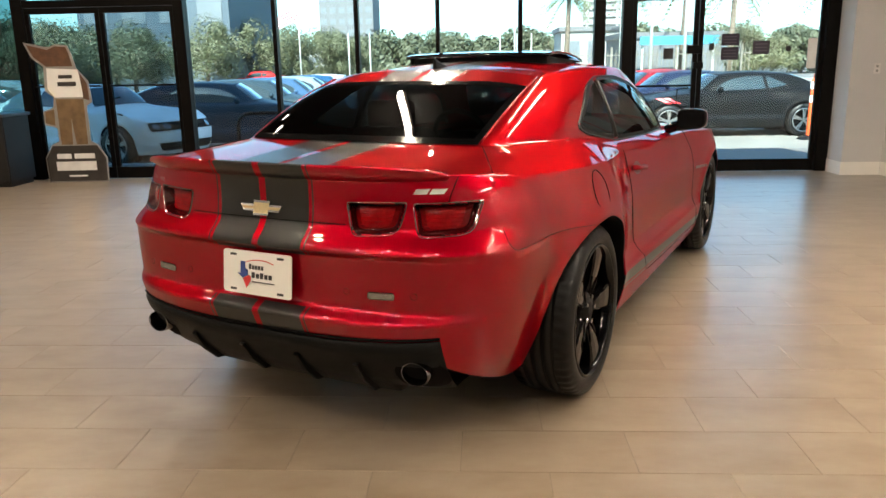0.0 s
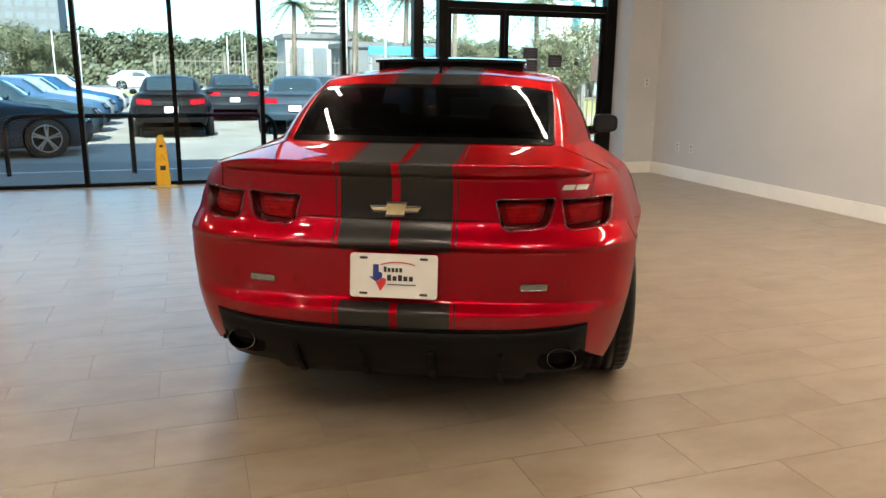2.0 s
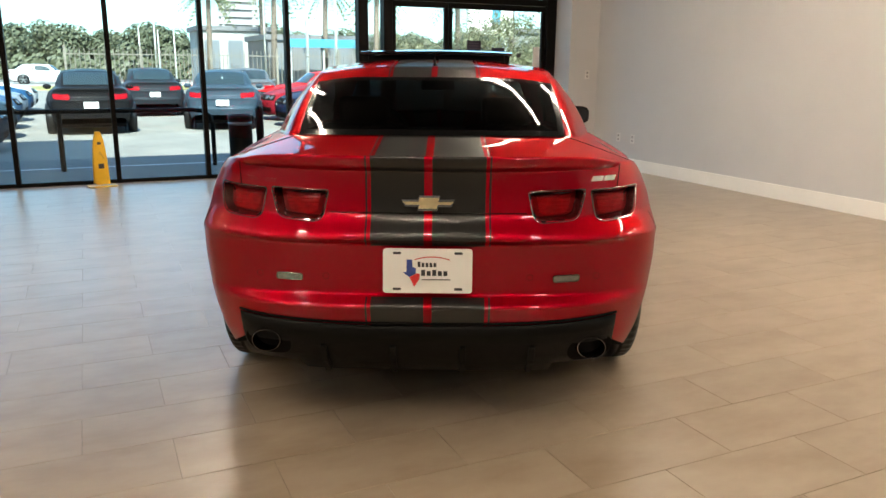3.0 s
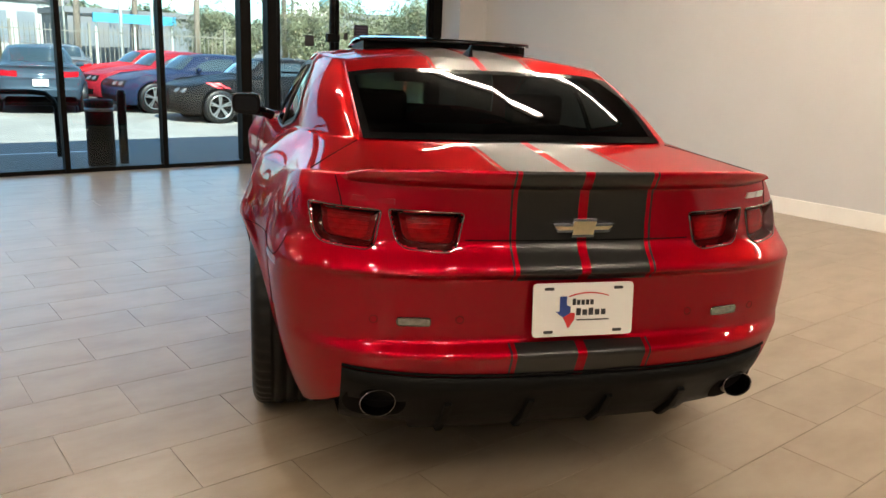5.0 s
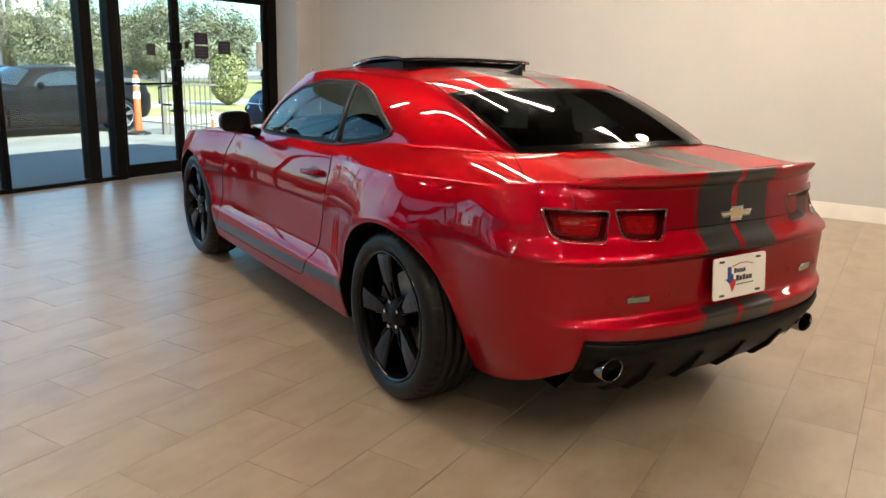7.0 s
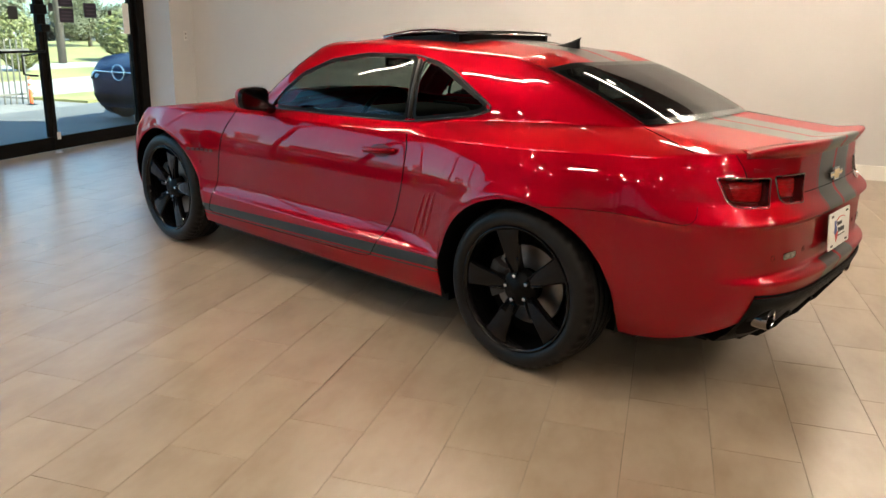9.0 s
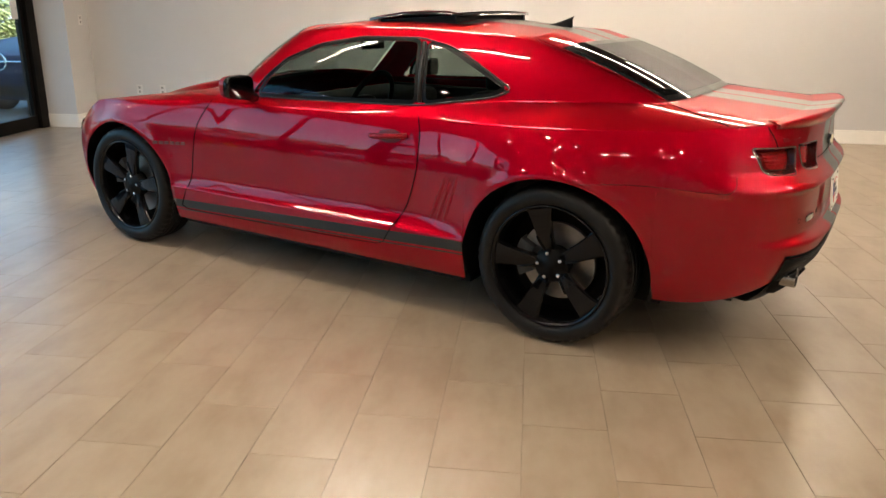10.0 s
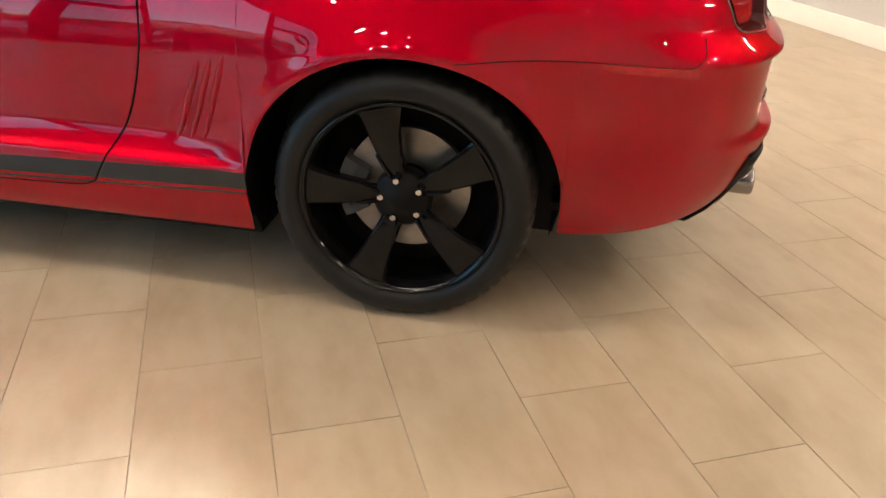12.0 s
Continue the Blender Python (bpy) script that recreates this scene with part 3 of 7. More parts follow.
# ---------------------------------------------------------------- the red coupe (metres in the car's own frame: rear axle at y 0, nose to +y)
YC, YF, RAX, FAX, WR, RAD = -0.45, 3.10, 0.0, 2.852, 0.364, 0.428
ZK = [0.15, 0.26, 0.36, 0.412, 0.440, 0.50, 0.62, 0.70, 0.76, 0.88, 0.945, 0.985, 1.06]
STN = [-0.45, 0.0, 0.16, 0.74, 2.05, 2.78, 3.10]
PROF = [
    pchip(ZK, [0.72, 0.765, 0.806, 0.822, 0.829, 0.843, 0.862, 0.869, 0.870, 0.850, 0.826, 0.805, 0.74]),
    pchip(ZK, [0.86, 0.905, 0.925, 0.933, 0.936, 0.942, 0.951, 0.954, 0.951, 0.921, 0.893, 0.869, 0.79]),
    pchip(ZK, [0.86, 0.905, 0.925, 0.933, 0.936, 0.942, 0.951, 0.953, 0.949, 0.917, 0.888, 0.864, 0.79]),
    pchip(ZK, [0.86, 0.905, 0.925, 0.922, 0.898, 0.875, 0.879, 0.880, 0.875, 0.847, 0.823, 0.798, 0.74]),
    pchip(ZK, [0.86, 0.905, 0.922, 0.920, 0.902, 0.884, 0.893, 0.896, 0.891, 0.862, 0.835, 0.793, 0.72]),
    pchip(ZK, [0.86, 0.900, 0.922, 0.930, 0.933, 0.940, 0.947, 0.949, 0.946, 0.905, 0.84, 0.780, 0.62]),
    pchip(ZK, [0.84, 0.880, 0.900, 0.907, 0.909, 0.912, 0.915, 0.912, 0.905, 0.865, 0.80, 0.745, 0.60]),
]
REAR_Y = pchip([0.15, 0.24, 0.33, 0.42, 0.49, 0.538, 0.546, 0.553, 0.560, 0.578, 0.586, 0.600, 0.70, 0.755, 0.768, 0.777, 0.783, 0.790, 0.840, 0.850, 0.862, 0.95, 1.00, 1.04],
               [-0.80, -0.86, -0.93, -0.985, -1.015, -1.034, -1.037, -1.036, -1.030, -0.997, -0.989, -0.986, -0.982, -0.984, -0.992, -1.006, -1.012, -1.011, -0.970, -0.963, -0.958, -0.949, -0.950, -0.966])
REAR_PLAIN = pchip([0.15, 0.24, 0.33, 0.42, 0.49, 0.60, 0.755, 0.862, 0.95, 1.00, 1.04], [-0.80, -0.86, -0.93, -0.970, -0.981, -0.986, -0.984, -0.958, -0.949, -0.950, -0.966])
FRONT_Y = pchip([0.15, 0.35, 0.55, 0.66, 0.74, 0.80, 0.92], [3.58, 3.72, 3.745, 3.70, 3.60, 3.48, 3.22])
# the top edge of the sides, round the car: q 0 rear centre, 1 to 2 along the side, 3 front centre
SH_Z = pchip([0, 0.5, 0.85, 1.0, 1.127, 1.335, 1.70, 1.91, 2.2, 2.6, 3.0], [1.032, 1.030, 1.012, 0.986, 0.968, 0.946, 0.931, 0.897, 0.815, 0.765, 0.775])


def qy(y):
    return 1 + (y - YC) / (YF - YC)


GQ = [0, 0.45, 0.80, 1.0, 1.10, 1.20, qy(0.73), qy(1.30), qy(1.85), qy(2.2), 2.4, 3.0]
GBX = pchip(GQ, [0, 0.33, 0.575, 0.680, 0.725, 0.742, 0.772, 0.778, 0.752, 0.70, 0.46, 0])
GBY = pchip(GQ, [-0.425, -0.415, -0.340, -0.075, 0.11, 0.30, 0.73, 1.30, 1.86, 2.06, 2.22, 2.30])
GBZ = pchip(GQ, [1.078, 1.077, 1.072, 1.066, 1.060, 1.048, 1.004, 0.986, 0.968, 0.978, 1.005, 1.015])
REX = pchip(GQ, [0, 0.355, 0.552, 0.575, 0.585, 0.592, 0.596, 0.590, 0.572, 0.54, 0.35, 0])
REY = pchip(GQ, [0.26, 0.27, 0.305, 0.45, 0.56, 0.69, 0.94, 1.27, 1.56, 1.68, 1.78, 1.82])
REZ = pchip(GQ, [1.346, 1.343, 1.318, 1.328, 1.332, 1.338, 1.348, 1.348, 1.330, 1.316, 1.340, 1.356])
SPINE_Z = pchip([0.25, 0.60, 0.95, 1.30, 1.70], [1.346, 1.381, 1.396, 1.392, 1.355])


def half_width(y, z):
    y, z = np.broadcast_arrays(np.asarray(y, float), np.asarray(z, float))
    vals = np.stack([p(z) for p in PROF])
    i = np.clip(np.searchsorted(STN, y) - 1, 0, len(STN) - 2)
    s = np.array(STN)
    t = np.clip((y - s[i]) / (s[i + 1] - s[i]), 0, 1)
    t = t * t * (3 - 2 * t)
    a = np.take_along_axis(vals, i[None], 0)[0]
    b = np.take_along_axis(vals, (i + 1)[None], 0)[0]
    return a * (1 - t) + b * t


def corner_power(z):
    """How square the rear corners are in plan: fuller in the bumper, rounder above."""
    t = np.clip((np.asarray(z, float) - 0.76) / 0.10, 0, 1)
    return 0.565 + 0.125 * t * t * (3 - 2 * t)


def flank(q, z):
    """The body below its top edge: place at q round the car and height z."""
    q, z = np.broadcast_arrays(np.asarray(q, float), np.asarray(z, float))
    a = np.clip(q, 0, 1) * np.pi / 2
    e = corner_power(z)
    ca = np.maximum(np.cos(a), 0)
    xr, yr = half_width(YC, z) * np.sin(a) ** e, YC + (REAR_PLAIN(z) - YC) * ca ** e + (REAR_Y(z) - REAR_PLAIN(z)) * ca ** np.where(z > 0.68, 1.5, 2.4)
    ys = YC + (np.clip(q, 1, 2) - 1) * (YF - YC)
    xs = half_width(ys, z) + arch_lip(ys, z)
    b = np.clip(3 - q, 0, 1) * np.pi / 2
    xf = half_width(YF, z) * np.sin(b) ** 0.92
    yf = YF + (FRONT_Y(z) - YF) * np.maximum(np.cos(b), 0) ** 0.92
    xf = xf + arch_lip(yf, z)
    x = np.where(q < 1, xr, np.where(q <= 2, xs, xf))
    y = np.where(q < 1, yr, np.where(q <= 2, ys, yf))
    return np.stack([x, y, z], -1)


def rear_at(x, z, off=0.0):
    """A place on the rear face at x and z, off metres proud of it."""
    w = float(half_width(YC, z))
    e = float(corner_power(z))
    c = max(0.02, 1 - (abs(x) / w) ** (2 / e)) ** (e / 2)
    y = YC + (float(REAR_PLAIN(z)) - YC) * c + (float(REAR_Y(z)) - float(REAR_PLAIN(z))) * c ** ((1.5 if z > 0.68 else 2.4) / e)
    nx, ny = x / w ** 2, -c / (YC - float(REAR_PLAIN(z)))
    k = math.hypot(nx, ny)
    return Vector((x + off * nx / k, y + off * ny / k, z))


def side_at(y, z, off=0.0, s=-1):
    return Vector((s * (float(half_width(y, z)) + float(arch_lip(y, z)) + off), y, z))


def shelf(q, v):
    q, v = np.broadcast_arrays(np.asarray(q, float), np.asarray(v, float))
    a = flank(q, SH_Z(q))
    b = np.stack([GBX(q), GBY(q), GBZ(q)], -1)
    side = np.clip(1 - np.abs(q - 1.3) / 0.55, 0, 1)
    side = side * side * (3 - 2 * side)
    c = a + (b - a) * (0.5 - 0.06 * side)[..., None]
    c[..., 2] = a[..., 2] + (b[..., 2] - a[..., 2]) * (0.55 + 0.02 * side)
    v = v[..., None]
    return a * (1 - v) ** 2 + c * 2 * v * (1 - v) + b * v * v


def glasshouse(q, v):
    q, v = np.broadcast_arrays(np.asarray(q, float), np.asarray(v, float))
    a = np.stack([GBX(q), GBY(q), GBZ(q)], -1)
    b = np.stack([REX(q), REY(q), REZ(q)], -1)
    p = a + (b - a) * v[..., None]
    f = 4 * v * (1 - v)
    side = np.clip((q - 0.6) / 0.4, 0, 1) * np.clip((2.3 - q) / 0.4, 0, 1)
    p[..., 0] += 0.018 * f * side
    p[..., 2] += 0.024 * f * (1 - side) + 0.010 * f * side
    return p


def roof(q, r):
    q, r = np.broadcast_arrays(np.asarray(q, float), np.asarray(r, float))
    e = np.stack([REX(q), REY(q), REZ(q)], -1)
    ys = 0.95 + (e[..., 1] - 0.95) * 0.86
    zs = SPINE_Z(ys)
    x = e[..., 0] * (1 - r)
    y = e[..., 1] + (ys - e[..., 1]) * r
    z = e[..., 2] + (zs - e[..., 2]) * (1 - (1 - r) ** 2.0)
    return np.stack([x, y, z], -1)


ARCH_Z = 0.94


def arch_low(y, base, rad, zc=0.362):
    """The lower edge of the sides: an arch over each wheel, a little wider than high."""
    out = np.array(base, float)
    for yw in (RAX, FAX):
        d = rad ** 2 - (y - yw) ** 2
        out = np.where(d > 0, np.maximum(out, zc + ARCH_Z * np.sqrt(np.maximum(d, 0))), out)
    return out


def arch_lip(y, z):
    """How far the flank swells out towards the rim of a wheel arch."""
    out = np.zeros(np.broadcast(y, z).shape)
    for yw in (RAX, FAX):
        d = np.hypot(y - yw, (z - 0.362) / ARCH_Z) - RAD
        out = out + 0.011 * np.exp(-((d - 0.008) / 0.040) ** 2) * np.clip((z - 0.28) / 0.2, 0, 1)
    return out


def side_samples(n_arch, n_door, rad):
    """Stations along the side, close together where the wheel arches turn."""
    t = -np.cos(np.linspace(0, np.pi, n_arch))
    ys = [np.linspace(YC, RAX - rad - 0.002, 5), RAX + t * rad, np.linspace(RAX + rad + 0.002, FAX - rad - 0.002, n_door), FAX + t[: int(n_arch * 0.94)] * rad]
    ys = np.unique(np.round(np.concatenate(ys), 5))
    return ys[ys <= YF]


def inside(poly, y, z):
    hit = np.zeros(y.shape, bool)
    for (y0, z0), (y1, z1) in zip(poly, poly[1:] + poly[:1]):
        cross = (z0 > z) != (z1 > z)
        with np.errstate(divide="ignore", invalid="ignore"):
            hit ^= cross & (y < (y1 - y0) * (z - z0) / (z1 - z0 + 1e-12) + y0)
    return hit


def smooth_loop(pts, n):
    """A closed smooth loop through points, n places along it."""
    k = len(pts)
    out = []
    for i in range(n):
        s = i * k / n
        j, t = int(s), s - int(s)
        p = [Vector(pts[(j + m) % k]) for m in (-1, 0, 1, 2)]
        out.append(0.5 * ((2 * p[1]) + (p[2] - p[0]) * t + (2 * p[0] - 5 * p[1] + 4 * p[2] - p[3]) * t * t + (-p[0] + 3 * p[1] - 3 * p[2] + p[3]) * t ** 3))
    return out


def rounded_poly(pts, r, k=4):
    """A polygon with rounded corners, in two dimensions."""
    out = []
    n = len(pts)
    for i in range(n):
        a, b, c = Vector(pts[i - 1]), Vector(pts[i]), Vector(pts[(i + 1) % n])
        ra = min(r, (a - b).length * 0.45, (c - b).length * 0.45)
        p0, p1 = b + (a - b).normalized() * ra, b + (c - b).normalized() * ra
        for j in range(k + 1):
            t = j / k
            out.append(p0 * (1 - t) ** 2 + b * 2 * t * (1 - t) + p1 * t * t)
    return out


def refine(loop, step):
    out = []
    for a, b in zip(loop, loop[1:] + loop[:1]):
        n = max(1, int((b - a).length / step))
        out += [a + (b - a) * (i / n) for i in range(n)]
    return out


def offset_loop(loop, d):
    out = []
    n = len(loop)
    area = sum(loop[i].x * loop[(i + 1) % n].y - loop[(i + 1) % n].x * loop[i].y for i in range(n))
    s = 1 if area > 0 else -1
    for i in range(n):
        t = (loop[(i + 1) % n] - loop[i - 1]).normalized()
        out.append(loop[i] + Vector((t.y, -t.x)) * (d * s))
    return out


def patch(loop, place, rings=5):
    """A filled sheet inside a loop of 2D points, laid on a surface by place(u, v)."""
    n = len(loop)
    c = Vector((sum(p.x for p in loop) / n, sum(p.y for p in loop) / n))
    verts, faces = [place(c.x, c.y)], []
    for k in range(1, rings + 1):
        for p in loop:
            w = c + (p - c) * (k / rings)
            verts.append(place(w.x, w.y))
    for i in range(n):
        faces.append((0, 1 + i, 1 + (i + 1) % n))
    for k in range(rings - 1):
        for i in range(n):
            a, b = 1 + k * n + i, 1 + k * n + (i + 1) % n
            faces.append((a, a + n, b + n, b))
    return verts, faces


def ribbon(loop0, loop1, place0, place1):
    """A closed strip between two loops, each laid on its own surface."""
    n = len(loop0)
    v = [place0(p.x, p.y) for p in loop0] + [place1(p.x, p.y) for p in loop1]
    f = [(i, (i + 1) % n, n + (i + 1) % n, n + i) for i in range(n)]
    return v, f


# side glass outlines: along the car, height
DOOR_GLASS = [(1.835, 0.985), (1.79, 1.063), (1.68, 1.154), (1.47, 1.238), (1.20, 1.279), (0.93, 1.287), (0.855, 1.281), (0.825, 1.150), (0.800, 1.020), (1.20, 1.004), (1.55, 0.993)]
REAR_GLASS = [(0.785, 1.278), (0.70, 1.263), (0.60, 1.222), (0.48, 1.165), (0.345, 1.104), (0.40, 1.078), (0.55, 1.052), (0.735, 1.022), (0.760, 1.150)]
DLO = [(1.90, 0.972), (1.81, 1.071), (1.69, 1.169), (1.47, 1.253), (1.20, 1.295), (0.85, 1.300), (0.69, 1.272), (0.58, 1.235), (0.45, 1.170), (0.305, 1.096), (0.40, 1.062), (0.77, 1.004), (1.30, 0.986)]

_gq, _gv = np.meshgrid(np.linspace(1.0, 2.1, 260), np.linspace(-0.02, 1.02, 90))
_gp = glasshouse(_gq, _gv)


def cabin_side(y, z, off=0.0, s=-1):
    """A place on the side of the glasshouse at y and z."""
    d = (_gp[..., 1] - y) ** 2 + (_gp[..., 2] - z) ** 2
    i = np.unravel_index(np.argmin(d), d.shape)
    q, v = float(_gq[i]), float(_gv[i])
    for _ in range(3):
        p = glasshouse(q, v)
        dq, dv = (glasshouse(q + 1e-3, v) - p) / 1e-3, (glasshouse(q, v + 1e-3) - p) / 1e-3
        a = np.array([[dq[1], dv[1]], [dq[2], dv[2]]])
        st = np.linalg.lstsq(a, np.array([y - p[1], z - p[2]]), rcond=None)[0]
        q, v = q + float(np.clip(st[0], -0.02, 0.02)), v + float(np.clip(st[1], -0.05, 0.05))
    p = glasshouse(q, v)
    return Vector((s * (p[0] + off * 0.88), p[1], p[2] + off * 0.45))


def build_shell(nr_rear, n_arch, n_door, rows, rad, cut_windows=True):
    """Verts and faces of one half (x > 0) of the painted body."""
    q = np.concatenate([np.linspace(0, 1, nr_rear, endpoint=False), qy(side_samples(n_arch, n_door, rad)), np.linspace(2, 2.22, max(6, nr_rear // 3))[1:-1], np.linspace(2.22, 3, max(7, nr_rear // 2))])
    ys = YC + (np.clip(q, 1, 2) - 1) * (YF - YC)
    sm = np.clip((q - 0.48) / 0.52, 0, 1) ** 0.8
    base = np.where(q < 1, 0.40 * (1 - sm) + 0.257 * sm, np.where(q > 2, 0.2, 0.225))
    k = np.clip((ys + 0.42) / 0.3, 0, 1)
    base = np.where((q >= 1) & (q <= 2), 0.257 * (1 - k) + 0.222 * k, base)
    low = np.where(q >= 1, arch_low(np.where(q > 2, flank(q, 0.45)[..., 1], ys), base, rad), base)
    top = SH_Z(q)
    t = np.linspace(0, 1, rows)[:, None]
    lower = flank(q[None, :], low[None, :] + (top - low)[None, :] * t)
    blocks = [lower]
    ns, ng, nrf = max(4, rows // 7), max(8, rows // 4), max(4, rows // 10)
    blocks.append(shelf(q[None, :], np.linspace(0, 1, ns)[1:, None]))
    blocks.append(glasshouse(q[None, :], np.linspace(0, 1, ng)[1:, None]))
    blocks.append(roof(q[None, :], np.linspace(0, 1, nrf)[1:, None]))
    p = np.concatenate(blocks, 0)
    nr, nc = p.shape[:2]
    g0 = rows + ns - 2
    faces = []
    for r in range(nr - 1):
        for c in range(nc - 1):
            if cut_windows and g0 <= r < g0 + ng - 1:
                qc = (q[c] + q[c + 1]) / 2
                v = (r - g0 + 0.5) / (ng - 1)
                if qc < 0.735 and 0.045 < v < 0.735:
                    continue
                if qc > 1.86 and 0.06 < v < 0.93:
                    continue
                m = p[r:r + 2, c:c + 2].reshape(-1, 3).mean(0)
                if 1.05 < qc < 2 and inside(DLO_IN, np.array(m[1]), np.array(m[2])):
                    continue
            if cut_windows and r < rows - 1 and q[c] < 1:
                x, z = p[r:r + 2, c:c + 2, 0].mean(), p[r:r + 2, c:c + 2, 2].mean()
                if 0.33 < x < 0.77 and 0.82 < z < 0.95 and any(inside(lp, np.array(x), np.array(z)) for lp in LAMP_HOLES):
                    continue
            faces.append((r * nc + c, r * nc + c + 1, (r + 1) * nc + c + 1, (r + 1) * nc + c))
    return p.reshape(-1, 3), faces


# tail lamp outlines on the rear face: across, height; nearly square above, well rounded below
def lamp_loop(x0, x1, x2, x3, s=1):
    top0, top1, bot1, bot0 = (x0, 0.940), (x1, 0.945), (x2, 0.842), (x3, 0.832)
    out = []
    for k, (a, b, c) in enumerate(((bot0, top0, top1), (top0, top1, bot1), (top1, bot1, bot0), (bot1, bot0, top0))):
        a, b, c = Vector(a), Vector(b), Vector(c)
        r = 0.010 if k < 2 else 0.036
        p0, p1 = b + (a - b).normalized() * r, b + (c - b).normalized() * r
        out += [p0 * (1 - t) ** 2 + b * 2 * t * (1 - t) + p1 * t * t for t in np.linspace(0, 1, 4 if k < 2 else 8)]
    return refine([Vector((s * p.x, p.y)) for p in out], 0.02)


LAMPS = ((0.342, 0.548, 0.524, 0.366), (0.565, 0.756, 0.742, 0.586))
LAMP_HOLES = [[(p.x, p.y) for p in offset_loop(lamp_loop(*l), -0.004)] for l in LAMPS]
DLO_IN = [(p.x, p.y) for p in offset_loop([Vector(v) for v in DLO], -0.012)]


def mirrored(verts, faces):
    n = len(verts)
    v = np.concatenate([np.asarray(verts), np.asarray(verts) * [-1, 1, 1]])
    f = [tuple(a) for a in faces] + [tuple(n + i for i in a[::-1]) for a in faces]
    return v, f


def weld_ob(name, verts, faces, mat, parent, label="", dist=0.0008):
    bm = bmesh.new()
    vs = [bm.verts.new(v) for v in verts]
    for f in faces:
        if len(set(f)) >= 3:
            try:
                bm.faces.new([vs[i] for i in f])
            except ValueError:
                pass
    bmesh.ops.remove_doubles(bm, verts=bm.verts, dist=dist)
    loose = [v for v in bm.verts if not v.link_faces]
    bmesh.ops.delete(bm, geom=loose, context="VERTS")
    return part(name, bm, mat, parent, label, True)


CAR_POSE = pose(0, 0, 0, 0, 0, -25.0)
car = thing("car", "candy red two-door sports coupe with grey racing stripes on black wheels", "car", m=CAR_POSE)
hv, hf = build_shell(150, 56, 80, 150, RAD)
v, f = mirrored(hv, hf)
weld_ob("body", v, f, M_RED, car, "glossy candy red body with grey stripes")

# wheel housings and underside
for s in (-1, 1):
    for yw in (RAX, FAX):
        vv, ff = [], []
        a = np.linspace(-0.32, math.pi + 0.32, 30)
        for k, ang in enumerate(a):
            y, z = yw + RAD * math.cos(ang), 0.362 + ARCH_Z * RAD * math.sin(ang)
            w = float(half_width(min(y, YF), max(z, 0.2)))
            if y > YF:
                w *= math.sqrt(max(0.0, 1 - ((y - YF) / (float(FRONT_Y(z)) - YF)) ** (2 / 0.92))) ** 0.92
            w += float(arch_lip(y, max(z, 0.2)))
            vv += [(s * (w - 0.003), y, z), (s * (w - 0.022), y, z - 0.0), (s * (w - 0.30), y * 1.0, z)]
        for k in range(len(a) - 1):
            for j in range(2):
                ff.append((k * 3 + j, k * 3 + j + 1, k * 3 + 4 + j, k * 3 + 3 + j))
        mesh_ob("wheel_liner", vv, ff, M_SATIN, True, car)
        part("liner_wall", box_bm((s * 0.60 - 0.02, yw - 0.42, 0.2), (s * 0.60 + 0.02, yw + 0.42, 0.78)), M_SATIN, car)
part("underbody", box_bm((-0.56, -0.72, 0.24), (0.56, -0.42, 0.30)), M_SATIN, car)
for s in (-1, 1):
    part("underbody", box_bm((min(s * 0.565, s * 0.74), -0.74, 0.315), (max(s * 0.565, s * 0.74), -0.405, 0.34)), M_SATIN, car)
part("underbody", box_bm((-0.58, -0.42, 0.17), (0.58, 3.45, 0.235)), M_SATIN, car)
part("underbody", box_bm((-0.84, 0.43, 0.185), (0.84, 2.42, 0.24)), M_SATIN, car)


# glass
def rear_glass(lo_q, hi_q, lo_v, hi_v, off, nq=26, nv=12):
    qs, vs = np.linspace(lo_q, hi_q, nq), np.linspace(lo_v, hi_v, nv)
    p = glasshouse(qs[None, :], vs[:, None]).copy()
    p[..., 2] += off * 0.75
    p[..., 1] += -off * 0.6 if hi_q < 1.5 else off * 0.6
    return p


def symmetric_sheet(p):
    """Joins a half sheet, whose first column lies on the middle, with its mirror image."""
    full = np.concatenate([(p * [-1, 1, 1])[:, :0:-1], p], 1)
    return full.reshape(-1, 3), grid_faces(full.shape[0], full.shape[1])


v, f = symmetric_sheet(rear_glass(0, 0.715, 0.060, 0.715, 0.005))
mesh_ob("rear_window", v, f, M_BACKGLASS, True, car, "dark tinted rear window")
for lo_q, hi_q, lo_v, hi_v in ((0, 0.755, 0.006, 0.065), (0, 0.755, 0.71, 0.775)):
    v, f = symmetric_sheet(rear_glass(lo_q, hi_q, lo_v, hi_v, 0.0045, nv=3))
    mesh_ob("glass_border", v, f, M_FRIT, True, car)
for s in (-1, 1):
    p = rear_glass(0.708, 0.755, 0.060, 0.715, 0.0045, nq=3)
    mesh_ob("glass_border", (p * [s, 1, 1]).reshape(-1, 3), grid_faces(12, 3), M_FRIT, True, car)
p = rear_glass(1.88, 3.0, 0.03, 0.95, 0.005)[:, ::-1]
v, f = symmetric_sheet(p)
mesh_ob("windscreen", v, f, M_CARGLASS, True, car, "tinted windscreen")
# bright bead along the edge of the rear window
for s in (-1, 1):
    pts = [Vector(glasshouse(0.762, v_)) for v_ in np.linspace(0.02, 0.97, 18)]
    tube_ob("roof_bead", [(s * p.x, p.y, p.z + 0.003) for p in pts], 0.004, M_REDPLAIN, car)

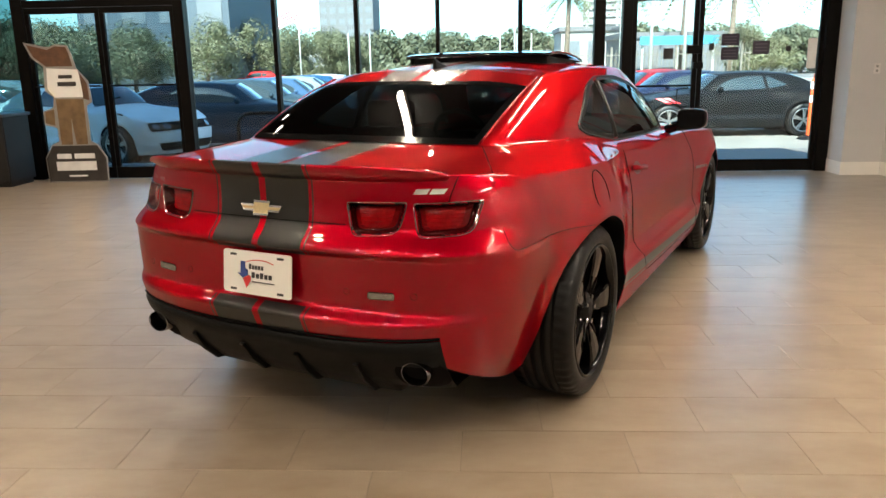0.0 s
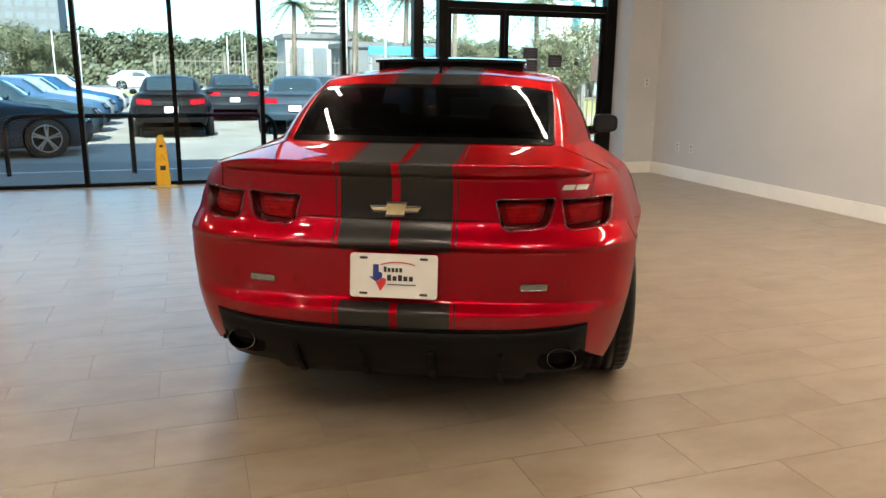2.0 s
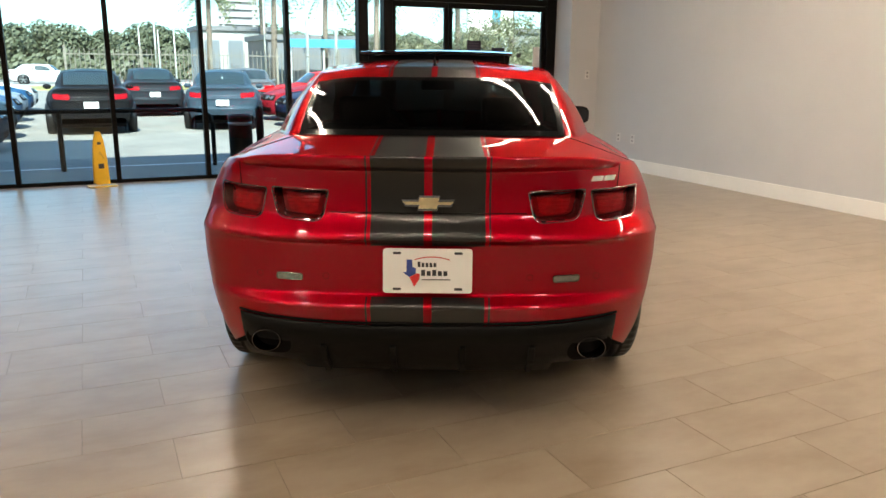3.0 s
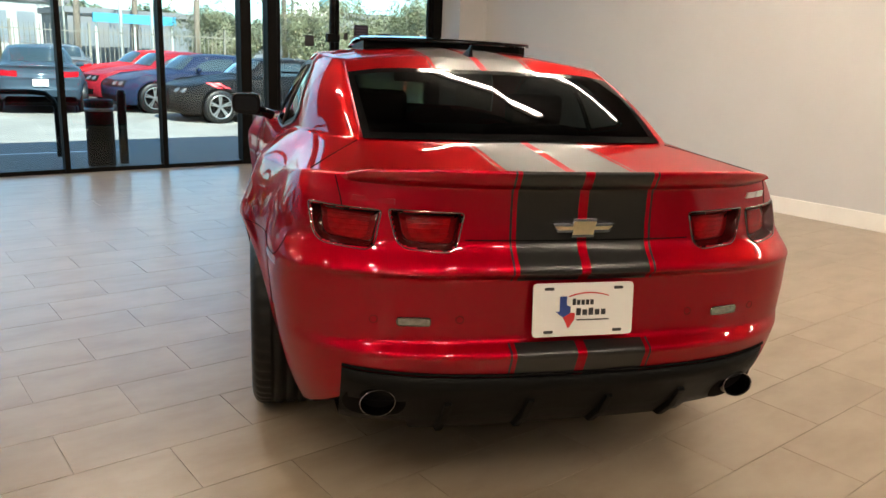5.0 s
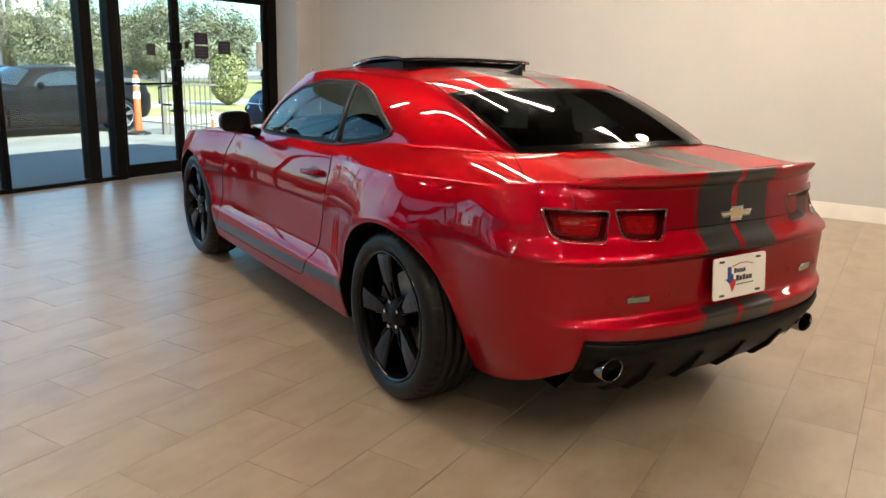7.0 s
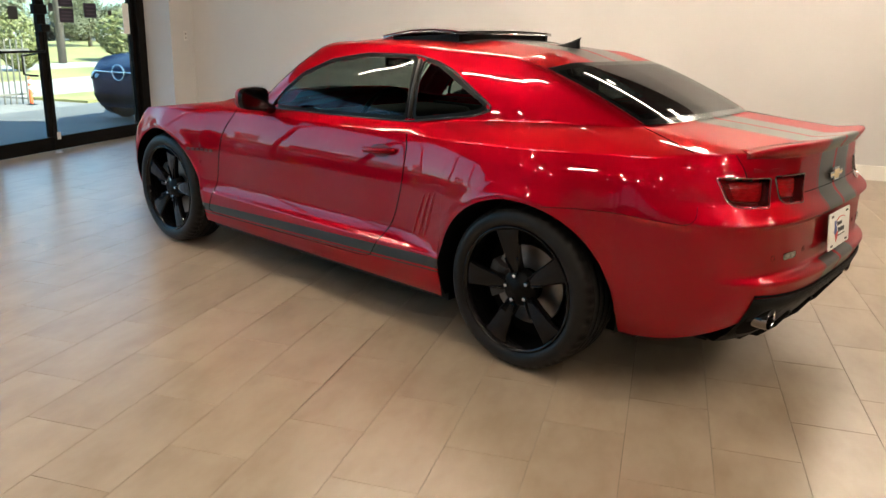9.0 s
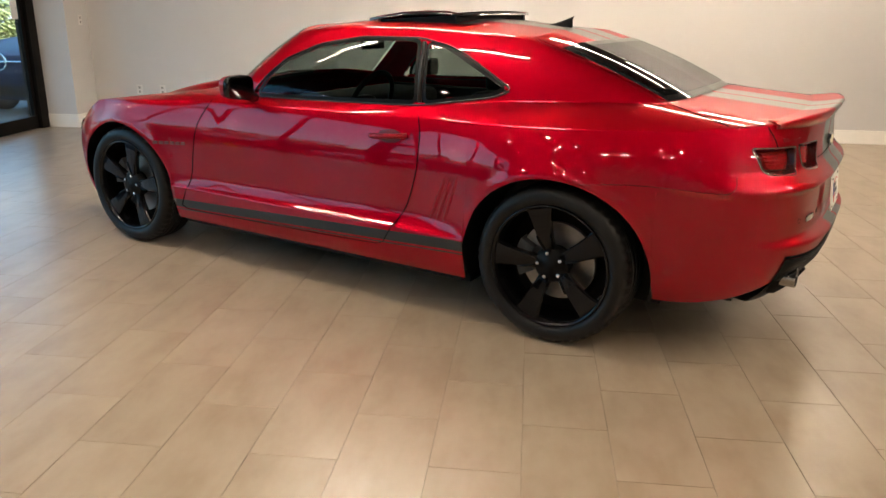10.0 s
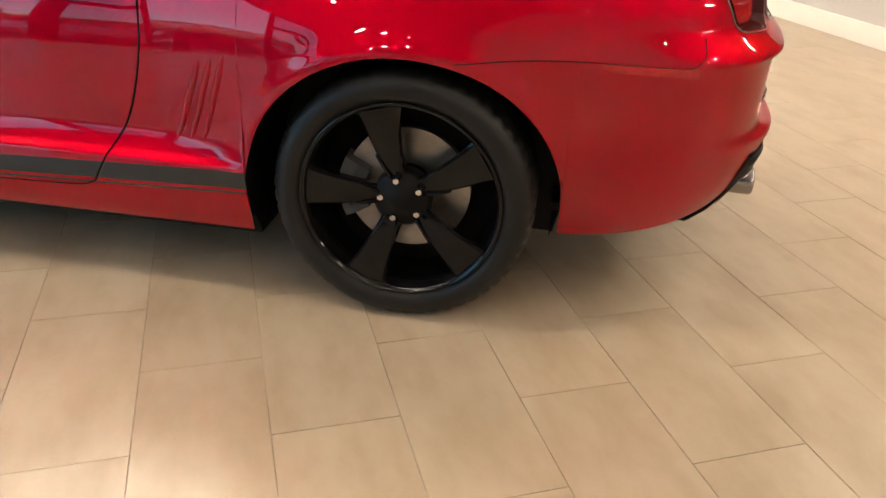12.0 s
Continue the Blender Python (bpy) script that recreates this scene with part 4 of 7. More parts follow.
for s in (-1, 1):
    outer = refine(rounded_poly(DLO, 0.03, 3), 0.03)
    for nm, pts, mt in (("door_window", DOOR_GLASS, M_CARGLASS), ("quarter_window", REAR_GLASS, M_CARGLASS)):
        loop = refine(rounded_poly(pts, 0.022, 3), 0.03)
        v, f = patch(loop, lambda y, z: cabin_side(y, z, 0.004, s))
        mesh_ob(nm, v, f, mt, True, car, "dark tinted side window")
        v, f = ribbon(loop, offset_loop(loop, 0.020), lambda y, z: cabin_side(y, z, 0.0055, s), lambda y, z: cabin_side(y, z, 0.003, s))
        mesh_ob("window_seal", v, f, M_SATIN, True, car)
    tube_ob("window_trim", [cabin_side(p.x, p.y, 0.003, s) for p in offset_loop(outer, 0.006)], 0.0048, M_TRIM, car, 6, True, "satin grey window surround")
    tube_ob("pillar_trim", [cabin_side(y, z, 0.005, s) for y, z in ((0.768, 1.012), (0.792, 1.14), (0.820, 1.285))], 0.011, M_TRIM, car, 6)

# spoiler lip on the deck
sp = []
XS = np.linspace(-0.655, 0.655, 61)
for x in XS:
    e = 1 - (abs(x) / 0.655) ** 8
    p = rear_at(x, 1.02)
    nrm = Vector((p.x * 0.55, p.y - YC, 0)).normalized()
    h = 0.030 * e + 0.002
    z0 = 1.030
    sec = [(-0.150 * e - 0.004, z0 + 0.006), (-0.060, z0 + 0.35 * h + 0.007), (0.006, z0 + h), (0.021, z0 + h + 0.001), (0.026, z0 + h - 0.007), (0.006, z0 - 0.016), (-0.016, z0 - 0.026)]
    sp.append([p + nrm * d + Vector((0, 0, zz - p.z)) for d, zz in sec])
k = len(sp[0])
v = [q_ for row in sp for q_ in row]
f = grid_faces(len(sp), k) + [tuple(range(k)), tuple((len(sp) - 1) * k + i for i in range(k))[::-1]]
mesh_ob("spoiler", v, f, M_RED, True, car, "red lip spoiler with grey stripes")

# tail lights: two rounded openings a side, a lens set deep in each
for s in (-1, 1):
    for l in LAMPS:
        loop = lamp_loop(*l, s)
        rim_in, deep = offset_loop(loop, -0.007), offset_loop(loop, -0.016)
        light = mesh_ob("tail_light", *ribbon(rim_in, deep, lambda x, z: rear_at(x, z, 0.002), lambda x, z: rear_at(x, z, -0.034)), M_BUCKET, True, car, "deep-set red tail light in a chrome bezel")
        cm = sum(loop, Vector((0, 0))) / len(loop)

        def lens_at(x, z, lift=0.0):
            d = max(0.0, 1 - ((x - cm.x) / 0.1) ** 2) * max(0.0, 1 - ((z - cm.y) / 0.055) ** 2)
            return rear_at(x, z, -0.033 + 0.014 * d + lift)

        mesh_ob("lens", *patch(deep, lens_at, 4), M_LENS, True, light, "deep red lens")
        core = [cm + (p - cm) * 0.62 for p in loop]
        mesh_ob("lamp_core", *patch(core, lambda x, z: lens_at(x, z, 0.0015), 3), M_LENSCORE, True, light)
        for k in range(5):
            zz = cm.y - 0.026 + 0.013 * k
            tube_ob("lens_rib", [lens_at(cm.x + u * 0.056, zz, 0.0015) for u in np.linspace(-1, 1, 7)], 0.0012, M_LENSCORE, light, 4)
        bez = ribbon(offset_loop(loop, 0.001), offset_loop(loop, -0.0075), lambda x, z: rear_at(x, z, 0.0015), lambda x, z: rear_at(x, z, -0.004))
        bz = mesh_ob("bezel", *bez, M_BEZEL, True, light, "chrome bezel")
        tube_ob("bezel_edge", [rear_at(p.x, p.y, 0.001) for p in loop], 0.0024, M_BEZEL, bz, 6, True)

# small lamps and reflectors in the bumper
for s in (-1, 1):
    loop = refine(rounded_poly([(s * 0.435, 0.652), (s * 0.525, 0.654), (s * 0.525, 0.632), (s * 0.435, 0.630)], 0.006, 2), 0.02)
    lamp = mesh_ob("bumper_lamp", *patch(loop, lambda x, z: rear_at(x, z, 0.006), 2), M_REFL, True, car, "pale bumper lamp")
    tube_ob("lamp_frame", [rear_at(p.x, p.y, 0.004) for p in loop], 0.003, M_BEZEL, lamp, 6, True)
    loop = refine(rounded_poly([(0.80, 0.748), (0.985, 0.752), (1.00, 0.772), (0.80, 0.772)], 0.004, 2), 0.03)

    def corner_at(u, z, off=0.003, s=s):
        """A place round the rear corner: u 0.8 to 1 is near the flank."""
        p = flank(u, z)
        return Vector((s * (float(p[0]) + off), float(p[1]), z))

    mesh_ob("side_marker", *patch(loop, corner_at, 2), M_MARKER, True, car, "red side marker lamp")

# plate
def flat_piece(name, loop, y, mat, parent, th=0.002, tilt=0.11, zc=0.675):
    """A thin piece in the plane of the number plate."""
    bm = bmesh.new()
    fr = [bm.verts.new((p[0], y - (p[1] - zc) * -tilt, p[1])) for p in loop]
    face = bm.faces.new(fr)
    r = bmesh.ops.extrude_face_region(bm, geom=[face])
    for vtx in r["geom"]:
        if isinstance(vtx, bmesh.types.BMVert):
            vtx.co.y += th
    return part(name, bm, mat, parent)


PY = -1.012
plate = flat_piece("number_plate", rounded_poly([(-0.1525, 0.600), (0.1525, 0.600), (0.1525, 0.752), (-0.1525, 0.752)], 0.012), PY, M_PLATE, car, 0.004)
plate["label"] = "white dealer plate with printed shapes"
for x, z in ((-0.105, 0.737), (0.105, 0.737), (-0.105, 0.614), (0.105, 0.614)):
    flat_piece("slot", rounded_poly([(x - 0.014, z - 0.004), (x + 0.014, z - 0.004), (x + 0.014, z + 0.004), (x - 0.014, z + 0.004)], 0.003), PY - 0.002, M_INK, plate)
flat_piece("print_shape", [(-0.085, 0.672), (-0.072, 0.672), (-0.072, 0.715), (-0.052, 0.715), (-0.052, 0.690), (-0.040, 0.686), (-0.040, 0.668), (-0.062, 0.655)], PY - 0.002, M_INKBLUE, plate)
flat_piece("print_shape", [(-0.062, 0.654), (-0.038, 0.668), (-0.026, 0.666), (-0.028, 0.648), (-0.046, 0.622), (-0.054, 0.640)], PY - 0.002, M_INKRED, plate)
for x0, x1, z0, z1 in [(-0.034 + 0.0135 * k, -0.0245 + 0.0135 * k, 0.690, 0.704 + 0.004 * (k == 0)) for k in range(5)] + [(-0.022 + 0.0190 * k, -0.0085 + 0.0190 * k, 0.660, 0.676 + 0.004 * (k in (0, 2))) for k in range(5)] + [(-0.020, 0.078, 0.645, 0.648)]:
    flat_piece("print_bar", [(x0, z0), (x1, z0), (x1, z1), (x0, z1)], PY - 0.002, M_INK, plate)
arc = [(x, 0.716 + 0.010 * (1 - ((x - 0.015) / 0.06) ** 2)) for x in np.linspace(-0.045, 0.075, 12)]
flat_piece("print_arc", arc + [(x, z - 0.003) for x, z in arc[::-1]], PY - 0.002, M_INKRED, plate)

# emblem, badges
em = [(-0.078, 0.890), (-0.032, 0.890), (-0.036, 0.876), (0.030, 0.876), (0.034, 0.890), (0.078, 0.890), (0.090, 0.914), (0.036, 0.914), (0.040, 0.928), (-0.030, 0.928), (-0.034, 0.914), (-0.090, 0.914)]
emb = mesh_ob("emblem", *ribbon([Vector(p) for p in em], offset_loop([Vector(p) for p in em], -0.003), lambda x, z: rear_at(x, z, 0.001), lambda x, z: rear_at(x, z, 0.014)), M_CHROME, False, car, "gold emblem with a chrome edge")
mesh_ob("emblem_face", [rear_at(x, z, 0.0135) for x, z in em], [tuple(range(len(em)))], M_CHROME, False, emb)
mesh_ob("gold_inlay", [rear_at(p.x, p.y, 0.0150) for p in offset_loop([Vector(p) for p in em], -0.0075)], [tuple(range(len(em)))], M_GOLD, False, emb)
for x0 in (0.565, 0.612):
    lp = [Vector(p) for p in ((x0, 0.971), (x0 + 0.040, 0.971), (x0 + 0.048, 0.987), (x0 + 0.008, 0.987))]
    mesh_ob("badge", [rear_at(p.x, p.y, 0.005) for p in lp] + [rear_at(p.x, p.y, -0.002) for p in lp], [(0, 1, 2, 3), (0, 4, 5, 1), (1, 5, 6, 2), (2, 6, 7, 3), (3, 7, 4, 0)], M_BADGE, False, car)
lp = [Vector(p) for p in ((-0.64, 0.962), (-0.53, 0.958), (-0.53, 0.972), (-0.64, 0.976))]
mesh_ob("badge", [rear_at(p.x, p.y, 0.003) for p in lp] + [rear_at(p.x, p.y, -0.002) for p in lp], [(0, 1, 2, 3), (0, 4, 5, 1), (1, 5, 6, 2), (2, 6, 7, 3), (3, 7, 4, 0)], M_REDPLAIN, False, car)
for s in (-1, 1):
    for k in range(6):
        y0 = 2.535 - 0.042 * k
        lp = [(y0, 0.672 - 0.046 * (y0 - 2.30)), (y0 - 0.030, 0.672 - 0.046 * (y0 - 2.33)), (y0 - 0.032, 0.690 - 0.046 * (y0 - 2.33)), (y0 - 0.002, 0.690 - 0.046 * (y0 - 2.30))]
        mesh_ob("badge_bar", [side_at(y, z, 0.004, s) for y, z in lp] + [side_at(y, z, -0.002, s) for y, z in lp], [(0, 1, 2, 3), (0, 4, 5, 1), (1, 5, 6, 2), (2, 6, 7, 3), (3, 7, 4, 0)], M_DARKBADGE, False, car)

# lower rear valance with fins and exhaust tips
dv = []
DX = np.linspace(-0.672, 0.672, 57)
for x in DX:
    e = min(1.0, (0.672 - abs(x)) / 0.03)
    zt = 0.478 + 0.022 * (abs(x) / 0.67) ** 2
    row = [rear_at(x, zt, 0.002), rear_at(x, zt - 0.006, 0.004 + 0.012 * e), rear_at(x, zt - 0.045, 0.004 + 0.014 * e), rear_at(x, 0.40, 0.004 + 0.004 * e), rear_at(x, 0.335, 0.003), rear_at(x, 0.29, -0.01)]
    low = 0.235 if abs(x) < 0.48 else 0.29
    row.append(Vector((x, row[-1].y + 0.05, low + 0.01)))
    row.append(Vector((x, row[-1].y + 0.14, low)))
    dv.append(row)
k = len(dv[0])
mesh_ob("rear_valance", [p for r in dv for p in r], grid_faces(len(dv), k), M_TEXT, True, car, "dark grey textured lower rear valance")
tube_ob("valance_gap", [rear_at(x, 0.486 + 0.022 * (abs(x) / 0.67) ** 2, 0.002) for x in DX], 0.005, M_GAP, car)
for x in (-0.372, -0.125, 0.125, 0.372):
    b0 = rear_at(x, 0.40)
    prof = [(b0.y + 0.02, 0.41), (b0.y - 0.012, 0.385), (b0.y + 0.035, 0.31), (b0.y + 0.10, 0.25), (b0.y + 0.24, 0.235), (b0.y + 0.24, 0.29)]
    bm = bmesh.new()
    fr = [bm.verts.new((x - 0.011, y, z)) for y, z in prof]
    face = bm.faces.new(fr)
    r = bmesh.ops.extrude_face_region(bm, geom=[face])
    for vtx in r["geom"]:
        if isinstance(vtx, bmesh.types.BMVert):
            vtx.co.x += 0.022
    part("valance_fin", bm, M_TEXT, car, "", False, 0.004)
for s in (-1, 1):
    cx, cz = s * 0.588 + (0.012 if s < 0 else 0.0), 0.390 - 0.012 * s
    cy = rear_at(cx, cz).y - 0.040
    prof = [(0.046, 0.20), (0.047, 0.012), (0.0485, 0.002), (0.050, 0.0), (0.0515, 0.004), (0.0525, 0.03), (0.050, 0.24)]
    v, f = lathe(prof, 36)
    tip = mesh_ob("exhaust_tip", [(cx + y + s * 0.10 * -x, cy + x, cz + z * 0.80) for x, y, z in v], f, M_BEZEL, True, car, "polished oval exhaust tip")
    # black disc in the pipe in place of its inner shade
    v, f = lathe([(0.0, 0.10), (0.0465, 0.10)], 24)
    mesh_ob("tip_shade", [(cx + y + s * 0.10 * -x, cy + x, cz + z * 0.80) for x, y, z in v], f, M_GAP, False, tip)
    # black patch on the surface, painting the shade of the exhaust recess
    loop = smooth_loop([(cx - 0.082, cz + 0.005, 0), (cx, cz + 0.068, 0), (cx + 0.082, cz + 0.005, 0), (cx + 0.062, cz - 0.065, 0), (cx - 0.062, cz - 0.065, 0)], 28)
    mesh_ob("exhaust_recess_shade", *patch([Vector((p.x, p.y)) for p in loop], lambda x, z: rear_at(x, z, 0.0075), 2), M_GAP, True, car)

# parking sensors
for x in (-0.59, -0.353, 0.353, 0.59):
    tube_ob("parking_sensor", [rear_at(x + 0.011 * math.cos(a), 0.646 + 0.011 * math.sin(a), 0.0005) for a in np.linspace(0, 2 * math.pi, 17)[:-1]], 0.0008, M_GAP, car, 5, True)

# shut lines
def gap(points, place, r=0.0028):
    return tube_ob("shut_line", [place(*p) for p in points], r, M_GAP, car, 5)


def curve2(pts, n=24):
    t = np.linspace(0, 1, len(pts))
    fx, fy = pchip(t, [p[0] for p in pts]), pchip(t, [p[1] for p in pts])
    return [(float(fx(a)), float(fy(a))) for a in np.linspace(0, 1, n)]


for s in (-1, 1):
    on = lambda y, z, s=s: side_at(y, z, 0.0003, s)
    gap(curve2([(0.742, 0.953), (0.715, 0.86), (0.712, 0.75), (0.76, 0.56), (0.83, 0.43), (0.885, 0.335)]), on)
    gap(curve2([(0.885, 0.335), (0.93, 0.318), (1.6, 0.300), (2.30, 0.290), (2.36, 0.31)]), on, 0.0022)
    gap(curve2([(2.12, 0.935), (2.20, 0.80), (2.245, 0.62), (2.29, 0.45), (2.36, 0.31)]), on)
    gap(curve2([(-0.13, 0.757), (-0.30, 0.768), (-0.449, 0.772)]), on, 0.0013)
    tube_ob("shut_line", [corner_at(u, z, 0.0005, s) for u, z in curve2([(1.0, 0.772), (0.85, 0.772), (0.78, 0.80), (0.745, 0.84)])], 0.0013, M_GAP, car, 5)
    for k, (y0, z0, y1, z1) in enumerate(((0.535, 0.715, 0.640, 0.462), (0.498, 0.727, 0.600, 0.462), (0.460, 0.738, 0.560, 0.464))):
        tube_ob("side_gill", [side_at(y0 + (y1 - y0) * t, z0 + (z1 - z0) * t, -0.006 - 0.009 * abs(2 * t - 1) ** 3, s) for t in np.linspace(0, 1, 18)], 0.0125, M_RED, car, 12)
    # door handle over a flat patch, darker red painting the dish's shade
    dish = [Vector((0.885 + 0.072 * math.cos(a), 0.852 + 0.032 * math.sin(a))) for a in np.linspace(0, 2 * math.pi, 25)[:-1]]
    mesh_ob("handle_dish_shade", *patch(dish, lambda y, z: side_at(y, z, 0.0012, s), 2), M_REDDARK, True, car)
    pts = [side_at(y, z, o, s) for y, z, o in ((0.995, 0.846, 0.004), (0.975, 0.848, 0.022), (0.90, 0.854, 0.032), (0.82, 0.860, 0.028), (0.785, 0.864, 0.006))]
    tube_ob("door_handle", pts, 0.013, M_REDPLAIN, car, 10, label="red door handle")
gap([(x, 0.866) for x in np.linspace(-0.34, 0.34, 30)], lambda x, z: rear_at(x, z, 0.0004), 0.0018)
for s in (-1, 1):
    gap([(s * x, z) for x, z in ((0.668, 0.945), (0.672, 0.97), (0.678, 1.0), (0.682, 1.022))], lambda x, z: rear_at(x, z, 0.0006), 0.0018)
    tube_ob("shut_line", [Vector((s * p[0], p[1], p[2] + 0.0006)) for p in (shelf(0.80 - 0.02 * a, a) for a in np.linspace(0.06, 0.97, 12))], 0.0018, M_GAP, car, 5)
# fuel flap on one flank
tube_ob("fuel_flap", [Vector((float(half_width(0.02 + 0.085 * math.cos(a), 0.865 + 0.085 * math.sin(a))) + 0.0006, 0.02 + 0.085 * math.cos(a), 0.865 + 0.085 * math.sin(a))) for a in np.linspace(0, 2 * math.pi, 33)[:-1]], 0.0022, M_GAP, car, 5, True)

# door mirrors
for s in (-1, 1):
    bm = bmesh.new()
    bmesh.ops.create_uvsphere(bm, u_segments=24, v_segments=14, radius=1.0)
    for vtx in bm.verts:
        c = vtx.co
        e = lambda a: math.copysign(abs(a) ** 0.55, a)
        x, y, z = e(c.x) * 0.082, e(c.y) * 0.056, e(c.z) * 0.062
        y = max(y, -0.028)
        z *= 1 - 0.18 * (x * s / 0.118) if z < 0 else 1 - 0.10 * (x * s / 0.118)
        vtx.co = (s * 0.955 + x, 1.795 + y + 0.05 * (-x * s / 0.118) * -0.4, 1.035 + z)
    mir = part("door_mirror", bm, M_BLACK, car, "gloss black door mirror with a red cap", True)
    cv = [Vector((s * 0.955 + (c.co.x - s * 0.955) * 1.02, c.co.y + 0.002, 1.035 + (c.co.z - 1.035) * 1.02)) for c in mir.data.vertices]
    cf = [tuple(p.vertices) for p in mir.data.polygons if min(mir.data.vertices[i].co.y for i in p.vertices) > 1.800]
    mesh_ob("mirror_cap", cv, cf, M_REDPLAIN, True, mir, "red mirror cap")
    rim = rounded_poly([(-0.077, -0.054), (0.077, -0.046), (0.072, 0.054), (-0.077, 0.058)], 0.036)
    mesh_ob("mirror_surround", *patch([p for p in rim], lambda x, z: Vector((s * 0.955 + x, 1.7655 + 0.02 * (x * s / 0.118), 1.035 + z)), 2), M_BLACK, False, mir)
    loop = rounded_poly([(-0.066, -0.042), (0.066, -0.036), (0.062, 0.044), (-0.066, 0.048)], 0.03)
    mesh_ob("mirror_glass", *patch([p for p in loop], lambda x, z: Vector((s * 0.955 + x, 1.7645 + 0.02 * (x * s / 0.118), 1.035 + z)), 2), M_DARKMIRROR, False, mir)
    tube_ob("mirror_foot", [(s * 0.80, 1.83, 0.965), (s * 0.85, 1.82, 0.985), (s * 0.90, 1.80, 0.995)], 0.030, M_BLACK, mir, 10)

# roof: tilted glass panel, shark fin
SUNW = 0.415
sv = []
for y, zt in ((0.75, 1.434), (0.80, 1.441), (0.93, 1.4430), (1.08, 1.4340), (1.21, 1.416), (1.30, 1.400)):
    sv.append([Vector((x, y + (0.025 * (x / SUNW) ** 2), zt - 0.009 * (x / SUNW) ** 2)) for x in np.linspace(-SUNW, SUNW, 17)])
n = 17
top = [p for r in sv for p in r]
bot = [p - Vector((0, 0, 0.016)) for p in top]
ff = grid_faces(6, n) + [tuple(len(top) + i for i in q_[::-1]) for q_ in grid_faces(6, n)]
edge = list(range(n)) + [r * n + n - 1 for r in range(1, 6)] + [5 * n + i for i in range(n - 2, -1, -1)] + [r * n for r in range(4, 0, -1)]
ff += [(edge[i], edge[(i + 1) % len(edge)], len(top) + edge[(i + 1) % len(edge)], len(top) + edge[i]) for i in range(len(edge))]
mesh_ob("sunroof_panel", top + bot, ff, M_ROOFGLASS, True, car, "black glass sunroof tilted open")
for s in (-1, 1):
    mesh_ob("sunroof_side", [(s * 0.40, 0.79, 1.355), (s * 0.40, 0.79, 1.413), (s * 0.40, 1.26, 1.384), (s * 0.40, 1.26, 1.345), (s * 0.375, 0.79, 1.355), (s * 0.375, 0.79, 1.413), (s * 0.375, 1.26, 1.384), (s * 0.375, 1.26, 1.345)],
            [(0, 1, 2, 3), (7, 6, 5, 4), (0, 4, 5, 1), (1, 5, 6, 2), (2, 6, 7, 3), (3, 7, 4, 0)], M_SATIN, False, car)
mesh_ob("sunroof_frame", [(x, y, 1.372 + 0.018 * (1 - (x / 0.43) ** 2) - 0.01 * max(0, y - 1.2)) for y in (0.70, 0.77) for x in np.linspace(-0.43, 0.43, 13)], grid_faces(2, 13), M_SATIN, True, car)
part("sunroof_deflector", box_bm((-0.39, 0.80, 1.36), (0.39, 0.83, 1.412)), M_SATIN, car)
fv = []
for t in np.linspace(0, 1, 9):
    yb = 0.45 - 0.125 * t
    h = 0.003 + 0.056 * t ** 1.25
    w = 0.022 * (1 - 0.55 * t)
    zb = float(SPINE_Z(yb)) - 0.012
    fv.append([Vector((-w, yb, zb)), Vector((-w * 0.35, yb - 0.0, zb + 0.012 + h * 0.7)), Vector((0, yb - 0.008 * t, zb + 0.014 + h)), Vector((w * 0.35, yb, zb + 0.012 + h * 0.7)), Vector((w, yb, zb))])
mesh_ob("roof_antenna", [p for r in fv for p in r], grid_faces(9, 5) + [(40, 41, 42, 43, 44)], M_SATIN, True, car, "dark shark fin antenna")

# hood: a raised centre that falls off to each side
hv_, HX = [], np.linspace(-0.44, 0.44, 33)
for y in np.linspace(2.12, 3.30, 30):
    t = (y - 2.12) / 1.18
    q_ = 2.2 + 0.25 * t
    row = []
    for x in HX:
        side = min(1.0, max(0.0, (0.44 - abs(x)) / 0.09))
        rise = side * side * (3 - 2 * side)
        z = 0.985 - 0.045 * t - 0.125 * t ** 3 + 0.060 * rise * (1 - 0.80 * t) - 0.05 * (x / 0.44) ** 2 * (0.4 + 0.6 * t)
        row.append(Vector((x, y, z)))
    hv_.append(row)
mesh_ob("hood_dome", [p for r in hv_ for p in r], grid_faces(len(hv_), len(HX)), M_RED, True, car, "raised red hood centre with grey stripes")

# headlights
for s in (-1, 1):
    def nose(u, z, off=0.004):
        p = flank(u, z)
        return Vector((s * (float(p[0]) + off * 0.6), float(p[1]) + off, z))

    loop = refine(rounded_poly([(2.30, 0.715), (2.62, 0.735), (2.64, 0.66), (2.38, 0.64)], 0.03, 3), 0.04)
    hl = mesh_ob("headlight", *patch(loop, nose, 4), M_DARKMIRROR, True, car, "dark clear headlight")
    tube_ob("headlight_rim", [nose(p.x, p.y, 0.006) for p in loop], 0.005, M_BEZEL, hl, 6, True)

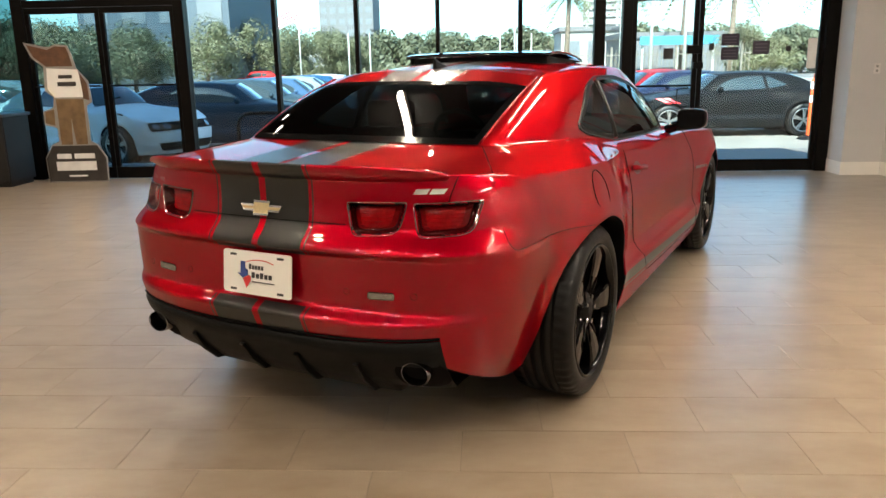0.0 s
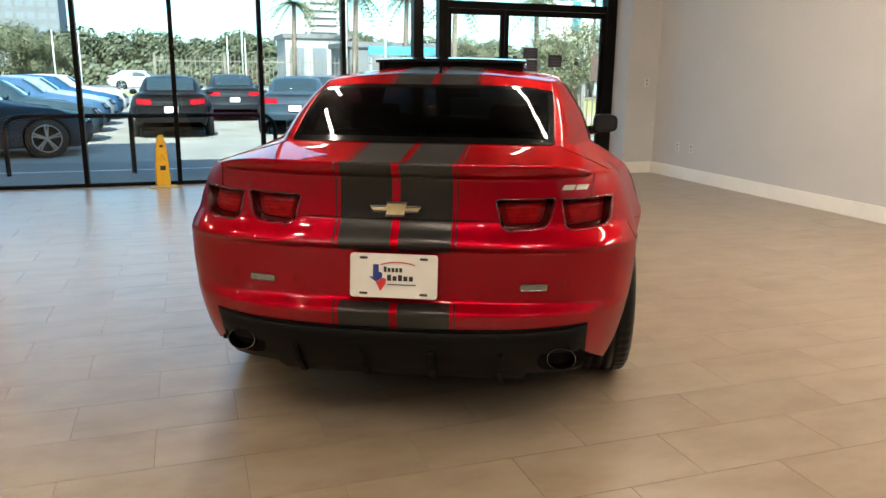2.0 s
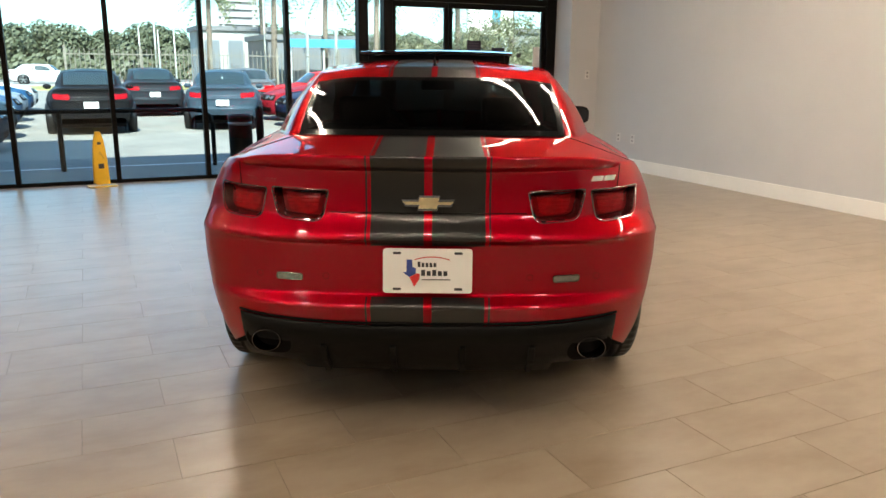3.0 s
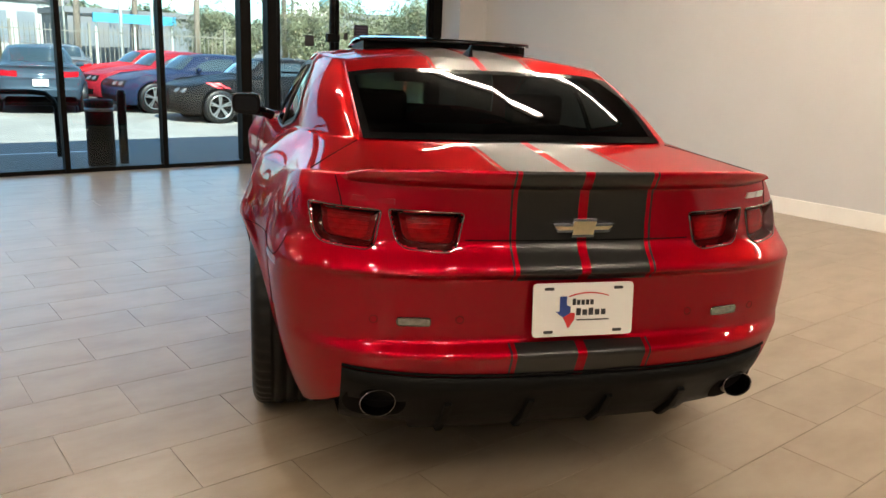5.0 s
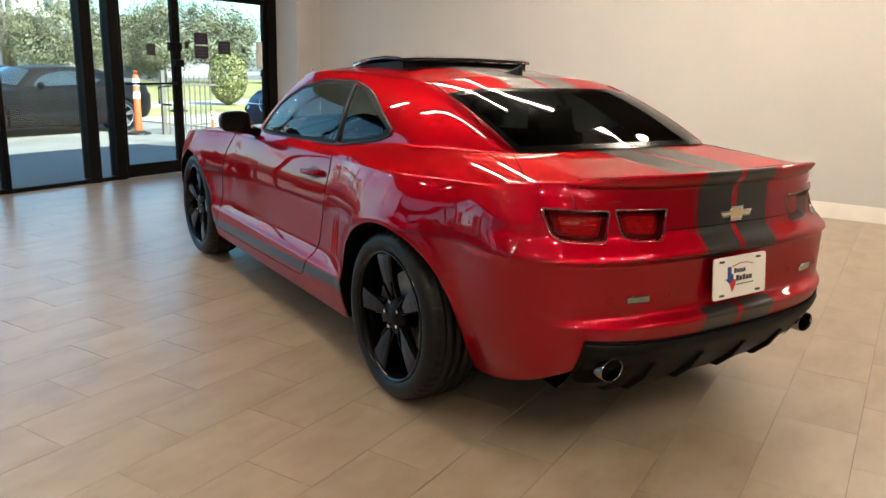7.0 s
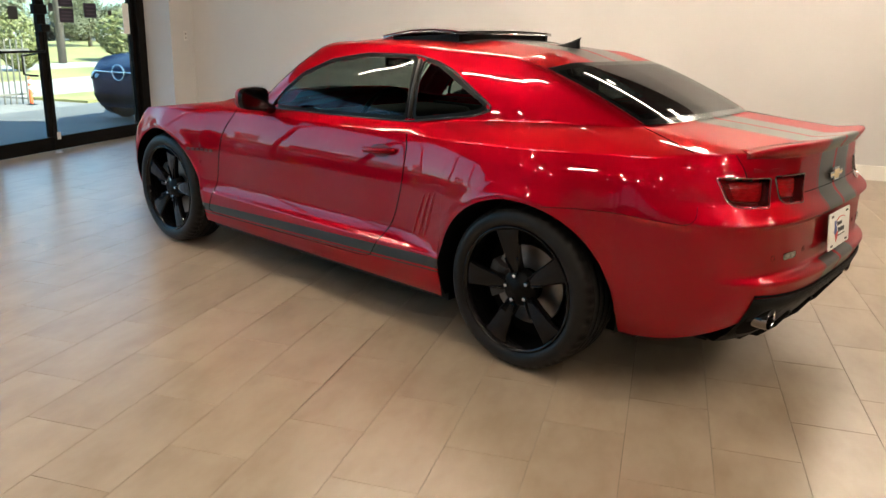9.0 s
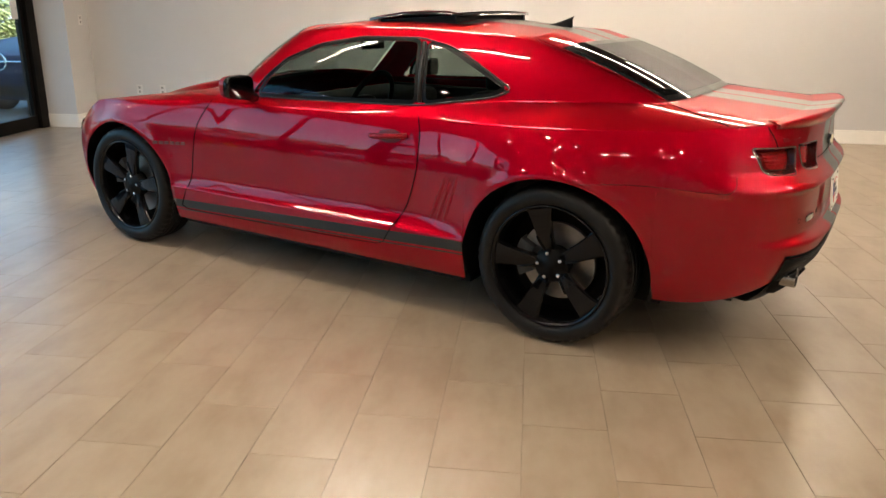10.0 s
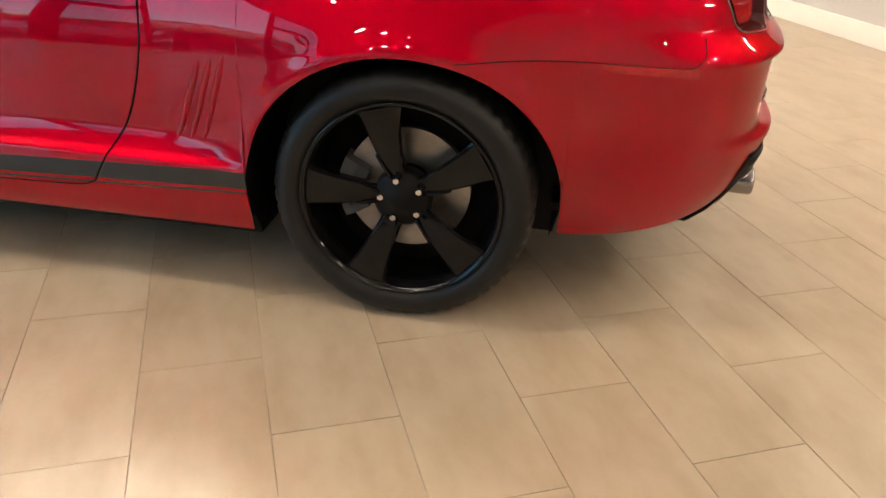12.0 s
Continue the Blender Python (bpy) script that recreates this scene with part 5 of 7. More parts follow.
# cabin
part("dashboard", box_bm((-0.68, 1.55, 0.62), (0.68, 2.02, 0.93)), M_CABIN, car, "", True, 0.06, 3)
part("cabin_floor", box_bm((-0.72, -0.30, 0.24), (0.72, 2.0, 0.30)), M_CABIN, car)
part("parcel_shelf", box_bm((-0.62, -0.30, 0.96), (0.62, 0.16, 1.02)), M_CABIN, car, "", True, 0.02)
part("rear_seat", box_bm((-0.60, 0.12, 0.36), (0.60, 0.46, 0.98)), M_CABIN, car, "", True, 0.07, 3)
for s in (-1, 1):
    seat = part("front_seat", box_bm((s * 0.37 - 0.24, 0.72, 0.34), (s * 0.37 + 0.24, 1.26, 0.52)), M_CABIN, car, "black cloth front seat", True, 0.06, 3)
    bm = box_bm((s * 0.37 - 0.23, 0.62, 0.45), (s * 0.37 + 0.23, 0.78, 1.06))
    for vtx in bm.verts:
        vtx.co.y -= 0.28 * max(0, vtx.co.z - 0.45)
    part("seat_back", bm, M_CABIN, seat, "", True, 0.06, 3)
    bm = box_bm((s * 0.37 - 0.13, 0.47, 1.06), (s * 0.37 + 0.13, 0.57, 1.20))
    part("headrest", bm, M_CABIN, seat, "", True, 0.035, 3)
    part("door_card", box_bm((s * 0.775 - 0.02, 0.70, 0.30), (s * 0.775 + 0.02, 2.0, 0.93)), M_CABIN, car, "", True, 0.015)
wheel_pts = []
for a in np.linspace(0, 2 * math.pi, 33)[:-1]:
    wheel_pts.append(Vector((-0.37 + 0.185 * math.cos(a), 1.36 - 0.185 * math.sin(a) * 0.38, 0.93 + 0.185 * math.sin(a) * 0.92)))
sw = tube_ob("steering_wheel", wheel_pts, 0.015, M_SATIN, car, 8, True)
part("wheel_hub", box_bm((-0.44, 1.36, 0.87), (-0.30, 1.46, 0.97)), M_SATIN, sw, "", True, 0.03)
tube_ob("wheel_spoke", [wheel_pts[0], Vector((-0.37, 1.37, 0.92)), wheel_pts[16]], 0.013, M_SATIN, sw, 6)
part("room_mirror", box_bm((-0.11, 1.60, 1.20), (0.11, 1.625, 1.265)), M_SATIN, car, "", True, 0.01)


# wheels
def make_wheel(width, name="wheel"):
    hw = width / 2
    v, f = lathe([(0.2825, -hw + 0.012), (0.2790, -hw + 0.001), (0.2720, -hw + 0.001), (0.2650, -hw + 0.016), (0.2580, -hw + 0.055), (0.2480, 0.0), (0.2480, hw - 0.03)], 96)
    w = mesh_ob(name, v, f, M_RIM, True, None, "black five-spoke wheel with low-profile tyre")
    n = 208
    prof = [(0.278, -hw + 0.014), (0.285, -hw + 0.004), (0.305, -hw - 0.004), (0.328, -hw + 0.000), (0.346, -hw + 0.010), (0.3565, -hw + 0.022), (0.3605, -hw + 0.036), (0.3625, -hw + 0.060)]
    for gx in (-0.065, -0.022, 0.022, 0.065):
        prof += [(0.3640, gx - 0.008), (0.3565, gx - 0.005), (0.3565, gx + 0.005), (0.3640, gx + 0.008)]
    prof += [(0.3625, hw - 0.060), (0.3605, hw - 0.036), (0.3565, hw - 0.022), (0.346, hw - 0.010), (0.328, hw), (0.300, hw), (0.270, hw - 0.01), (0.255, hw - 0.02)]
    v, f = lathe(prof, n)
    k = len(prof)
    out = []
    for i in range(n):
        for j, (x, y, z) in enumerate(v[i * k:(i + 1) * k]):
            if i % 4 == 0 and (5 <= j <= 7 or k - 9 < j < k - 4):
                y, z = y * 0.981, z * 0.981
            out.append((x, y, z))
    mesh_ob("tyre", out, f, M_RUBBER, True, w, "black low-profile tyre with moulded tread")
    # the outer face looks to -x
    xo = -hw
    for a in range(5):
        ang = math.radians(76 + 72 * a)
        ca, sa = math.cos(ang), math.sin(ang)
        rows = []
        for r, wd, dx in ((0.045, 0.034, 0.044), (0.085, 0.031, 0.033), (0.130, 0.035, 0.024), (0.185, 0.044, 0.017), (0.235, 0.054, 0.014), (0.2620, 0.063, 0.015)):
            th = 0.036
            sec = [(xo + dx + th, -wd * 0.92), (xo + dx + 0.010, -wd), (xo + dx + 0.002, -wd * 0.84), (xo + dx, 0.0), (xo + dx + 0.002, wd * 0.84), (xo + dx + 0.010, wd), (xo + dx + th, wd * 0.92)]
            rows.append([Vector((x, r * ca - t * sa, r * sa + t * ca)) for x, t in sec])
        kk = len(rows[0])
        v = [p for r in rows for p in r]
        f = grid_faces(len(rows), kk) + [(i * kk + kk - 1, i * kk, (i + 1) * kk, (i + 1) * kk + kk - 1) for i in range(len(rows) - 1)]
        sp = mesh_ob("spoke", v, f, M_RIM, False, w)
        for e in (-1, 1):
            tube_ob("spoke_ridge", [(xo + dx - 0.0005, r * ca - e * t * sa, r * sa + e * t * ca) for r, t, dx in ((0.062, 0.012, 0.036), (0.085, 0.020, 0.031), (0.115, 0.029, 0.027), (0.140, 0.034, 0.024))], 0.0045, M_RIM, sp, 6)
    v, f = lathe([(0.0, xo + 0.026), (0.030, xo + 0.0262), (0.034, xo + 0.030), (0.070, xo + 0.036), (0.082, xo + 0.046), (0.084, xo + 0.08)], 40)
    mesh_ob("hub", v, f, M_SATIN, True, w)
    for a in range(5):
        ang = math.radians(76 + 72 * a)
        y, z = 0.0575 * math.cos(ang), 0.0575 * math.sin(ang)
        part("wheel_nut", cyl_bm((xo + 0.045, y, z), (xo + 0.022, y, z), 0.0112, 0.0095, 6), M_CHROME, w, "chrome wheel nut", False, 0.002)
    v, f = lathe([(0.075, -0.02), (0.178, -0.02), (0.178, 0.006), (0.075, 0.006)], 64)
    mesh_ob("brake_disc", v, f, M_DISC, False, w, "bare steel brake disc")
    bm = bmesh.new()
    rows = []
    for a in np.linspace(math.radians(-28), math.radians(28), 9):
        rows.append([Vector((x, r * math.cos(a), r * math.sin(a))) for x, r in ((-0.055, 0.115), (-0.062, 0.150), (-0.058, 0.190), (0.01, 0.195), (0.01, 0.115))])
    mesh_ob("brake_caliper", [p for r in rows for p in r], grid_faces(9, 5) + [(0, 1, 2, 3, 4), (44, 43, 42, 41, 40)], M_CALIPER, False, w, "grey brake caliper")
    # black disc that stands for the darkness behind the brake
    v, f = lathe([(0.0, 0.02), (0.247, 0.02)], 24)
    mesh_ob("backing", v, f, M_GAP, False, w)
    return w


def add_wheel(w, x, y, turn, flip):
    w.parent = car
    w.matrix_basis = pose(x, y, WR, turn if not flip else -turn, 0, 180 if flip else 0)
    return w


rear_w = make_wheel(0.275)
TRK = 0.785
add_wheel(rear_w, -TRK, RAX, 0, False)
add_wheel(copy_thing(rear_w, Matrix()), TRK, RAX, 40, True)
front_w = make_wheel(0.245)
add_wheel(front_w, -TRK - 0.012, FAX, 25, False)
add_wheel(copy_thing(front_w, Matrix()), TRK + 0.012, FAX, 10, True)


# ---------------------------------------------------------------- things in the showroom
def wet_floor_sign(m):
    """A narrow folding caution sign on a splayed foot."""
    t = thing("floor_sign", "tall yellow plastic caution sign standing by the window", "sign", m=m)
    for s in (-1, 1):
        bm = bmesh.new()
        prof = [(-0.075, 0.03), (-0.070, 0.30), (-0.052, 0.52), (-0.030, 0.60), (0.030, 0.60), (0.052, 0.52), (0.070, 0.30), (0.075, 0.03)]
        fr = [bm.verts.new((x, s * (0.012 + 0.085 * (0.62 - z)), z)) for x, z in prof]
        face = bm.faces.new(fr)
        r = bmesh.ops.extrude_face_region(bm, geom=[face])
        for vtx in r["geom"]:
            if isinstance(vtx, bmesh.types.BMVert):
                vtx.co.y -= s * 0.012
        part("panel", bm, M_YELLOW, t, "", False, 0.003)
        for z0, z1, w in ((0.20, 0.26, 0.03), (0.47, 0.50, 0.02)):
            part("print_bar", box_bm((-w, s * (0.012 + 0.085 * (0.62 - (z0 + z1) / 2)) - 0.002, z0), (w, s * (0.012 + 0.085 * (0.62 - (z0 + z1) / 2)) + 0.002, z1)), M_INK, t)
        zz = 0.36
        yy = s * (0.013 + 0.085 * (0.62 - zz))
        tube_ob("print_triangle", [(-0.035, yy, 0.31), (0.035, yy, 0.31), (0, yy, 0.39)], 0.004, M_INK, t, 5, True)
    bm = box_bm((-0.15, -0.09, 0.0), (0.15, 0.09, 0.014))
    part("foot", bm, M_YELLOW, t, "", False, 0.006)
    part("grip", box_bm((-0.030, -0.018, 0.585), (0.030, 0.018, 0.615)), M_YELLOW, t, "", False, 0.008)
    return t


wet_floor_sign(pose(-1.36, 6.12, 0.0, 0, 0, 12))


def slab(loop, y0, y1):
    bm = bmesh.new()
    fr = [bm.verts.new((p[0], y0, p[1])) for p in loop]
    face = bm.faces.new(fr)
    r = bmesh.ops.extrude_face_region(bm, geom=[face])
    for vtx in r["geom"]:
        if isinstance(vtx, bmesh.types.BMVert):
            vtx.co.y += y1 - y0
    return bm


# life-size printed card display, a plain cut-out form
stand = thing("cardboard_display", "printed cardboard cut-out display with a dark base panel", "display", m=pose(-4.79, 6.04, 0.0, 0, 0, 4) @ Matrix.Diagonal((0.95, 1.0, 1.05, 1.0)))
outline = [(-0.40, 0.0), (0.40, 0.0), (0.41, 0.30), (0.30, 0.46), (0.22, 0.50), (0.22, 0.92), (0.30, 0.96), (0.28, 1.20), (0.14, 1.36), (0.10, 1.52), (0.06, 1.62), (-0.10, 1.63), (-0.20, 1.60), (-0.50, 1.66), (-0.42, 1.48), (-0.28, 1.38), (-0.30, 1.10), (-0.20, 1.02), (-0.22, 0.90), (-0.36, 0.86), (-0.36, 0.70), (-0.20, 0.66), (-0.20, 0.50), (-0.30, 0.46), (-0.41, 0.30)]
part("card_panel", slab(outline, 0.0, 0.012), M_CARD, stand)
part("base_panel", slab([(-0.386, 0.016), (0.386, 0.016), (0.396, 0.295), (0.292, 0.446), (-0.292, 0.446), (-0.396, 0.295)], -0.006, -0.001), M_CARDDARK, stand, "dark printed base panel")
part("print_shape", slab([(-0.17, 0.46), (-0.02, 0.46), (0.0, 0.78), (0.03, 0.46), (0.18, 0.46), (0.19, 1.00), (-0.17, 1.00)], -0.005, -0.001), M_CARDTAN, stand, "tan printed shape")
part("print_shape", slab([(-0.18, 1.02), (0.20, 1.02), (0.16, 1.34), (-0.24, 1.36), (-0.26, 1.12)], -0.005, -0.001), M_PLATE, stand, "pale printed shape")
part("print_shape", slab([(0.19, 1.00), (0.27, 0.98), (0.26, 1.18), (0.18, 1.30)], -0.005, -0.001), M_CARDBROWN, stand, "brown printed shape")
part("print_shape", slab([(-0.24, 1.38), (0.10, 1.38), (0.07, 1.52), (0.04, 1.60), (-0.10, 1.61), (-0.20, 1.57), (-0.46, 1.63), (-0.39, 1.49)], -0.005, -0.001), M_CARDBROWN, stand, "brown printed shape")
part("print_shape", slab([(-0.34, 0.72), (-0.22, 0.69), (-0.21, 0.88), (-0.33, 0.85)], -0.005, -0.001), M_CARDTAN, stand)
for x0, x1, z0, z1 in ((-0.25, -0.06, 0.29, 0.35), (-0.02, 0.25, 0.29, 0.35), (-0.27, 0.26, 0.145, 0.255), (-0.12, 0.12, 0.07, 0.09)):
    part("print_bar", box_bm((x0, -0.010, z0), (x1, -0.0065, z1)), M_WHITESTICK, stand)
for x0, x1, z0, z1 in ((-0.10, 0.08, 1.24, 1.28), (-0.12, 0.12, 1.15, 1.20)):
    part("print_bar", box_bm((x0, -0.009, z0), (x1, -0.0055, z1)), M_CARDDARK, stand)
part("rear_strut", slab([(-0.02, 0.0), (0.02, 0.0), (0.02, 1.0), (-0.02, 1.0)], 0.012, 0.17), M_CARD, stand)

cab = thing("counter_cabinet", "black laminate low cabinet beside the side door", "cabinet", m=pose(-5.98, 5.90, 0.0))
part("carcass", box_bm((-0.55, -0.27, 0.06), (0.55, 0.27, 0.86)), M_DARKWOOD, cab, "", False, 0.006)
part("plinth", box_bm((-0.52, -0.23, 0.0), (0.52, 0.25, 0.06)), M_DARKWOOD, cab)
part("worktop", box_bm((-0.58, -0.30, 0.86), (0.58, 0.28, 0.895)), M_STEEL, cab, "dark grey worktop", False, 0.005)
for s in (-1, 1):
    dr = part("cabinet_door", box_bm((s * 0.275 - 0.265, -0.29, 0.08), (s * 0.275 + 0.265, -0.272, 0.84)), M_DARKWOOD, cab, "", False, 0.003)
    tube_ob("handle", [(s * 0.05, -0.29, 0.60), (s * 0.05, -0.315, 0.60), (s * 0.05, -0.315, 0.74), (s * 0.05, -0.29, 0.74)], 0.006, M_STEEL, dr, 6)

# ---------------------------------------------------------------- outside: ground
gv = []
GX = [-900, -300, -100, -40, -15, -5, 5, 15, 40, 100, 300, 900]
GY = [6.47, 7.0, 7.6, 8.4, 9.4, 10.6, 12.0, 20.0, 60.0, 200.0, 900.0, 2500.0]


def lot_z(y):
    t = min(1.0, max(0.0, (y - 6.5) / 5.0))
    return -0.03 + (LOT_Z + 0.03) * t * t * (3 - 2 * t)


for y in GY:
    gv += [(x, y, lot_z(y)) for x in GX]
ground = mesh_ob("ground", gv, grid_faces(len(GY), len(GX)), M_GROUND, True)
tagged(ground, "worn grey asphalt car park reaching to the horizon", "ground", "", "structure")


def ground_patch(name, x0, x1, y0, y1, z, mat, label, cat):
    bm = box_bm((x0, y0, z - 0.3), (x1, y1, z))
    return structure(name, bm, mat, label, cat)


ground_patch("lawn", 9.2, 70, 11.2, 12.7, LOT_Z + 0.06, M_GRASS, "dry green lawn strip beside the car park", "lawn")
ground_patch("pavement", 9.2, 70, 12.7, 16.1, LOT_Z + 0.05, M_WALK, "pale concrete path between lawns", "pavement")
ground_patch("lawn", 9.2, 70, 16.1, 19.2, LOT_Z + 0.06, M_GRASS, "dry green lawn behind the path", "lawn")
ground_patch("road", 11.0, 120, 19.2, 21.7, LOT_Z + 0.045, M_WALK, "pale concrete drive between lawns", "road")
ground_patch("lawn", 11.0, 90, 21.7, 42.0, LOT_Z + 0.06, M_GRASS, "wide dry green lawn beyond the drive", "lawn")
ground_patch("lawn", -60, 12, 47.0, 55.0, LOT_Z + 0.05, M_GRASS, "dry grass verge beyond the car park", "lawn")
# begins at the shadow edge: paler ground colour stands for sunlight
ground_patch("pavement", -60, 9.195, 10.95, 46.99, LOT_Z + 0.012, M_LOT, "pale concrete car park with sunlight put into its colour", "pavement")
ground_patch("road", -120, 140, 56.0, 66.0, LOT_Z + 0.04, M_WALK, "pale concrete road in the distance", "road")
structure("road_line", box_bm((-6.0, 9.05, lot_z(9.1) - 0.05), (1.2, 9.13, lot_z(9.1) + 0.004)), M_LINE, "worn white painted line on the asphalt", "marking")

# guard rail, bin and bollards on the walk
rail = thing("guard_rail", "black painted pipe guard rail with a curved end", "railing", m=pose(0, 8.35, lot_z(8.35)))
RH = 0.81
tube_ob("rail_pipe", [(-3.4, 0, 0), (-3.4, 0, RH - 0.2), (-3.37, 0, RH - 0.08), (-3.28, 0, RH - 0.015), (-3.15, 0, RH), (-0.10, 0, RH), (0.08, 0, RH - 0.02), (0.17, 0, RH - 0.10), (0.20, 0, RH - 0.22), (0.20, 0, 0.0)], 0.032, M_FRAME, rail, 12)
for x in (-1.8,):
    part("rail_leg", cyl_bm((x, 0, 0), (x, 0, RH), 0.035, n=12), M_FRAME, rail)

bin_ = thing("litter_bin", "black cylindrical litter bin outside the window", "bin", m=pose(0.36, 7.02, lot_z(7.02)))
v, f = lathe([(0.0, 0.0), (0.145, 0.0), (0.15, 0.02), (0.15, 0.68), (0.158, 0.70), (0.158, 0.74), (0.145, 0.75), (0.10, 0.72), (0.0, 0.70)], 28)
mesh_ob("bin_body", [(b, c, a) for a, b, c in v], f, M_FRAME, True, bin_)
v, f = lathe([(0.151, 0.62), (0.156, 0.625), (0.156, 0.655), (0.151, 0.66)], 28)
mesh_ob("bin_band", [(b, c, a) for a, b, c in v], f, M_STEEL, True, bin_)
boll = thing("bollard", "black round-topped steel bollard outside the window", "bollard", m=pose(0.63, 7.10, lot_z(7.1)))
v, f = lathe([(0.05, 0.0), (0.05, 0.80), (0.045, 0.83), (0.028, 0.85), (0.0, 0.855)], 18)
mesh_ob("bollard_post", [(b, c, a) for a, b, c in v], f, M_FRAME, True, boll)


def delineator(m):
    t = thing("traffic_post", "orange and white plastic traffic post on a black base", "traffic post", "traffic posts", m)
    v, f = lathe([(0.20, 0.0), (0.20, 0.03), (0.14, 0.06), (0.06, 0.08)], 16)
    mesh_ob("post_base", [(b, c, a) for a, b, c in v], f, M_RUBBER, True, t)
    v, f = lathe([(0.065, 0.06), (0.05, 1.0), (0.03, 1.02), (0.0, 1.03)], 16)
    mesh_ob("post_tube", [(b, c, a) for a, b, c in v], f, M_ORANGE, True, t)
    for z in (0.62, 0.84):
        v, f = lathe([(0.062, z), (0.0605, z + 0.12)], 16)
        mesh_ob("white_band", [(b, c, a) for a, b, c in v], f, M_WHITE, True, t)
    tube_ob("top_loop", [(0, -0.03, 1.01), (0, -0.03, 1.08), (0, 0.03, 1.08), (0, 0.03, 1.01)], 0.012, M_ORANGE, t, 6)
    return t


d1 = delineator(pose(7.15, 12.70, LOT_Z) @ Matrix.Scale(1.22, 4))
copy_thing(d1, pose(11.9, 17.2, LOT_Z + 0.06))
copy_thing(d1, pose(8.42, 11.85, LOT_Z + 0.0) @ Matrix.Scale(0.42, 4))


# ---------------------------------------------------------------- parked cars
def warp(p, style):
    """Turns the coupe's form into a sedan's or a tall car's: a longer, higher cabin."""
    p = np.array(p, float)
    if style == "coupe":
        return p
    up = 1.16 if style == "sedan" else 1.62
    h = np.clip((p[..., 2] - 0.97) / 0.37, 0, 1)
    back = np.clip((1.0 - p[..., 1]) / 0.7, 0, 1)
    p[..., 1] -= (0.30 if style == "sedan" else 0.75) * h * back
    p[..., 2] = np.where(p[..., 2] > 0.97, 0.97 + (p[..., 2] - 0.97) * up, p[..., 2])
    if style == "tall":
        p[..., 2] = p[..., 2] * 1.05
    p[..., 0] *= 0.97
    return p


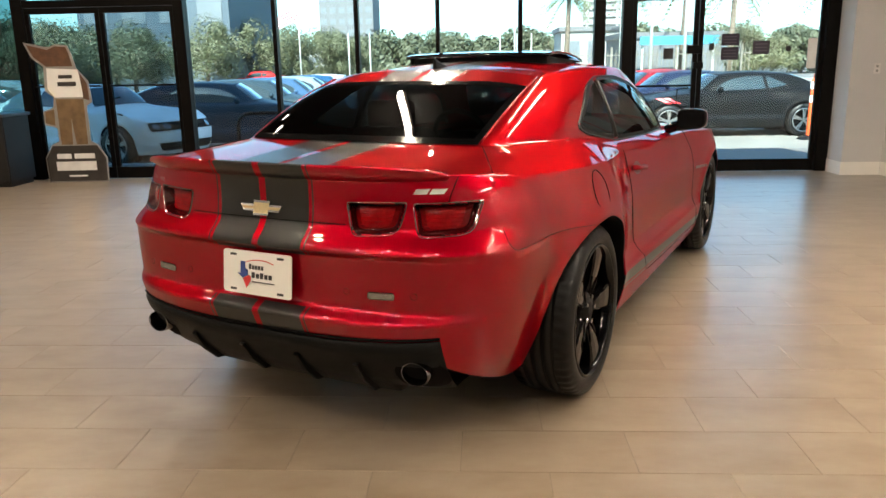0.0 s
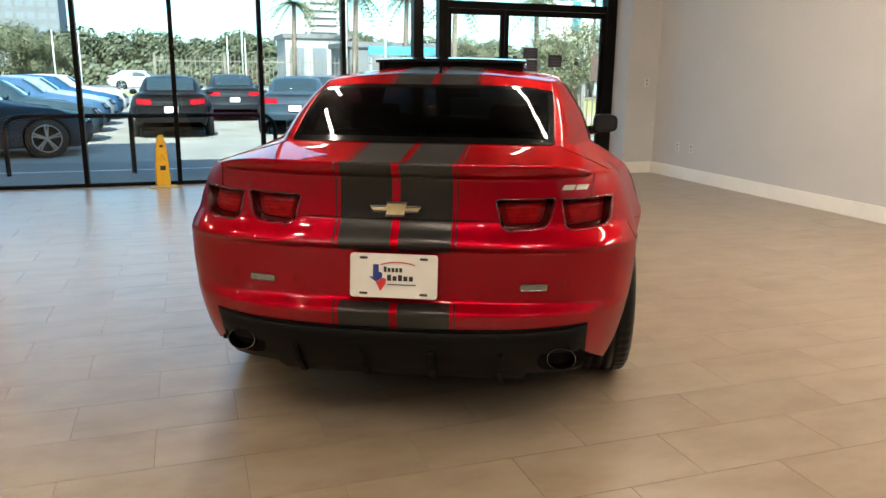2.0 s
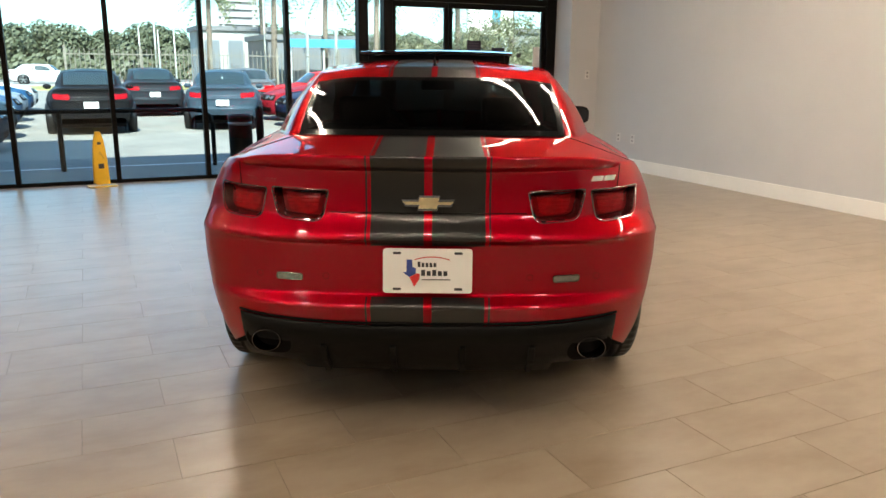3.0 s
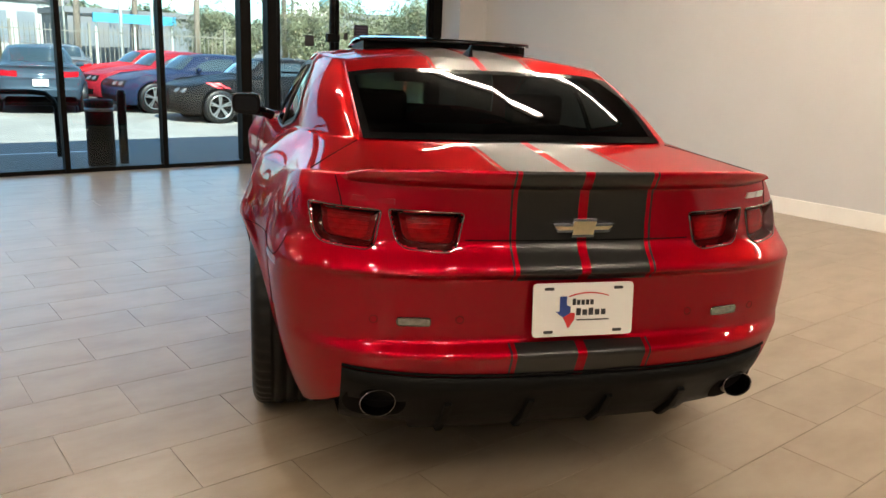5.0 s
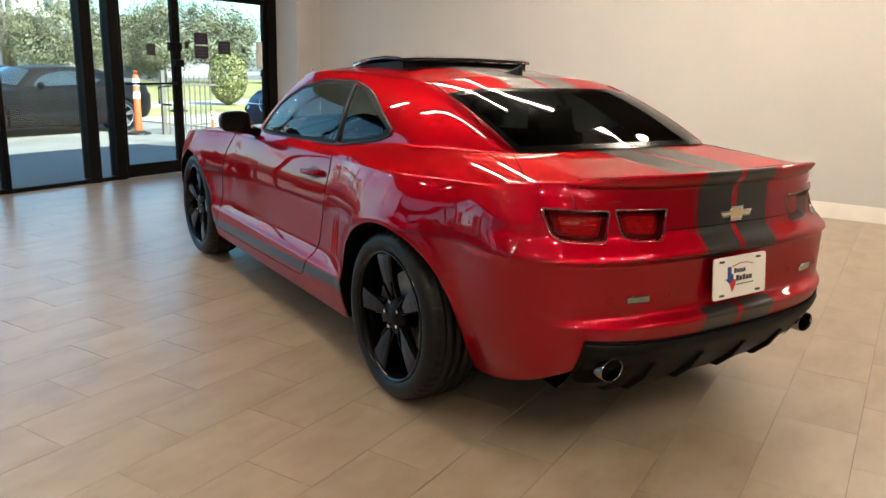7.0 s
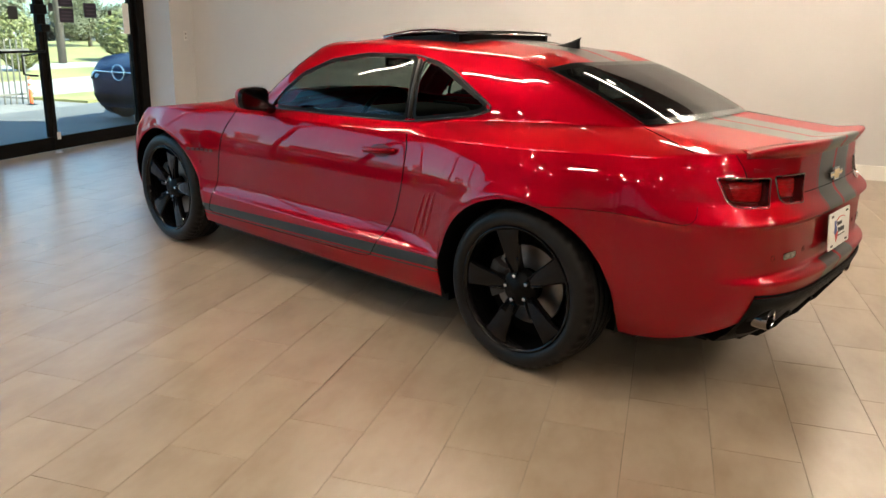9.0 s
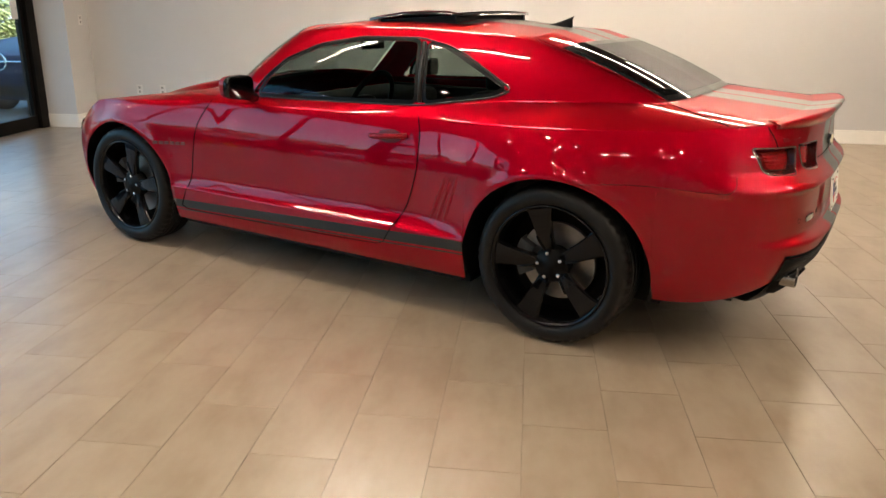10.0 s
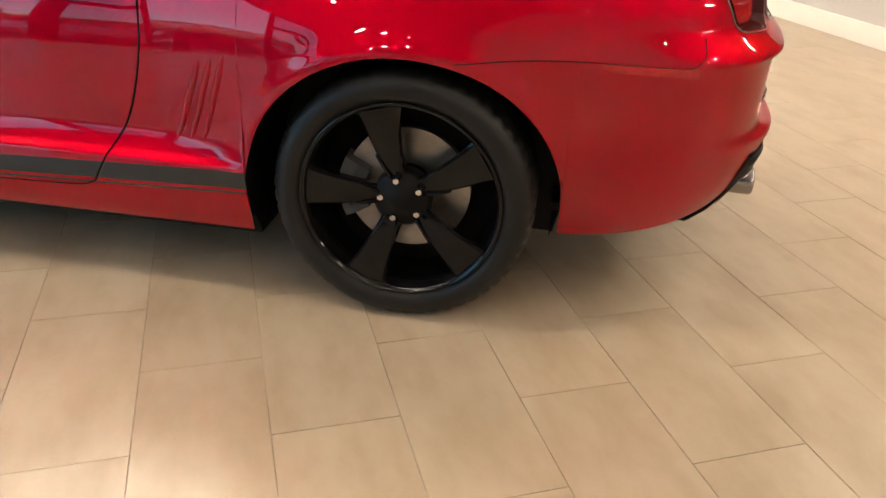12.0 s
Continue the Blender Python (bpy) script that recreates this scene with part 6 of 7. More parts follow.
def parked_car(style, colour, m, label, alloy=True, hashmarks=False):
    t = thing("parked_car", label, "car", "parked cars", m)
    hv, hf = build_shell(24, 14, 16, 26, 0.40, False)
    hv = warp(hv, style)
    v, f = mirrored(hv, hf)
    b = weld_ob("body", v, f, M_OUTPAINT, t)
    b.color = (*colour, 1)

    def glass_patch(name, q0, q1, v0, v1, both):
        p = rear_glass(q0, q1, v0, v1, 0.006, 10, 6)
        p = warp(p, style)
        if both:
            vv, ff = symmetric_sheet(p if q0 == 0 else p[:, ::-1])
        mesh_ob(name, vv, ff, M_OUTGLASS, True, t)

    glass_patch("rear_window", 0, 0.74, 0.05, 0.93, True)
    glass_patch("windscreen", 1.90, 3.0, 0.04, 0.95, True)
    for s in (-1, 1):
        for nm, pts in (("door_window", DOOR_GLASS), ("quarter_window", REAR_GLASS)):
            loop = rounded_poly(pts, 0.02, 2)
            vv, ff = patch(loop, lambda y, z: Vector(warp(np.array(cabin_side(y, z, 0.006, s)), style)), 3)
            mesh_ob(nm, vv, ff, M_OUTGLASS, True, t)
        for yw in (RAX, FAX):
            x = s * 0.86
            vv, ff = lathe([(0.24, -0.10), (0.33, -0.11), (0.35, -0.08), (0.36, 0.0), (0.35, 0.08), (0.24, 0.10)], 28)
            w = mesh_ob("wheel", [(a * s * -1, y_, z_) for a, y_, z_ in vv], ff, M_RUBBER, True, t)
            w.location = (s * 0.845, yw, 0.36)
            rim_m = M_ALLOY if alloy else M_RIM
            vv, ff = lathe([(0.25, 0.09), (0.245, 0.098), (0.235, 0.09), (0.225, 0.02), (0.0, 0.02)], 24)
            mesh_ob("rim", [(a * s, y_, z_) for a, y_, z_ in vv], ff, M_SATIN if alloy else M_RIM, True, w)
            for k in range(5):
                an = k * 2 * math.pi / 5 + 0.3
                bm = bmesh.new()
                for off in (-0.2, 0.2):
                    cyl_bm((s * 0.075, 0, 0), (s * 0.085, 0.235 * math.cos(an + off * 0.6), 0.235 * math.sin(an + off * 0.6)), 0.02, 0.016, 6, bm)
                part("spoke", bm, rim_m, w)
            vv, ff = lathe([(0.25, 0.088), (0.25, 0.102), (0.232, 0.102), (0.232, 0.088)], 24)
            mesh_ob("rim_lip", [(a * s, y_, z_) for a, y_, z_ in vv], ff, rim_m, True, w)
            # flat black disc standing for the shade inside the wheel well
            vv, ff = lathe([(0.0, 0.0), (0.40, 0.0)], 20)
            mesh_ob("wheel_well_shade", [(s * 0.70, y_ + yw, z_ + 0.36) for a, y_, z_ in vv], ff, M_GAP, False, t)
        loop = rounded_poly([(s * 0.42, 0.925), (s * 0.76, 0.935), (s * 0.74, 0.82), (s * 0.42, 0.80)], 0.03, 2)
        mesh_ob("tail_light", *patch(loop, lambda x, z: rear_at(x, z, 0.010), 2), M_LENSCORE, True, t)

        def nose_at(u, z, off=0.008):
            p = flank(u, z)
            return Vector((s * (float(p[0]) + off * 0.4), float(p[1]) + off, z))

        loop = rounded_poly([(2.40, 0.745), (2.999, 0.755), (2.999, 0.615), (2.40, 0.60)], 0.03, 2)
        mesh_ob("grille", *patch(refine(loop, 0.06), nose_at, 4), M_GAP, True, t)
        for u in (2.50, 2.66):
            ring = [Vector((u + 0.055 * math.cos(a), 0.680 + 0.052 * math.sin(a))) for a in np.linspace(0, 2 * math.pi, 15)[:-1]]
            mesh_ob("head_light", *patch(ring, lambda x, z: nose_at(x, z, 0.018), 2), M_OUTLAMP, True, t)
        loop = rounded_poly([(2.50, 0.40), (2.999, 0.42), (2.999, 0.27), (2.56, 0.26)], 0.02, 2)
        mesh_ob("air_intake", *patch(refine(loop, 0.06), nose_at, 4), M_GAP, True, t)
        bm = bmesh.new()
        bmesh.ops.create_uvsphere(bm, u_segments=10, v_segments=6, radius=1.0)
        for vtx in bm.verts:
            vtx.co = (s * 0.95 + vtx.co.x * 0.10, 1.80 + vtx.co.y * 0.06, 1.02 + vtx.co.z * 0.065)
        mr = part("door_mirror", bm, M_OUTPAINT, t, "", True)
        mr.color = (*colour, 1)
        for a_, b_ in (((0.74, 0.94), (0.72, 0.35)), ((2.12, 0.92), (2.3, 0.35))):
            tube_ob("shut_line", [side_at(a_[0] + (b_[0] - a_[0]) * u, a_[1] + (b_[1] - a_[1]) * u, 0.0, s) for u in np.linspace(0, 1, 8)], 0.006, M_GAP, t, 5)
    part("number_plate", box_bm((-0.15, -1.03, 0.62), (0.15, -1.005, 0.76)), M_PLATE, t)
    part("underbody", box_bm((-0.70, -0.6, 0.18), (0.70, 3.4, 0.26)), M_GAP, t)
    if hashmarks:
        for k in range(2):
            loop = rounded_poly([(2.86 + 0.17 * k, 0.86), (2.99 + 0.17 * k, 0.855), (2.74 + 0.17 * k, 0.735), (2.62 + 0.17 * k, 0.74)], 0.01, 2)
            for s in (-1, 1):
                mesh_ob("hash_stripe", *patch(loop, lambda y, z: side_at(y, z, 0.004, s), 3), M_HASH, True, t, "red hash stripe")
    return t


def recolour(t, colour, label):
    for o in t.children:
        if o.data and o.data.materials and o.data.materials[0] == M_OUTPAINT:
            o.color = (*colour, 1)
    t["label"] = label
    return t


def car_at(x, y, heading):
    """A pose for a car whose middle of the wheelbase stands at x, y; heading in degrees from +y, to the left."""
    return pose(x, y, lot_z(y), 0, 0, heading) @ pose(0, -1.43, 0)


parked_car("coupe", (0.006, 0.007, 0.008), car_at(5.85, 14.3, 90), "dark grey parked coupe with red fender stripes", True, True)
navy = parked_car("coupe", (0.012, 0.02, 0.045), car_at(5.35, 16.9, 90), "navy blue parked coupe beside the others")
recolour(copy_thing(navy, car_at(5.45, 19.5, 90)), (0.20, 0.012, 0.02), "maroon parked coupe in the row")
recolour(copy_thing(navy, car_at(5.75, 22.1, 90)), (0.42, 0.012, 0.012), "bright red parked coupe in the row")
sedan = parked_car("sedan", (0.010, 0.010, 0.011), car_at(-1.35, 17.95, 0), "black parked sedan seen from behind")
recolour(copy_thing(sedan, car_at(1.95, 18.3, -10)), (0.035, 0.055, 0.075), "slate blue parked sedan seen from behind")
recolour(copy_thing(sedan, car_at(0.45, 24.0, 0)), (0.02, 0.025, 0.03), "dark parked sedan in the second row")
recolour(copy_thing(sedan, car_at(3.75, 24.6, -8)), (0.10, 0.11, 0.12), "grey parked sedan in the second row")
recolour(copy_thing(navy, car_at(-6.9, 10.9, -112)), (0.78, 0.78, 0.78), "white parked muscle car facing the walk")
HEAD = -76
for k, (x, y, col, lab) in enumerate(((-5.05, 12.55, (0.02, 0.035, 0.05), "dark blue parked coupe in the row"), (-5.1, 15.3, (0.03, 0.05, 0.065), "steel blue parked coupe in the row"),
                                      (-5.15, 18.0, (0.05, 0.10, 0.18), "blue parked coupe in the row"), (-5.2, 20.7, (0.20, 0.24, 0.28), "silver parked coupe in the row"),
                                      (-5.2, 23.4, (0.02, 0.07, 0.15), "bright blue parked coupe in the row"), (-5.2, 26.1, (0.45, 0.45, 0.44), "white parked coupe in the row"))):
    recolour(copy_thing(navy, car_at(x, y, HEAD)), col, lab)
recolour(copy_thing(sedan, car_at(-11.2, 13.4, HEAD)), (0.12, 0.16, 0.19), "grey blue parked sedan by the side door")
recolour(copy_thing(sedan, car_at(-11.6, 16.2, HEAD)), (0.28, 0.32, 0.36), "pale parked sedan by the side door")
suv = parked_car("tall", (0.008, 0.018, 0.045), car_at(8.0, 7.42, 86), "dark blue parked crossover near the entrance", False)
chrome = [(float(p[0]), float(p[1]) + 0.03, 0.73) for p in (flank(u, 0.69) for u in np.linspace(2.55, 3.0, 10))]
tube_ob("grille_bar", [(x * 0.97, y, z) for x, y, z in chrome] + [(-x * 0.97, y, z) for x, y, z in chrome[::-1]], 0.014, M_CHROME, suv, 6, label="chrome grille bar")
nose_y = chrome[-1][1] + 0.03
tube_ob("grille_ring", [(0.11 * math.cos(a), nose_y, 0.73 + 0.11 * math.sin(a)) for a in np.linspace(0, 2 * math.pi, 19)[:-1]], 0.012, M_CHROME, suv, 6, True, "round chrome ring on the grille")
recolour(copy_thing(suv, car_at(47.3, 43.0, 60)), (0.30, 0.30, 0.30), "grey distant parked crossover")
recolour(copy_thing(suv, car_at(44.6, 43.6, 75)), (0.03, 0.03, 0.035), "black distant parked crossover")
recolour(copy_thing(sedan, car_at(-18, 60, 88)), (0.35, 0.02, 0.02), "red car on the distant road")
recolour(copy_thing(sedan, car_at(-4, 61, -90)), (0.45, 0.45, 0.45), "white car on the distant road")


# ---------------------------------------------------------------- trees, palms, hedge
def make_tree(seed, h, spread, mat, leaf=0.55, count=900, label="broad-leaved tree with an uneven green crown"):
    rnd = random.Random(seed)
    t = thing("tree", label, "tree", "trees")
    bm = bmesh.new()
    cyl_bm((0, 0, -0.1), (0.1, 0, h * 0.45), 0.045 * h ** 0.75, 0.03 * h ** 0.7, 9, bm)
    clumps = []
    for k in range(22):
        a, r = rnd.uniform(0, 6.283), rnd.uniform(0.10, 0.78) ** 0.8 * spread
        f = 1 - (r / spread) ** 2
        c = Vector((r * math.cos(a), r * math.sin(a), h * rnd.uniform(0.26, 0.50 + 0.42 * f)))
        clumps.append((c, rnd.uniform(0.20, 0.40) * spread))
        if k % 2 == 0:
            cyl_bm((0.08, 0, h * rnd.uniform(0.2, 0.4)), c, 0.016 * h ** 0.7, 0.006 * h ** 0.7, 6, bm)
    part("trunk", bm, M_BARK, t, "", True)
    vv, ff = [], []
    for k in range(count):
        c, r = clumps[k % len(clumps)]
        d = Vector((rnd.gauss(0, 1), rnd.gauss(0, 1), rnd.gauss(0, 0.8))).normalized()
        p = c + d * r * rnd.uniform(0.62, 1.04)
        n = (d + Vector((rnd.gauss(0, 0.28), rnd.gauss(0, 0.28), rnd.gauss(0.15, 0.28)))).normalized()
        a = n.orthogonal().normalized()
        b = n.cross(a)
        s = leaf * rnd.uniform(0.5, 1.2)
        i = len(vv)
        vv += [p - a * s, p - b * s * 0.6 + n * s * 0.1, p + a * s, p + b * s * 0.6]
        ff.append((i, i + 1, i + 2, i + 3))
    mesh_ob("crown", vv, ff, mat, False, t)
    return t


def make_palm(seed, h):
    rnd = random.Random(seed)
    t = thing("palm_tree", "tall palm with a shaggy crown of fronds", "palm", "palms")
    part("trunk", cyl_bm((0, 0, -0.1), (0.2, 0, h), 0.20, 0.15, 10), M_BARK, t, "", True)
    vv, ff = [], []
    for k in range(46):
        a = rnd.uniform(0, 6.283)
        up = rnd.uniform(-0.9, 0.9)
        L = rnd.uniform(1.3, 2.0)
        pts = []
        for s in np.linspace(0, 1, 6):
            rr = L * s * math.cos(up * 0.7)
            zz = L * s * math.sin(up) - 0.9 * s * s
            pts.append((rr, zz))
        for (r0, z0), (r1, z1) in zip(pts[:-1], pts[1:]):
            for side in (-1, 1):
                for q_ in (0.25, 0.75):
                    rm, zm = r0 + (r1 - r0) * q_, z0 + (z1 - z0) * q_
                    w = 0.34 * (1 - 0.5 * rm / L)
                    base = Vector((rm * math.cos(a) + 0.2, rm * math.sin(a), h + zm))
                    nx = Vector((-math.sin(a), math.cos(a), 0)) * side
                    fw = Vector((math.cos(a), math.sin(a), 0)) * 0.14
                    i = len(vv)
                    vv += [base, base + nx * w + fw + Vector((0, 0, -0.16)), base + fw * 0.8]
                    ff.append((i, i + 1, i + 2))
    mesh_ob("crown", vv, ff, M_PALM, False, t)
    return t


rnd = random.Random(5)
t_a = make_tree(1, 7.5, 5.0, M_FARLEAF, 0.30, 9000)
t_b = make_tree(2, 6.5, 5.8, M_FARLEAF, 0.30, 9000)
t_a.matrix_basis = pose(-46, 96, LOT_Z)
t_b.matrix_basis = pose(-38, 100, LOT_Z)
for k in range(40):
    x = -75 + k * 3.9 + rnd.uniform(-1.9, 1.9)
    src = (t_a, t_b)[k % 2]
    sc = rnd.uniform(0.38, 0.86)
    copy_thing(src, pose(x, 98 + rnd.uniform(-10, 22), LOT_Z, 0, 0, rnd.uniform(0, 360)) @ Matrix.Scale(sc, 4))
t_c = make_tree(3, 6.0, 3.6, M_PALELEAF, 0.10, 12000, "green tree beyond the fence, leaves paled for sunlight")
t_c.matrix_basis = pose(20, 36, LOT_Z) @ Matrix.Scale(0.8, 4)
for x, y, sc in ((24, 33, 1.0), (30, 36, 1.1), (35, 33, 0.9), (26, 40, 0.9), (33, 46, 1.0), (44, 40, 1.0), (15, 40, 0.8), (52, 34, 1.2)):
    copy_thing(t_c, pose(x, y, LOT_Z, 0, 0, 40 * x) @ Matrix.Scale(sc, 4))
t_d = make_tree(4, 5.6, 3.4, M_LEAF, 0.085, 16000, "dense green tree near the side door")
t_d.matrix_basis = pose(-30, 54, LOT_Z)
for x, y, sc in ((-24, 48, 1.15), (-21, 57, 1.3), (-35, 50, 1.4), (-27, 46, 1.0), (-41, 55, 1.5), (-17.5, 66, 1.4), (-13.0, 72, 1.3), (-33.5, 45, 1.0), (-27, 42, 1.2), (-31, 44, 1.25), (-23.5, 41, 1.1), (-36, 42, 1.3), (-21, 44, 1.05)):
    copy_thing(t_d, pose(x, y, LOT_Z, 0, 0, 70 * x) @ Matrix.Scale(sc * 0.85, 4))
p_a = make_palm(7, 6.2)
p_a.matrix_basis = pose(9.0, 44, LOT_Z)
for x, y, sc in ((13.6, 49, 1.05), (13.0, 37, 0.85), (18.5, 38, 0.9), (21, 42, 1.1), (6.4, 52, 1.0), (26, 45, 1.2), (11.5, 58, 1.35)):
    copy_thing(p_a, pose(x, y, LOT_Z, 0, 0, 50 * x) @ Matrix.Scale(sc, 4))

hedge = thing("bush", "rounded yellow-green clipped bush on the lawn", "bush", m=pose(15.4, 18.9, LOT_Z + 0.06) @ Matrix.Scale(1.22, 4))
rb = random.Random(9)
vv, ff = [], []
for k in range(2600):
    d = Vector((rb.gauss(0, 1), rb.gauss(0, 1), rb.gauss(0, 1))).normalized()
    p = Vector((d.x * 0.52, d.y * 0.52, 0.76 + d.z * 0.72)) * rb.uniform(0.82, 1.03)
    n = (d + Vector((rb.gauss(0, 0.5), rb.gauss(0, 0.5), rb.gauss(0, 0.5)))).normalized()
    a = n.orthogonal().normalized() * 0.045
    b = n.cross(a) * 0.6
    i = len(vv)
    vv += [p - a, p - b, p + a, p + b]
    ff.append((i, i + 1, i + 2, i + 3))
mesh_ob("foliage", vv, ff, M_HEDGE, False, hedge)
bm = bmesh.new()
cyl_bm((0, 0, -0.05), (0, 0, 0.6), 0.09, 0.05, 8, bm)
part("stem", bm, M_BARK, hedge)
copy_thing(hedge, pose(23.0, 20.6, LOT_Z, 0, 0, 70) @ Matrix.Diagonal((2.2, 2.2, 1.15, 1)))

# clipped hedge along the far side of the lot
fh = thing("hedge", "long low dark green hedge beyond the car park", "hedge", m=pose(-30.0, 78.0, LOT_Z))
rb = random.Random(12)
vv, ff = [], []
for k in range(9000):
    p = Vector((rb.uniform(-45, 55), rb.uniform(-0.5, 0.5), abs(rb.gauss(0.9, 0.6)) + 0.1))
    n = Vector((rb.gauss(0, 0.5), -1 + rb.gauss(0, 0.4), rb.gauss(0.4, 0.5))).normalized()
    a = n.orthogonal().normalized() * rb.uniform(0.2, 0.4)
    b = n.cross(a) * 0.6
    i = len(vv)
    vv += [p - a, p - b, p + a, p + b]
    ff.append((i, i + 1, i + 2, i + 3))
mesh_ob("foliage", vv, ff, M_FARLEAF, False, fh)

# ---------------------------------------------------------------- fence, poles, far buildings
def bar_fence(x0, x1, y, h, step, m):
    t = thing("fence", "weathered metal bar fence behind the car park", "fence", "fences", m)
    n = int((x1 - x0) / step)
    bm = cyl_bm((0, 0, 0.0), (0, 0, h), 0.016, n=6)
    me_ob = part("bar", bm, M_FENCE, t)
    me_ob.location = (x0, 0, 0)
    for k in range(1, n):
        o = new("bar", me_ob.data)
        o.parent, o.location = t, (x0 + k * step, 0, 0)
    for z in (0.2, h - 0.2):
        part("rail", box_bm((x0, -0.02, z - 0.02), (x1, 0.02, z + 0.02)), M_FENCE, t)
    k = x0
    while k <= x1:
        part("fence_post", box_bm((k - 0.04, -0.04, 0), (k + 0.04, 0.04, h + 0.1)), M_FENCE, t)
        k += 2.5
    return t


bar_fence(-2.0, 11.0, 0, 2.1, 0.16, pose(0, 27.5, LOT_Z))
bar_fence(0.0, 1.25, 0, 1.25, 0.125, pose(7.5, 12.30, LOT_Z, 0, 0, -10))


def pole(x, y, h, r=0.09, arm=False, label="slender pale light pole"):
    t = thing("light_pole", label, "pole", "light poles", pose(x, y, LOT_Z))
    part("shaft", cyl_bm((0, 0, 0), (0, 0, h), r, r * 0.6, 10), M_POLE, t, "", True)
    part("base", cyl_bm((0, 0, 0), (0, 0, 0.6), r * 2.2, n=12), M_CONC, t)
    if h > 4:
        part("lamp_head", box_bm((-0.5, -0.15, h - 0.05), (0.5, 0.15, h + 0.1)), M_POLE, t, "", False, 0.03)
    return t


for x, y, h in ((-7.9, 46, 3.7), (-6.55, 46, 3.7), (1.65, 46, 3.6), (2.7, 46, 3.5), (3.6, 46, 3.5), (8.2, 33, 8.5), (10.5, 36, 8)):
    pole(x, y, h, 0.05 if h < 4 else 0.08)


def flag_pole(x, y, h):
    t = thing("flag_pole", "tall pole with a faded hanging flag", "flag", "flags", pose(x, y, LOT_Z))
    part("shaft", cyl_bm((0, 0, 0), (0, 0, h), 0.07, 0.04, 8), M_POLE, t, "", True)
    def cloth(i, j, off=0.0):
        return (-0.05 - 0.26 * i, 0.12 * math.sin(i * 1.3) + off, h - 0.15 - 0.12 * i - 0.95 * j)

    fl = mesh_ob("flag", [cloth(i, j) for j in (0, 1) for i in range(8)], grid_faces(2, 8), M_FLAG, True, t, "faded red and white flag")
    for k in range(4):
        mesh_ob("flag_stripe", [cloth(i, j, -0.01) for j in (0.02 + 0.26 * k, 0.15 + 0.26 * k) for i in range(8)], grid_faces(2, 8), M_FLAGRED, True, fl)
    return t


flag_pole(-14.7, 62, 6.7)
flag_pole(2.6, 47, 7.6)
flag_pole(9.8, 50, 8.6)


def building(name, x, y, w, d, h, wall, label, storeys, bays, ang=0, glass_mat=None):
    t = thing(name, label, "building", "far buildings", pose(x, y, LOT_Z, 0, 0, ang))
    part("walls", box_bm((-w / 2, 0, 0), (w / 2, d, h)), wall, t)
    part("roof", box_bm((-w / 2 - 0.2, -0.2, h), (w / 2 + 0.2, d + 0.2, h + 0.35)), M_FARROOF, t)
    sh, bw = h / storeys, w / bays
    bm = box_bm((-bw * 0.32, -0.06, sh * 0.30), (bw * 0.32, 0.05, sh * 0.82))
    src = part("window", bm, glass_mat or M_FARGLASS, t)
    src.location = (-w / 2 + bw / 2, 0, 0)
    for i in range(storeys):
        for j in range(bays):
            if i + j == 0:
                continue
            o = new("window", src.data)
            o.parent, o.location = t, (-w / 2 + bw * (j + 0.5), 0, sh * i)
    return t


building("office_tower", -44, 260, 18, 18, 40, M_FARROOF, "pale grey office tower in the distance", 11, 6)
building("office_tower", -78, 250, 16, 16, 34, M_FARROOF, "pale concrete tower beyond the trees", 9, 5)
building("warehouse", -27, 62, 13, 14, 8.5, M_BLUEBLD, "blue-grey clad commercial building behind trees", 2, 4)
building("shop_building", 9.6, 60, 5.4, 6, 4.1, M_PALEBLD, "low white shop building across the road", 1, 3)
building("shop_building", 14.0, 50, 8, 7, 3.2, M_FARROOF, "low grey shop building behind the awning", 1, 4)
building("shop_building", -30, 84, 26, 8, 3.4, M_PALEBLD, "long low white building across the road", 1, 8)
building("shop_building", 36, 48, 16, 10, 4.0, M_CONC, "low grey building beyond the trees", 1, 5)
aw = thing("awning", "long blue awning on the low shop", "awning", m=pose(12.2, 44, LOT_Z))
part("fascia", box_bm((-2.3, -0.1, 2.6), (2.3, 0.1, 3.1)), M_SIGNBLUE, aw, "blue fascia")
part("canopy", box_bm((-2.3, 0.1, 2.95), (2.3, 4.0, 3.05)), M_FARROOF, aw)
for x in (-2.1, 0, 2.1):
    part("awning_post", cyl_bm((x, 0.2, 0), (x, 0.2, 2.95), 0.08, n=8), M_POLE, aw)

tw = thing("billboard", "tall white slatted billboard structure", "billboard", m=pose(11.0, 66, LOT_Z))
for s in (-1.3, 1.3):
    part("mast", box_bm((s - 0.12, -0.12, 0), (s + 0.12, 0.12, 11)), M_POLE, tw)
part("backing", box_bm((-1.65, -0.08, 3.4), (1.65, 0.0, 11)), M_FARROOF, tw)
for k in range(13):
    part("slat", box_bm((-1.7, -0.2, 3.0 + 0.62 * k), (1.7, -0.12, 3.40 + 0.62 * k)), M_PALEBLD, tw)
sg = thing("roadside_sign", "white roadside sign with a blue bar", "sign", m=pose(20.5, 38, LOT_Z))
part("sign_board", box_bm((-1.5, -0.1, 3.4), (1.5, 0.1, 5.6)), M_WHITE, sg, "", False, 0.03)
part("blue_bar", box_bm((0.1, -0.14, 3.9), (0.65, -0.1, 5.6)), M_SIGNBLUE, sg, "blue bar")
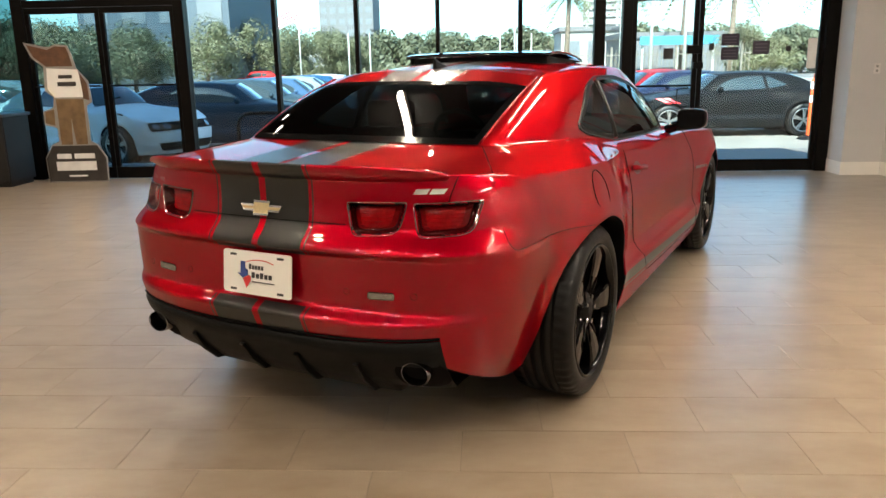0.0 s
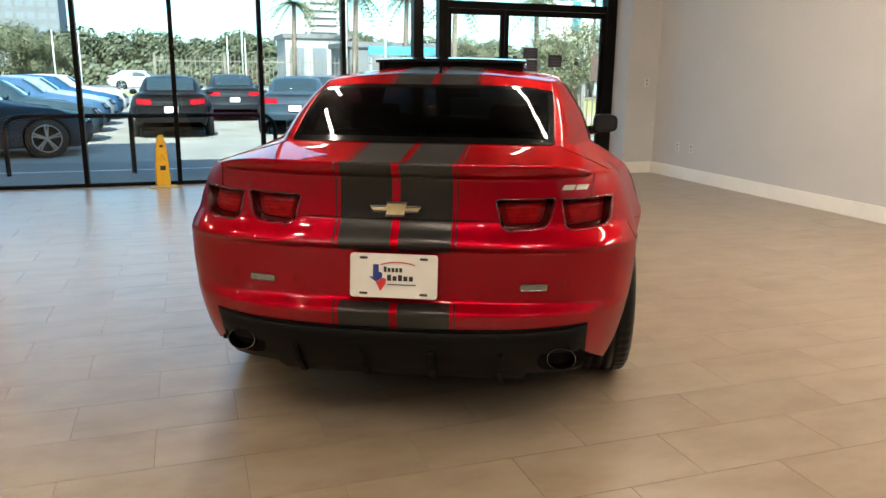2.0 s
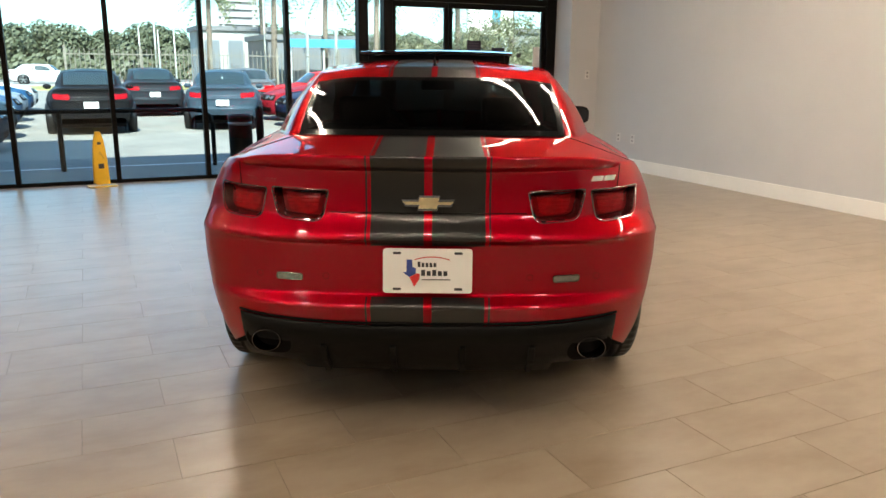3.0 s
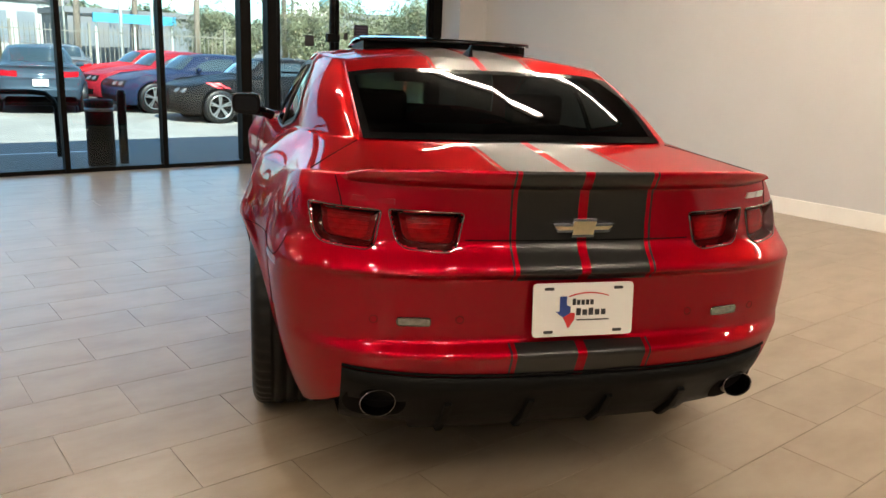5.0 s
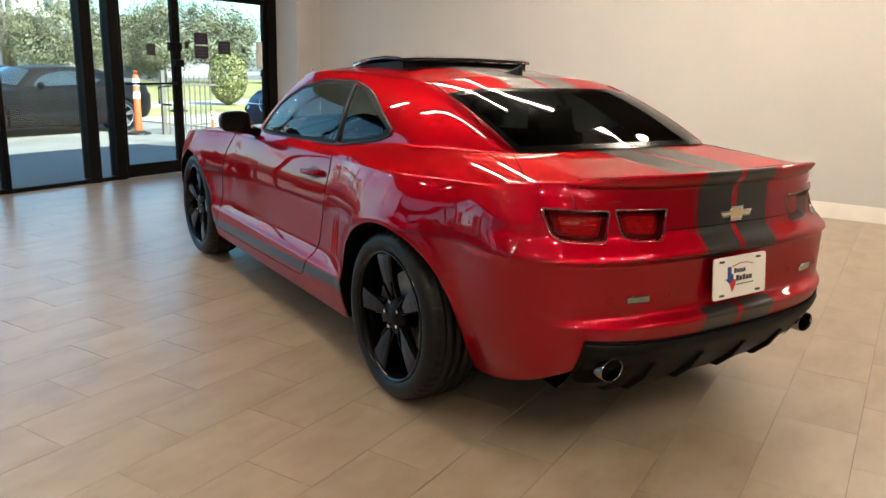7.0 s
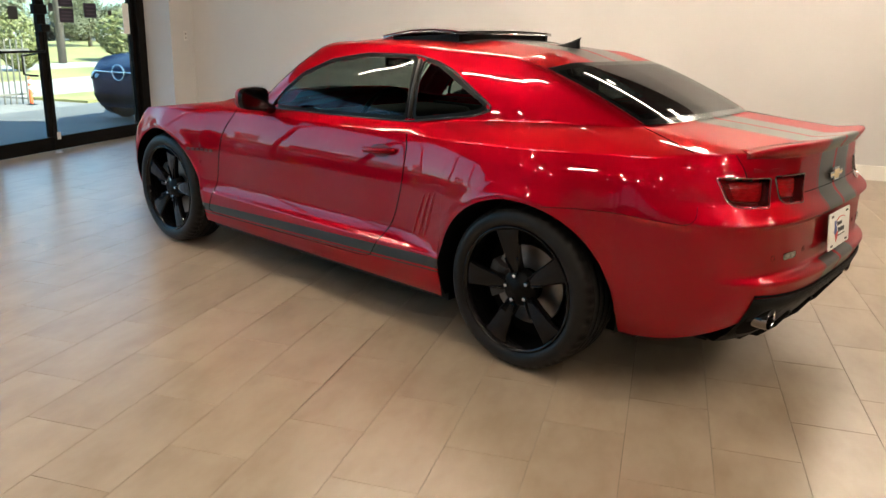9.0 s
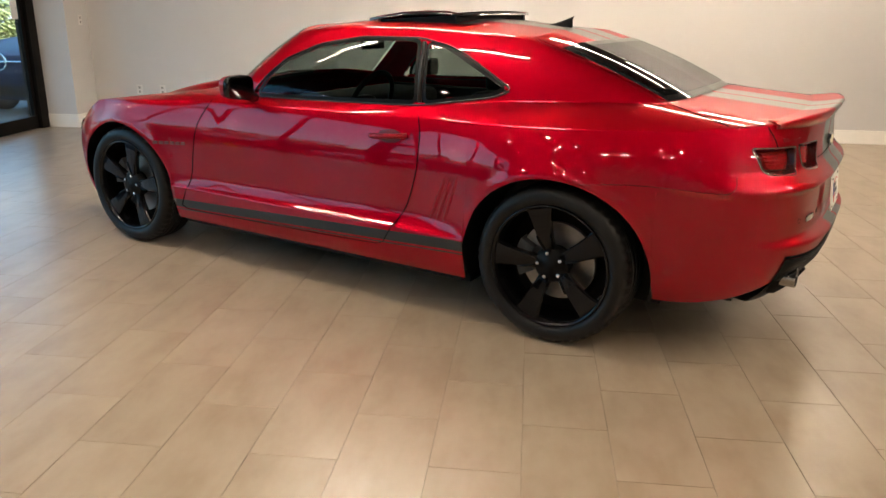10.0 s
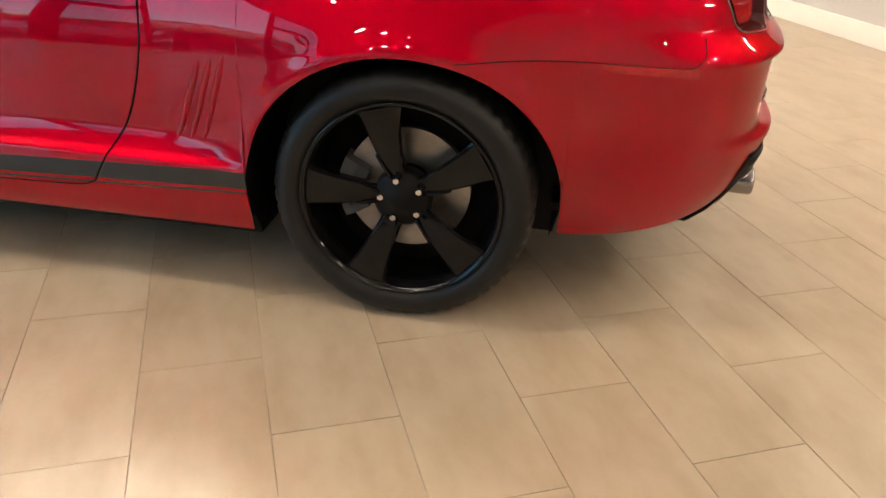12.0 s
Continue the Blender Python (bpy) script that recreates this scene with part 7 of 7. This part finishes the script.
for s in (-1.1, 1.1):
    part("sign_leg", box_bm((s - 0.1, -0.08, 0), (s + 0.1, 0.08, 3.4)), M_POLE, sg)
wp = thing("utility_pole", "brown wooden utility pole on the lawn", "pole", m=pose(20.0, 21.5, LOT_Z))
part("shaft", cyl_bm((0, 0, 0), (0, 0, 8.5), 0.15, 0.11, 10), M_BARK, wp, "", True)
part("cross_arm", box_bm((-0.9, -0.06, 7.6), (0.9, 0.06, 7.75)), M_BARK, wp)


# ---------------------------------------------------------------- floor tiles
TA, TOX, TOY = 0.307, 0.28, 0.165


def tile_mesh():
    bm = box_bm((-TA + 0.0010, -TA / 2 + 0.0010, -0.005), (TA - 0.0010, TA / 2 - 0.0010, 0.0))
    bmesh.ops.delete(bm, geom=[f for f in bm.faces if f.normal.z < -0.5], context="FACES")
    bmesh.ops.bevel(bm, geom=[e for e in bm.edges if all(v.co.z > -0.001 for v in e.verts)], offset=0.0006, segments=1, affect="EDGES")
    me = bpy.data.meshes.new("tile")
    bm.to_mesh(me)
    bm.free()
    me.materials.append(M_TILE)
    return me


TILE = tile_mesh()
spots = []
for row in range(int((YREAR - TOY) / TA) - 1, int((YW - TOY) / TA) + 2):
    y = TOY + (row + 0.5) * TA
    if y + TA / 2 < YREAR or y - TA / 2 > YW:
        continue
    par = row % 2
    for col in range(-34, 19):
        if col % 2 != par:
            continue
        x = TOX + (col + 1) * TA
        if x + TA < XL or x - TA > XR:
            continue
        spots.append((math.hypot(x + 1.2, (y + 0.6) * 1.1), x, y))
spots.sort()
for k, (d, x, y) in enumerate(spots[:300]):
    ob = new("tile", TILE)
    ob.parent = floor
    ob.location = (x, y, 0.0)
tv, tf = [], []
base_v = [v.co.copy() for v in TILE.vertices]
base_f = [tuple(p.vertices) for p in TILE.polygons]
for d, x, y in spots[300:]:
    k = len(tv)
    tv += [(v.x + x, v.y + y, v.z) for v in base_v]
    tf += [tuple(k + i for i in p) for p in base_f]
rest = mesh_ob("tiles", tv, tf, M_TILE, False, floor)
rest["kind"] = "stuff"
